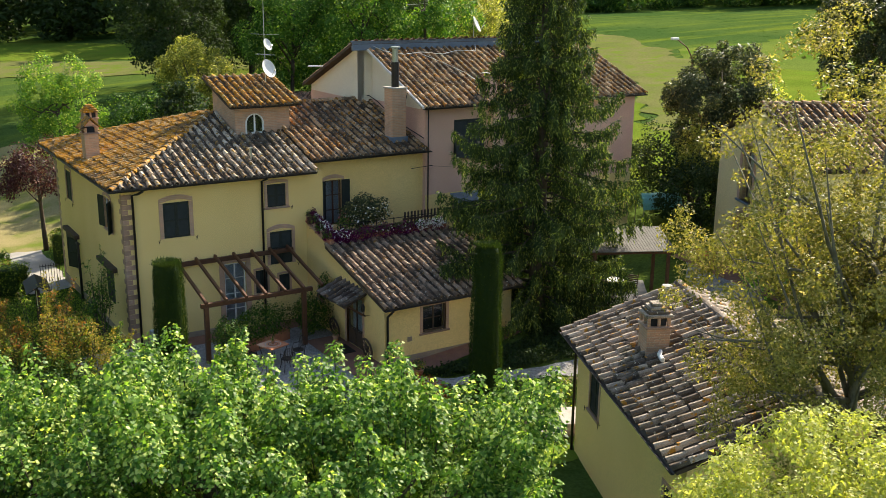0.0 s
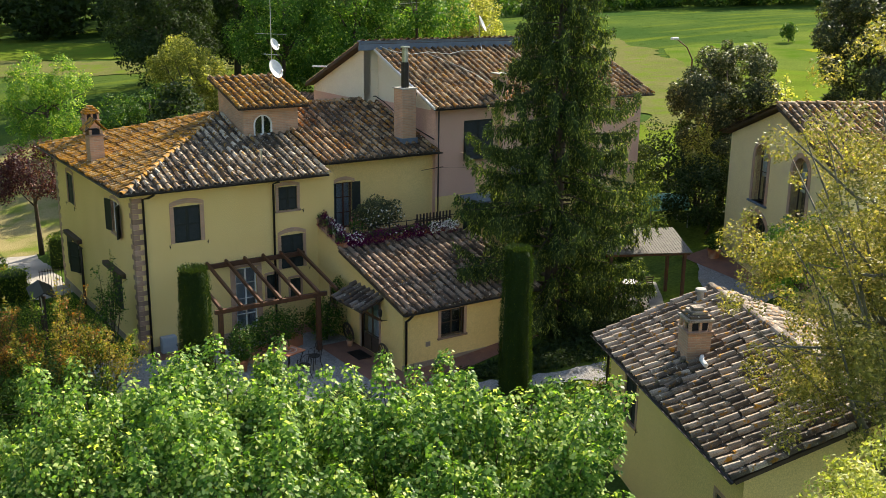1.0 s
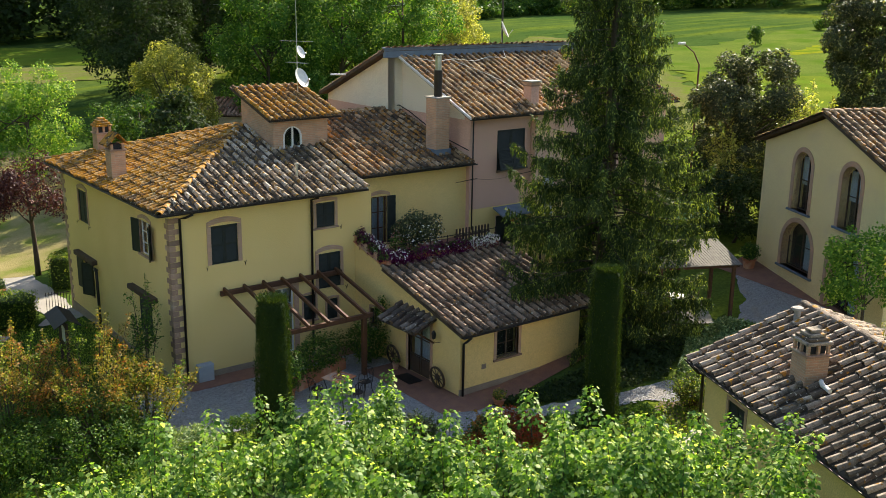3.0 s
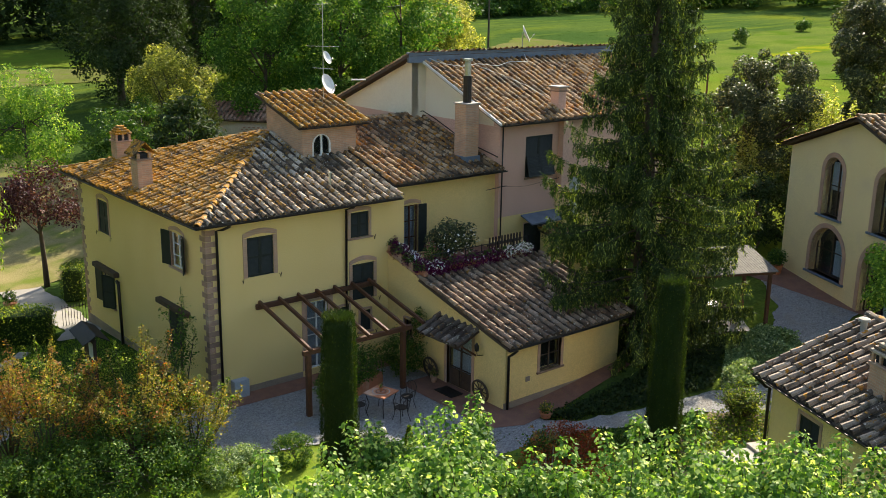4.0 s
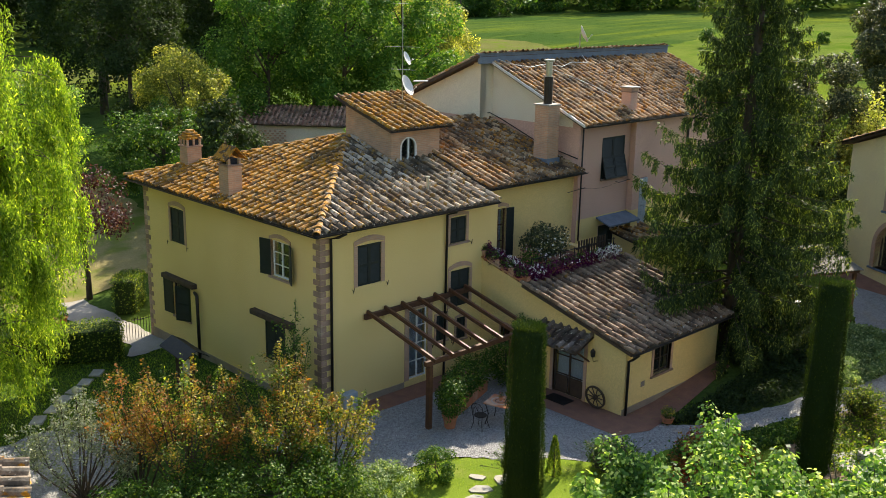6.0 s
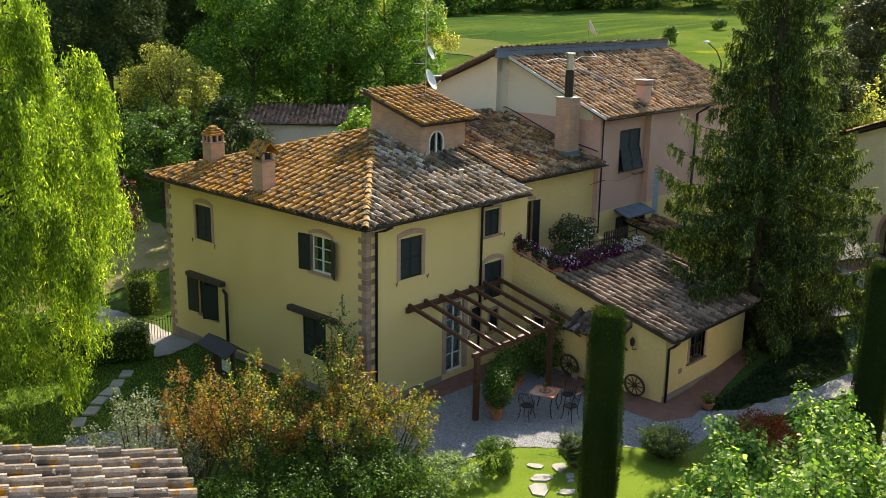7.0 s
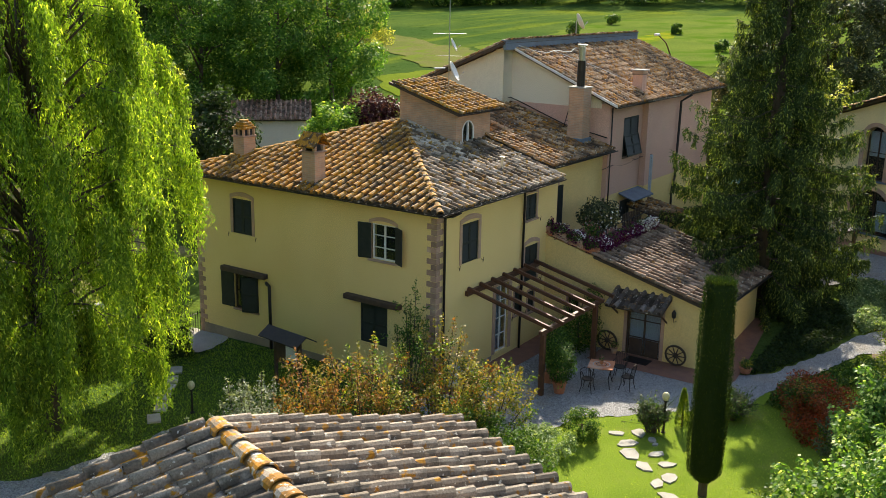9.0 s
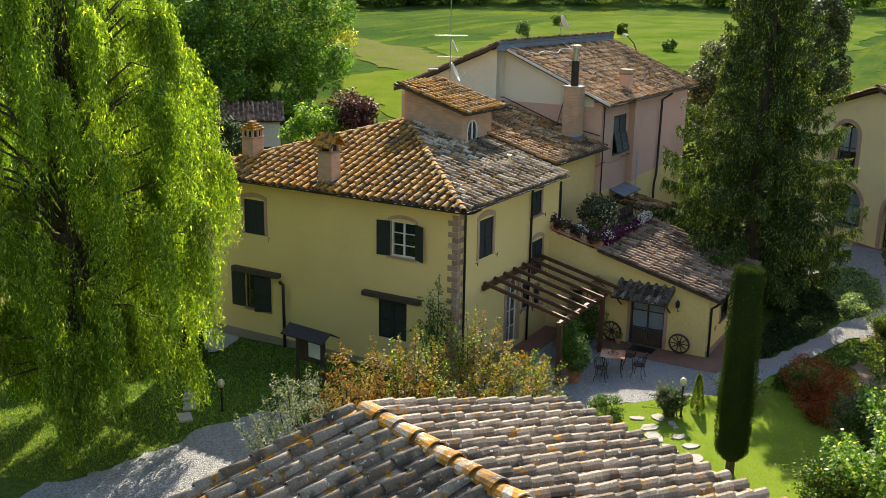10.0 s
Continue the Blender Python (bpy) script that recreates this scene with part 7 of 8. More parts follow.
dsh = thing("satellite_dish", "white satellite dish on the ridge of the pink house", "antenna", Matrix.Translation((18.6, 5.0, 10.8)))
bm = bmesh.new()
tube(bm, [(0, 0, 0), (0, 0, 0.75)], 0.025, 6)
part("mast", bm, STEEL, dsh)
dish(dsh, 0, -0.1, 0.65, 0.36, 45, 25)
lad = thing("roof_ladder", "thin metal ladder leaning on the pink wall", "ladder", Matrix.Translation((12.78, 2.25, 7.1)))
for sx in (-0.17, 0.17):
    bm = bmesh.new()
    tube(bm, [(0, sx, 0.0), (0.2, sx - 0.35, 1.7)], 0.018, 5)
    part("stile", bm, IRON, lad)
for k in range(6):
    bm = bmesh.new()
    q = 0.12 + k * 0.15
    tube(bm, [(0.2 * q, -0.17 - 0.35 * q, 1.7 * q), (0.2 * q, 0.17 - 0.35 * q, 1.7 * q)], 0.012, 5)
    part("rung", bm, IRON, lad)


# ---- yard things ----
def wheel(x, y, z, r, rz):
    """A wooden cart wheel leaning on the wall."""
    t = thing("cart_wheel", "old dark wooden cart wheel leaning on the annex wall", "wheel", pose(x, y, z, 0, -8, rz), "cart wheels")
    bm = bmesh.new()
    n = 24
    for k in range(n):
        a, b = k * math.tau / n, (k + 1) * math.tau / n
        p = lambda q, rr, d: (d, rr * math.cos(q), r + rr * math.sin(q))
        v = [[bm.verts.new(p(q, rr, d)) for rr, d in ((r, -0.03), (r, 0.03), (r - 0.055, 0.03), (r - 0.055, -0.03))] for q in (a, b)]
        for i in range(4):
            bm.faces.new((v[0][i], v[0][(i + 1) % 4], v[1][(i + 1) % 4], v[1][i]))
    bmesh.ops.remove_doubles(bm, verts=bm.verts[:], dist=0.001)
    bmesh.ops.recalc_face_normals(bm, faces=bm.faces[:])
    part("rim", bm, EAVE, t)
    for k in range(10):
        bm = bmesh.new()
        a = k * math.tau / 10
        tube(bm, [(0, 0.05 * math.cos(a), r + 0.05 * math.sin(a)), (0, (r - 0.04) * math.cos(a), r + (r - 0.04) * math.sin(a))], [0.022, 0.016], 6)
        part("spoke", bm, EAVE, t)
    bm = bmesh.new()
    tube(bm, [(-0.06, 0, r), (0.06, 0, r)], 0.075, 12)
    part("hub", bm, EAVE, t)


wheel(AX - 0.16, -5.5, 0.05, 0.40, 0)
wheel(AX - 0.16, -2.85, 0.05, 0.40, 0)

tb = thing("garden_table", "square tiled table with a mosaic ring", "table", pose(3.95, -4.1, 0.0, 0, 0, 18))
bm = bmesh.new()
box(bm, -0.42, 0.42, -0.42, 0.42, 0.71, 0.75, bevel=0.008)
part("tabletop", bm, TERRACOTTA, tb)
for r0, r1, mm in ((0.30, 0.26, STONE), (0.18, 0.15, IRON), (0.08, 0.0, STONE)):
    bm = bmesh.new()
    n = 32
    ring = [[bm.verts.new((rr * math.cos(k * math.tau / n), rr * math.sin(k * math.tau / n), 0.754)) for k in range(n)] for rr in (r0, max(r1, 0.002))]
    for k in range(n):
        bm.faces.new((ring[0][k], ring[0][(k + 1) % n], ring[1][(k + 1) % n], ring[1][k]))
    part("mosaic_ring", bm, mm, tb)
for sx in (-1, 1):
    for sy in (-1, 1):
        bm = bmesh.new()
        tube(bm, [(sx * 0.36, sy * 0.36, 0.71), (sx * 0.28, sy * 0.28, 0.35), (sx * 0.36, sy * 0.36, 0.0)], 0.016, 6)
        part("leg", bm, IRON, tb)


def potted(name, label, x, y, z, r, h, plants, seed=1, flowers=None, tall=0.3, wide=0.25, n=700, leaf=0.06):
    g = np.random.default_rng(seed)
    t = thing(name, label, "potted plant", Matrix.Translation((x, y, z)))
    bm = bmesh.new()
    lathe(bm, [(r * 0.7, 0), (r * 0.95, h * 0.85), (r * 1.05, h * 0.85), (r * 1.05, h), (r * 0.88, h), (r * 0.85, h * 0.9)], sides=18)
    part("pot", bm, TERRACOTTA, t)
    cloud("foliage", plants, g, n, (0, 0, h + tall * 0.8), (wide, wide, tall), leaf, t)
    if flowers:
        cloud("bloom", flowers, g, n // 5, (0, 0, h + tall), (wide, wide, tall), leaf * 0.9, t)


potted("table_plant", "small flowering plant in a pot on the table", 3.95, -4.1, 0.755, 0.07, 0.14, G_MID, 701, PETAL_ROSE, 0.1, 0.09, 150, 0.035)
potted("potted_laurel", "laurel bush in a terracotta pot beside the pergola post", 2.5, -3.3, 0.015, 0.24, 0.42, G_MID, 702, None, 0.75, 0.5, 2600, 0.08)
potted("flower_bowl", "bowl of yellow flowers on the groundcover", 7.9, -7.75, 0.06, 0.22, 0.2, G_MID, 703, PETAL_YELLOW, 0.18, 0.24, 500, 0.05)
potted("doorstep_pot", "small pot with green plant beside the annex door", 6.9, -3.2, 0.05, 0.13, 0.22, G_MID, 704, PETAL_ROSE, 0.15, 0.15, 300, 0.04)
potted("potted_lemon", "small lemon tree in a wide terracotta pot behind the hedge", -2.0, 15.0, -0.3, 0.28, 0.3, G_MID, 705, None, 0.32, 0.3, 420, 0.09)
pl = thing("planter_trough", "long terracotta planter with dense dark evergreens", "planter", pose(4.2, -2.3, 0.015, 0, 0, 20))
bm = bmesh.new()
box(bm, -1.3, 1.3, -0.25, 0.25, 0, 0.4, bevel=0.02)
part("trough", bm, TERRACOTTA, pl)
cloud("foliage", G_MID, g, 5200, (0, 0, 0.95), (1.5, 0.55, 0.75), 0.08, pl)
pl = thing("jasmine_plant", "dark climbing evergreen against the annex wall", "shrub", pose(6.4, -1.9, 0.015))
bm = bmesh.new()
tube(bm, [(0.2, 0, 0), (0.3, 0.1, 1.0), (0.5, 0.0, 2.0)], [0.04, 0.03, 0.01], 6)
part("stem", bm, BARK, pl)
cloud("foliage", G_MID, g, 4200, (0.1, 0, 0.85), (0.75, 0.9, 0.85), 0.08, pl)
cloud("foliage", G_MID, g, 900, (0.55, -0.35, 2.0), (0.25, 0.35, 0.55), 0.07, pl)

# iron chairs
ch = thing("iron_chair", "black wrought-iron garden chair", "chair", Matrix.Translation((4.1, -5.0, 0.015)), "chairs round the tiled table")
bm = bmesh.new()
lathe(bm, [(0.02, 0.44), (0.2, 0.44), (0.21, 0.455), (0.2, 0.47), (0.02, 0.465)], sides=18)
part("seat", bm, IRON, ch)
for sx in (-1, 1):
    for sy in (-1, 1):
        bm = bmesh.new()
        tube(bm, [(sx * 0.16, sy * 0.16, 0.45), (sx * 0.15, sy * 0.15, 0.25), (sx * 0.21, sy * 0.21, 0)], 0.012, 6)
        part("leg", bm, IRON, ch)
bm = bmesh.new()
tube(bm, [(-0.19, -0.15, 0.45), (-0.21, -0.22, 0.8), (-0.1, -0.25, 0.92), (0.1, -0.25, 0.92), (0.21, -0.22, 0.8), (0.19, -0.15, 0.45)], 0.012, 6)
for k in range(-2, 3):
    tube(bm, [(k * 0.07, -0.17, 0.46), (k * 0.075, -0.24, 0.9)], 0.006, 4)
part("backrest", bm, IRON, ch)
for sx in (-1, 1):
    bm = bmesh.new()
    tube(bm, [(sx * 0.2, -0.2, 0.66), (sx * 0.23, 0.05, 0.66), (sx * 0.18, 0.14, 0.46)], 0.011, 5)
    part("armrest", bm, IRON, ch)
copy_thing(ch, pose(3.15, -4.0, 0.015, 0, 0, -80))
copy_thing(ch, pose(4.8, -4.4, 0.015, 0, 0, 100))

GLOBE = material("frosted_globe", (0.72, 0.66, 0.40), (0.66, 0.60, 0.36), 0.3, 4, 40, 0.0)


def garden_lamp(x, y, h):
    t = thing("garden_lamp", "low garden lamp with a yellowish glass globe on a dark post", "lamp", Matrix.Translation((x, y, 0)), "garden lamps")
    bm = bmesh.new()
    lathe(bm, [(0.07, 0), (0.07, 0.03), (0.035, 0.05), (0.03, h - 0.22), (0.05, h - 0.2), (0.05, h - 0.15)], sides=10)
    part("post", bm, IRON, t)
    bm = bmesh.new()
    lathe(bm, [(0.05, h - 0.15), (0.09, h - 0.11), (0.115, h - 0.04), (0.105, h + 0.04), (0.06, h + 0.10), (0.02, h + 0.115)], sides=16)
    part("globe", bm, GLOBE, t, smooth=True)


garden_lamp(1.68, -7.3, 1.2)
garden_lamp(-5.8, 5.1, 0.95)

# flagstones over the lawn
g = np.random.default_rng(41)
path = thing("stepping_stones", "path of irregular pale flagstones set in the lawn", "path", Matrix.Translation((0, 0, 0)))
for x, y, r in ((0.75, -6.2, 0.28), (1.15, -6.75, 0.3), (0.3, -6.75, 0.42), (0.95, -7.25, 0.22), (0.7, -7.45, 0.14), (-0.25, -7.1, 0.44), (0.15, -7.75, 0.3), (-0.75, -7.75, 0.42), (-0.3, -8.2, 0.3), (-1.0, -8.6, 0.34), (-1.5, -8.45, 0.3), (-2.0, -9.0, 0.36)):
    bm = bmesh.new()
    k = int(g.integers(5, 8))
    ang = np.sort((np.arange(k) + g.uniform(-0.3, 0.3, k)) * math.tau / k + g.uniform(0, 6))
    wd, tw = g.uniform(0.55, 0.8), g.uniform(0, 3.1)
    raw = [(math.cos(q) * r * g.uniform(0.7, 1.1), math.sin(q) * r * g.uniform(0.7, 1.1) * wd) for q in ang]
    pts = [(x + a * math.cos(tw) - b * math.sin(tw), y + a * math.sin(tw) + b * math.cos(tw), -0.03) for a, b in raw]
    prism(bm, pts, (0, 0, 0.075))
    part("flagstone", bm, STONE, path)
for x, y in ((-3.6, 8.4), (-4.3, 7.8), (-4.9, 7.3), (-5.5, 6.8), (-6.1, 6.2), (-6.8, 5.7)):
    bm = bmesh.new()
    box(bm, -0.3, 0.3, -0.2, 0.2, -0.03, 0.045, pose(x, y, float(height(x, y)), 0, 0, 40 + g.normal() * 6), bevel=0.01)
    part("flagstone", bm, STONE, path)

# notice board
nb = thing("notice_board", "dark wooden notice board with a little sloping roof", "notice board", pose(-2.45, 4.2, 0, 0, 0, -96))
for sx in (-0.6, 0.6):
    bm = bmesh.new()
    box(bm, sx - 0.05, sx + 0.05, -0.05, 0.05, 0, 1.72, bevel=0.006)
    part("post", bm, EAVE, nb)
bm = bmesh.new()
box(bm, -0.55, 0.55, -0.03, 0.03, 0.75, 1.62)
part("board", bm, EAVE, nb)
bm = bmesh.new()
box(bm, -0.05, 0.48, -0.045, -0.032, 0.95, 1.52)
part("paper", bm, WHITE, nb, "pale sheet of paper")
for sg in (-1, 1):
    bm = bmesh.new()
    prism(bm, [(-0.95, 0, 1.93), (0.95, 0, 1.93), (0.95, sg * 0.45, 1.66), (-0.95, sg * 0.45, 1.66)], (0, 0, 0.03))
    part("roof_panel", bm, IRON, nb)
# meter box, lantern, door mat, vent, gate
mb_ = thing("meter_box", "grey-blue utility box against the house wall", "box", Matrix.Translation((0.95, -0.17, 0.015)))
bm = bmesh.new()
box(bm, -0.28, 0.28, -0.14, 0.14, 0, 0.62, bevel=0.015)
part("body", bm, BLUEGREY, mb_)
bm = bmesh.new()
box(bm, -0.25, 0.25, -0.152, -0.141, 0.05, 0.57)
part("door", bm, BLUEGREY, mb_)
ln = thing("wall_lantern", "small iron lantern on a bracket beside the annex door", "lamp", Matrix.Translation((AX, -5.35, 1.62)))
bm = bmesh.new()
tube(bm, [(0, 0, 0), (-0.25, 0, 0.05), (-0.28, 0, 0.2)], 0.012, 5)
part("bracket", bm, IRON, ln)
bm = bmesh.new()
lathe(bm, [(0.03, 0.2), (0.07, 0.22), (0.085, 0.4), (0.02, 0.5)], (-0.28, 0, 0), 6)
part("lantern", bm, IRON, ln)
mt = thing("door_mat", "dark door mat before the annex door", "mat", Matrix.Translation((6.75, -4.2, 0.035)))
bm = bmesh.new()
box(bm, -0.28, 0.28, -0.45, 0.45, 0, 0.02)
part("mat", bm, IRON, mt)
bm = bmesh.new()
box(bm, 8.2, 8.4, AY - 0.012, AY + 0.01, 0.78, 0.96)
part("air_vent", bm, PLINTH, annex)
gt = thing("side_gate", "dark iron gate at the corner of the house", "gate", Matrix.Translation((-0.05, 11.0, -0.45)))
for k in range(9):
    bm = bmesh.new()
    tube(bm, [(-0.1 - k * 0.12, 0, 0.05), (-0.1 - k * 0.12, 0, 1.15)], 0.012, 5)
    part("bar", bm, IRON, gt)
for z in (0.1, 1.05):
    bm = bmesh.new()
    tube(bm, [(-0.05, 0, z), (-1.1, 0, z)], 0.016, 5)
    part("rail", bm, IRON, gt)
# wall outlet pipe of the west front
pipe(house, [(-0.05, 7.45, 2.35), (-0.14, 7.4, 2.45), (-0.14, 7.25, 2.35), (-0.12, 7.25, -0.2)], 0.06, "drain_pipe")

# steps and brick pier beside the guest house
st = thing("garden_steps", "stone steps with a brick pier beside the guest house", "steps", pose(9.6, -13.9, 0, 0, 0, -23.6))
for k, (a, b, c, d, e) in enumerate(((-0.95, 0.75, -0.5, 1.3, 0.14), (-0.25, 0.75, -0.5, 0.75, 0.42), (0.75, 1.7, -0.4, 0.9, 0.5))):
    bm = bmesh.new()
    box(bm, a, b, c, d, 0, e, bevel=0.015)
    part("step", bm, STONE, st)
bm = bmesh.new()
box(bm, 0.05, 0.5, -1.35, -0.9, 0, 1.1, bevel=0.01)
part("pier", bm, BRICK, st)
bm = bmesh.new()
box(bm, 0.0, 0.55, -1.4, -0.85, 1.1, 1.17, bevel=0.01)
part("coping", bm, TERRACOTTA, st)
bm = bmesh.new()
tube(bm, [(-1.75, -3.6, 4.22), (-1.9, -3.72, 4.36), (-2.02, -3.95, 4.37), (-2.06, -4.3, 4.36)], 0.06, 10)
vp = part("elbow_vent", bm, WHITE, gh, "white plastic vent pipe")
bm = bmesh.new()
lathe(bm, [(0.09, 4.7), (0.09, 5.05), (0.16, 5.06), (0.15, 5.12), (0.03, 5.14)], (-0.55, -0.55, 0), 14)
part("round_vent", bm, STONE, gh)
pipe(gh, [(-GW - 0.07, -0.1, GZ - 0.05), (-GW + 0.2, -0.3, GZ - 0.35), (-GW + 0.33, -0.3, GZ - 0.4), (-GW + 0.33, -0.3, 0)])

# arbour with chairs
ar = thing("arbour", "open timber arbour with a sloping slatted roof", "arbour", pose(19.1, -8.8, 1.0, 0, 0, -26))
for k in range(30):
    bm = bmesh.new()
    box(bm, -3.4 + k * 0.115, -3.4 + k * 0.115 + 0.1, 0, 2.3, -0.015, 0.015, Matrix.Translation((0, 0, 2.28)) @ Matrix.Rotation(0.2, 4, "X"))
    part("roof_slat", bm, material("silvered_board", (0.17, 0.155, 0.135), (0.12, 0.11, 0.095), 0.85, 6, 60, 0.3, 0.005) if k == 0 else bpy.data.materials["silvered_board"], ar)
for x, y, z in ((-0.2, 0.2, 2.28), (-3.2, 0.2, 2.28), (-0.2, 2.0, 2.62), (-3.2, 2.0, 2.62)):
    bm = bmesh.new()
    box(bm, x - 0.06, x + 0.06, y - 0.06, y + 0.06, -0.5, z)
    part("post", bm, WOOD, ar)
for y, z in ((0.2, 2.2), (2.0, 2.56)):
    bm = bmesh.new()
    box(bm, -3.4, 0.0, y - 0.05, y + 0.05, z - 0.06, z + 0.08)
    part("beam", bm, WOOD, ar)
pv = patch("arbour_paving", [(16.0, -6.4), (18.4, -8.4), (20.2, -6.0), (17.8, -4.2)], CONCRETE, "pale paving under the arbour", "paving", lift=0.02, cell=0.25, rough=0.05, seed=15)
fc = thing("folding_chair", "dark slatted folding garden chair", "chair", pose(18.3, -7.2, 1.0, 0, 0, 120), "chairs under the arbour")
for k in range(6):
    bm = bmesh.new()
    box(bm, -0.22, 0.22, -0.2 + k * 0.07, -0.15 + k * 0.07, 0.43, 0.45)
    part("seat_slat", bm, EAVE, fc)
for k in range(6):
    bm = bmesh.new()
    box(bm, -0.22, 0.22, -0.26 - k * 0.02, -0.24 - k * 0.02, 0.5 + k * 0.075, 0.55 + k * 0.075)
    part("back_slat", bm, EAVE, fc)
for sx in (-0.23, 0.23):
    for p in ([(sx, 0.22, 0.0), (sx, -0.2, 0.46), (sx, -0.37, 1.0)], [(sx, -0.25, 0.0), (sx, 0.2, 0.45)]):
        bm = bmesh.new()
        tube(bm, p, 0.018, 5)
        part("leg", bm, EAVE, fc)
copy_thing(fc, pose(17.4, -6.6, 1.0, 0, 0, -60))
gtb = thing("garden_table", "small pale round table under the arbour", "table", pose(17.9, -6.7, 1.0))
bm = bmesh.new()
lathe(bm, [(0.02, 0.7), (0.4, 0.7), (0.4, 0.74), (0.02, 0.745)], sides=24)
part("tabletop", bm, WHITE, gtb)
bm = bmesh.new()
lathe(bm, [(0.25, 0), (0.04, 0.05), (0.03, 0.7)], sides=12)
part("pedestal", bm, IRON, gtb)
potted("barn_pot", "terracotta pot with a green plant at the barn corner", 24.2, -5.6, 1.5, 0.3, 0.5, G_MID, 710, None, 0.4, 0.4, 1200, 0.1)
patch("barn_apron", [(22.4, -12.5), (23.2, -4.6), (25.4, -4.6), (23.0, -13.0)], PAVING, "reddish brick paving along the barn", "paving", lift=0.03, cell=0.2, rough=0.02, seed=16)

# greenhouse tunnel with turquoise sheeting behind the barn
SHEET = material("turquoise_sheet", (0.16, 0.42, 0.34), (0.20, 0.50, 0.42), 0.4, 2, 20, 0.1)
tn = thing("covered_frame", "low frame covered with turquoise sheeting", "garden cover", pose(26.0, -0.8, float(height(26, -0.8)), 0, 0, -26))
bm = bmesh.new()
for a, b in zip(np.linspace(0, math.pi, 9), np.linspace(0, math.pi, 9)[1:]):
    prism(bm, [(-1.0, 0.7 * math.cos(a), 0.9 + 0.7 * math.sin(a)), (1.0, 0.7 * math.cos(a), 0.9 + 0.7 * math.sin(a)), (1.0, 0.7 * math.cos(b), 0.9 + 0.7 * math.sin(b)), (-1.0, 0.7 * math.cos(b), 0.9 + 0.7 * math.sin(b))], (0, 0, 0.02))
part("sheet", bm, SHEET, tn)
for x in (-0.95, 0.95):
    for y in (-0.68, 0.68):
        bm = bmesh.new()
        tube(bm, [(x, y, 0), (x, y, 0.95)], 0.025, 5)
        part("leg", bm, STEEL, tn)

# street lamp, line pole and wires
sl = thing("street_lamp", "curved steel street lamp beside the field", "lamp", Matrix.Translation((36.0, 7.2, float(height(36, 7.2)))))
bm = bmesh.new()
tube(bm, [(0, 0, 0), (0, 0, 6.2), (-0.3, 0.2, 6.9), (-0.9, 0.5, 7.4)], [0.07, 0.05, 0.04, 0.035], 8)
part("post", bm, WOOD, sl)
bm = bmesh.new()
box(bm, -1.35, -0.8, 0.4, 0.62, 7.35, 7.5, bevel=0.04)
part("head", bm, WHITE, sl)
lp = thing("line_pole", "thin dark pole carrying overhead wires", "pole", Matrix.Translation((69, 63, float(height(69, 63)))))
bm = bmesh.new()
tube(bm, [(0, 0, -1), (0, 0, 7)], [0.14, 0.1], 8)
part("post", bm, BARK, lp)
wr = thing("overhead_wire", "pale overhead wire slung between poles", "cable", Matrix.Translation((69, 63, float(height(69, 63)) + 6.9)))
for k, e in enumerate(((-40, -3, -1.6), (60, 10, 3))):
    bm = bmesh.new()
    tube(bm, [(e[0] * q, e[1] * q, e[2] * q - 1.2 * math.sin(math.pi * q)) for q in np.linspace(0, 1, 9)], 0.025, 4)
    part("wire", bm, STEEL, wr)

# shed behind the farmhouse
sh = thing("shed", "long low shed with a reddish tile roof and pierced brick wall", "shed", pose(25.0, 28.2, 1.5, 0, 0, 132))
bm = bmesh.new()
wall_mesh(bm, side((0, -0.1), (1, 0, 0), (0, 1, 0)), 13.0, -1.5, 2.7, 0.25)
part("wall", bm, CREAM, sh)
bm = bmesh.new()
wall_mesh(bm, side((13.0, -4.4), (-1, 0, 0), (0, -1, 0)), 13.0, -1.5, 2.7, 0.25)
part("wall", bm, CREAM, sh)
for x in (0.0, 12.75):
    bm = bmesh.new()
    box(bm, x, x + 0.25, -4.4, -0.36, -1.5, 2.7)
    part("wall", bm, CREAM, sh)
tile_roof(sh, (-0.3, 0.35, 2.72), (1, 0, 0), (0, -1, 0.36), [(0, 0), (13.6, 0), (13.6, 2.75), (0, 2.75)], TILE_RED, EAVE, pan=TILE_ANNEX, seed=801)
tile_roof(sh, (13.3, -4.85, 2.72), (-1, 0, 0), (0, 1, 0.36), [(0, 0), (13.6, 0), (13.6, 2.75), (0, 2.75)], TILE_RED, EAVE, pan=TILE_ANNEX, near=(25, 28), most=40, seed=802)
# pierced brick panel
for i in range(16):
    for j in range(9):
        if (i + j) % 2 == 0:
            bm = bmesh.new() if (i, j) == (0, 0) else None
            mm = Matrix.Translation((5.2 + i * 0.17, 0.15, 1.0 + j * 0.15))
            if bm is not None:
                box(bm, 0, 0.17, -0.03, 0.03, 0, 0.09)
                first_brick = part("brick", bm, BRICK, sh, at=mm)
            else:
                piece("brick", first_brick.data, sh, mm)
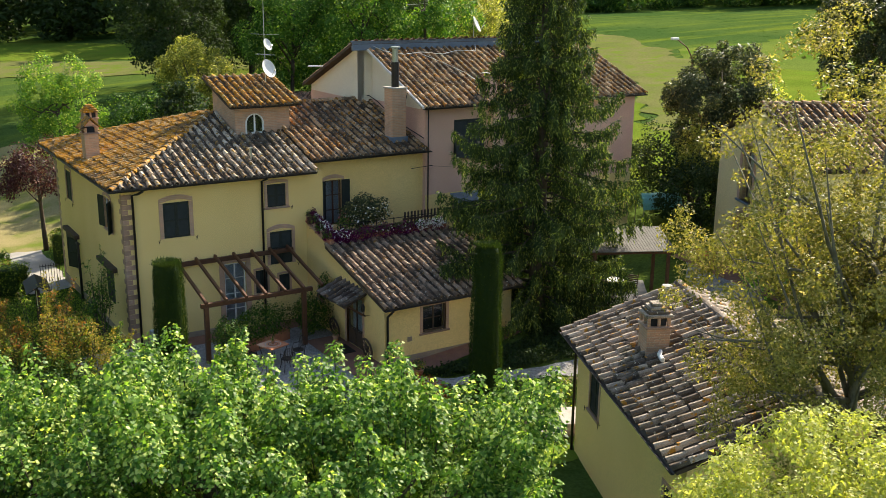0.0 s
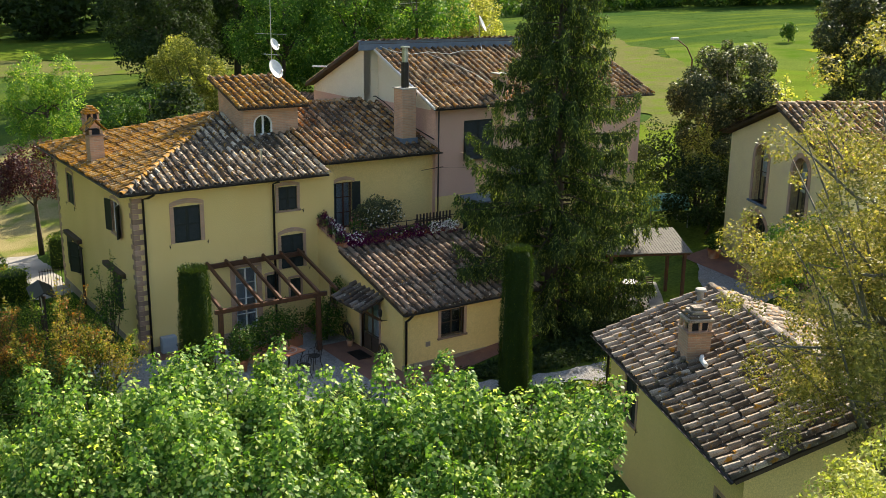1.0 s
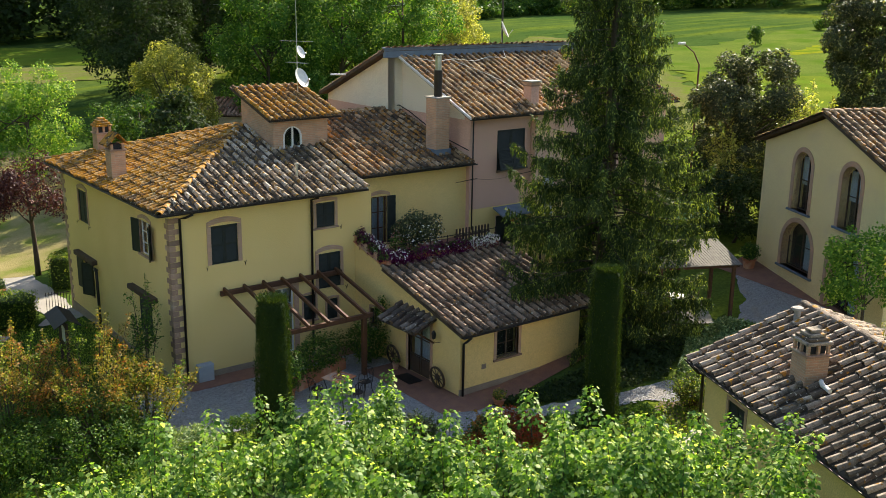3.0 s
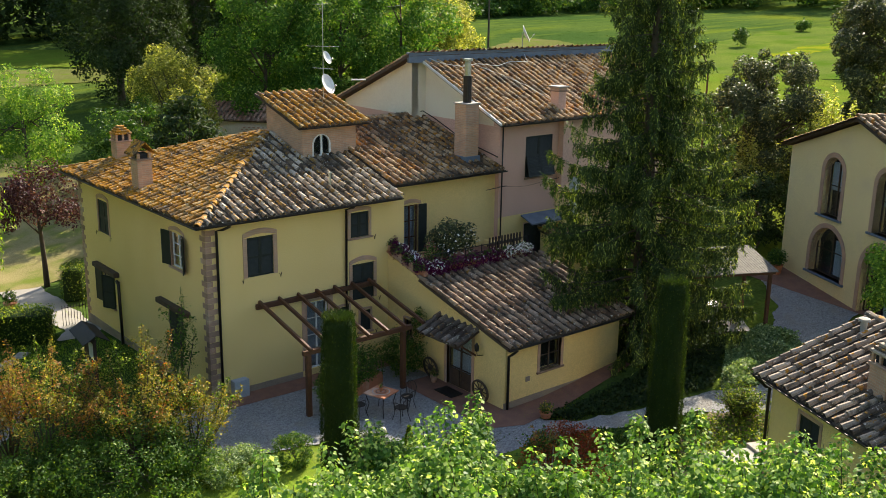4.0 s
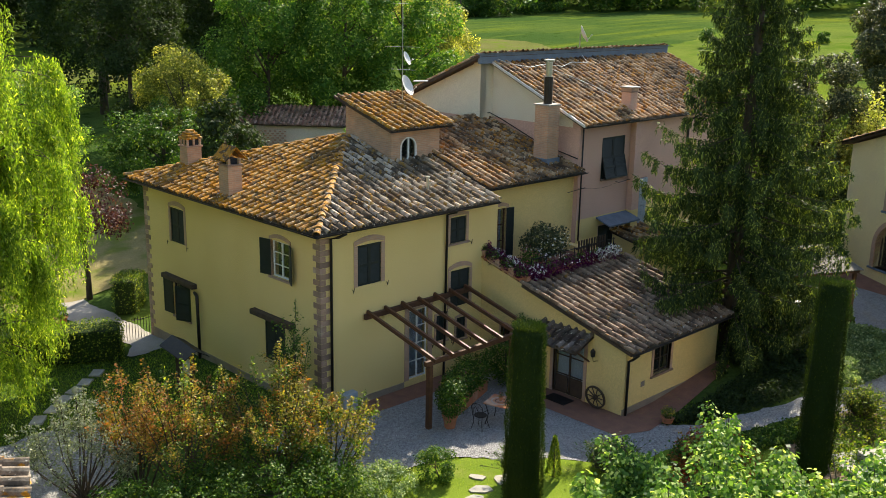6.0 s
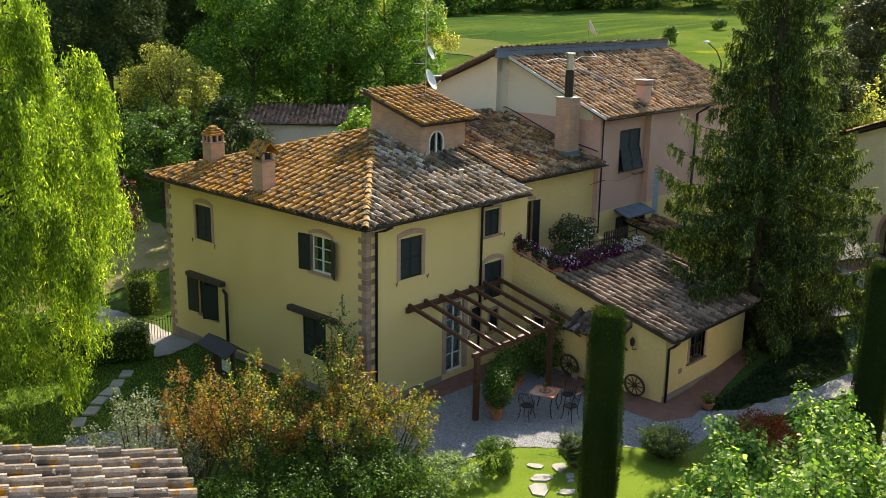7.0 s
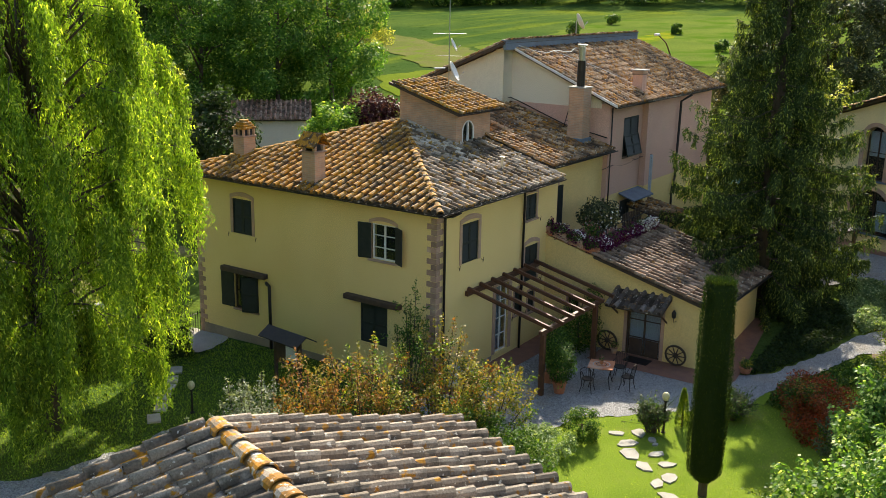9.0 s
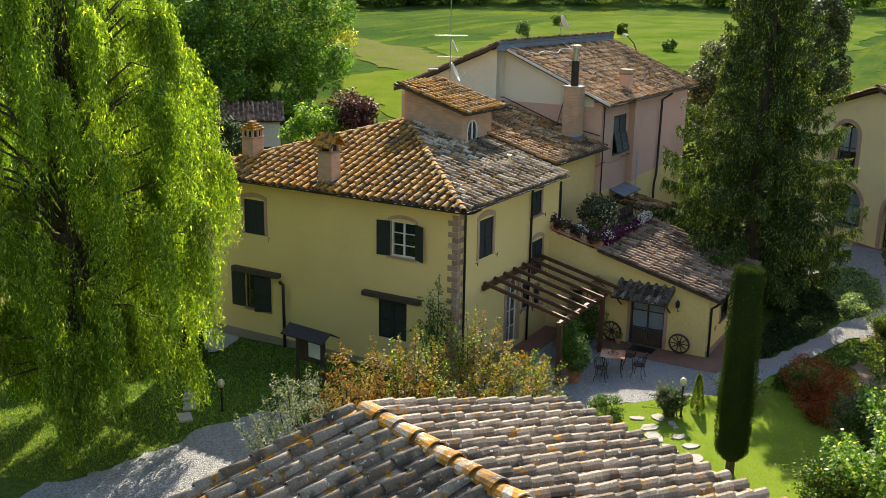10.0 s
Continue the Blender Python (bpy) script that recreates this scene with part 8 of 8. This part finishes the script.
# fence and stakes of the vegetable garden
fn = thing("garden_fence", "low wooden rail fence beside the drive", "fence", Matrix.Translation((0, 0, 0)))
for k in range(6):
    x, y = -2.5 - k * 2.4, 17.5 + k * 0.3
    bm = bmesh.new()
    tube(bm, [(x, y, float(height(x, y)) - 0.1), (x, y, float(height(x, y)) + 0.7)], 0.05, 6)
    part("post", bm, WOOD, fn)
    if k < 5:
        bm = bmesh.new()
        x2, y2 = x - 2.4, y + 0.3
        tube(bm, [(x, y, float(height(x, y)) + 0.55), (x2, y2, float(height(x2, y2)) + 0.55)], 0.04, 6)
        part("rail", bm, WOOD, fn)
DRY = material("dry_grass", (0.30, 0.25, 0.12), (0.20, 0.19, 0.07), 0.95, 0.5, 12, 0.8, 0.04, stain=(0.12, 0.15, 0.03), stain_at=(0.5, 0.66), stain_scale=0.5, spec=0.0)
patch("dry_meadow", [(-3.0, 17.6), (6.2, 18.4), (9, 30), (8, 46), (-2.5, 47), (-3.4, 30)], DRY, "dry yellowed grass behind the drive", "grass", lift=0.02, cell=0.4, rough=0.6, seed=25, wave=0.4)
patch("vegetable_plot", [(-12, 20), (-3.5, 19), (-2.5, 34), (-4, 48), (-14, 48)], SOIL, "bare brown vegetable plot", "soil", cell=0.6, rough=0.6, seed=17)
HAY = material("mown_hay", (0.16, 0.155, 0.06), (0.12, 0.14, 0.04), 0.95, 0.2, 6, 0.7, 0.08, stain=(0.10, 0.14, 0.02), stain_at=(0.5, 0.66), stain_scale=0.5, spec=0.0)
FRESH = material("fresh_meadow", (0.105, 0.155, 0.020), (0.145, 0.185, 0.026), 0.95, 0.3, 7, 0.8, 0.08, stain=(0.10, 0.16, 0.018), stain_at=(0.5, 0.7), stain_scale=0.4, spec=0.0)
patch("mown_strip", [(-40, 131), (12, 103), (23, 91), (40, 74), (34, 68), (17, 78), (10, 86), (-40, 106)], HAY, "pale mown strip across the flat field", "field", lift=0.05, cell=1.0, rough=1.5, seed=19, wave=0.1)
patch("green_crop", [(-40, 158), (17, 127), (28, 112), (50, 92), (40, 74.5), (23, 91.5), (12, 103.5), (-40, 131.5)], FRESH, "bright green crop on the flat field", "field", lift=0.04, cell=1.0, rough=1.0, seed=21, wave=0.1)
patch("mown_track", [(80, 70), (72, 66), (68, 56), (60, 42), (50, 27), (42, 15), (47, 13), (56, 23), (67, 36), (76, 50), (82, 64)], HAY, "pale mown track across the hill meadow", "field", lift=0.05, cell=0.5, rough=2.5, seed=20, wave=0.12)
patch("sunlit_meadow", [(41.5, 15), (59, 41), (50, 42), (34, 24), (26, 9), (34, 2), (46, 4), (60, 8), (74, 22), (68, 35), (57, 22.5), (47.5, 12.5)], FRESH, "yellow-green fresh grass below the mown track", "field", lift=0.04, cell=0.6, rough=2.5, seed=22, wave=0.12)
patch("pale_meadow", [(75, 22), (68, 35.5), (76, 46), (90, 47), (112, 52), (140, 44), (140, 5), (100, 4), (80, 12)], material("pale_meadow_grass", (0.10, 0.145, 0.03), (0.135, 0.175, 0.034), 0.95, 0.15, 7, 0.8, 0.08, stain=(0.06, 0.115, 0.012), stain_at=(0.48, 0.68), stain_scale=0.22, spec=0.0), "paler sunlit grass on the open hillside", "field", lift=0.03, cell=0.8, rough=4.0, seed=24, wave=0.07)
patch("flower_drift", [(88, 38), (94, 36.5), (106, 37), (106, 33), (94, 32.5), (88, 34)], material("flowering_meadow", (0.24, 0.25, 0.02), (0.16, 0.20, 0.02), 0.95, 0.3, 5, 0.7, 0.08, stain=(0.09, 0.14, 0.015), stain_at=(0.48, 0.62), stain_scale=0.3, spec=0.0), "drift of yellow flowers in the hill meadow", "field", lift=0.05, cell=0.6, rough=2.5, seed=23, wave=0.15)
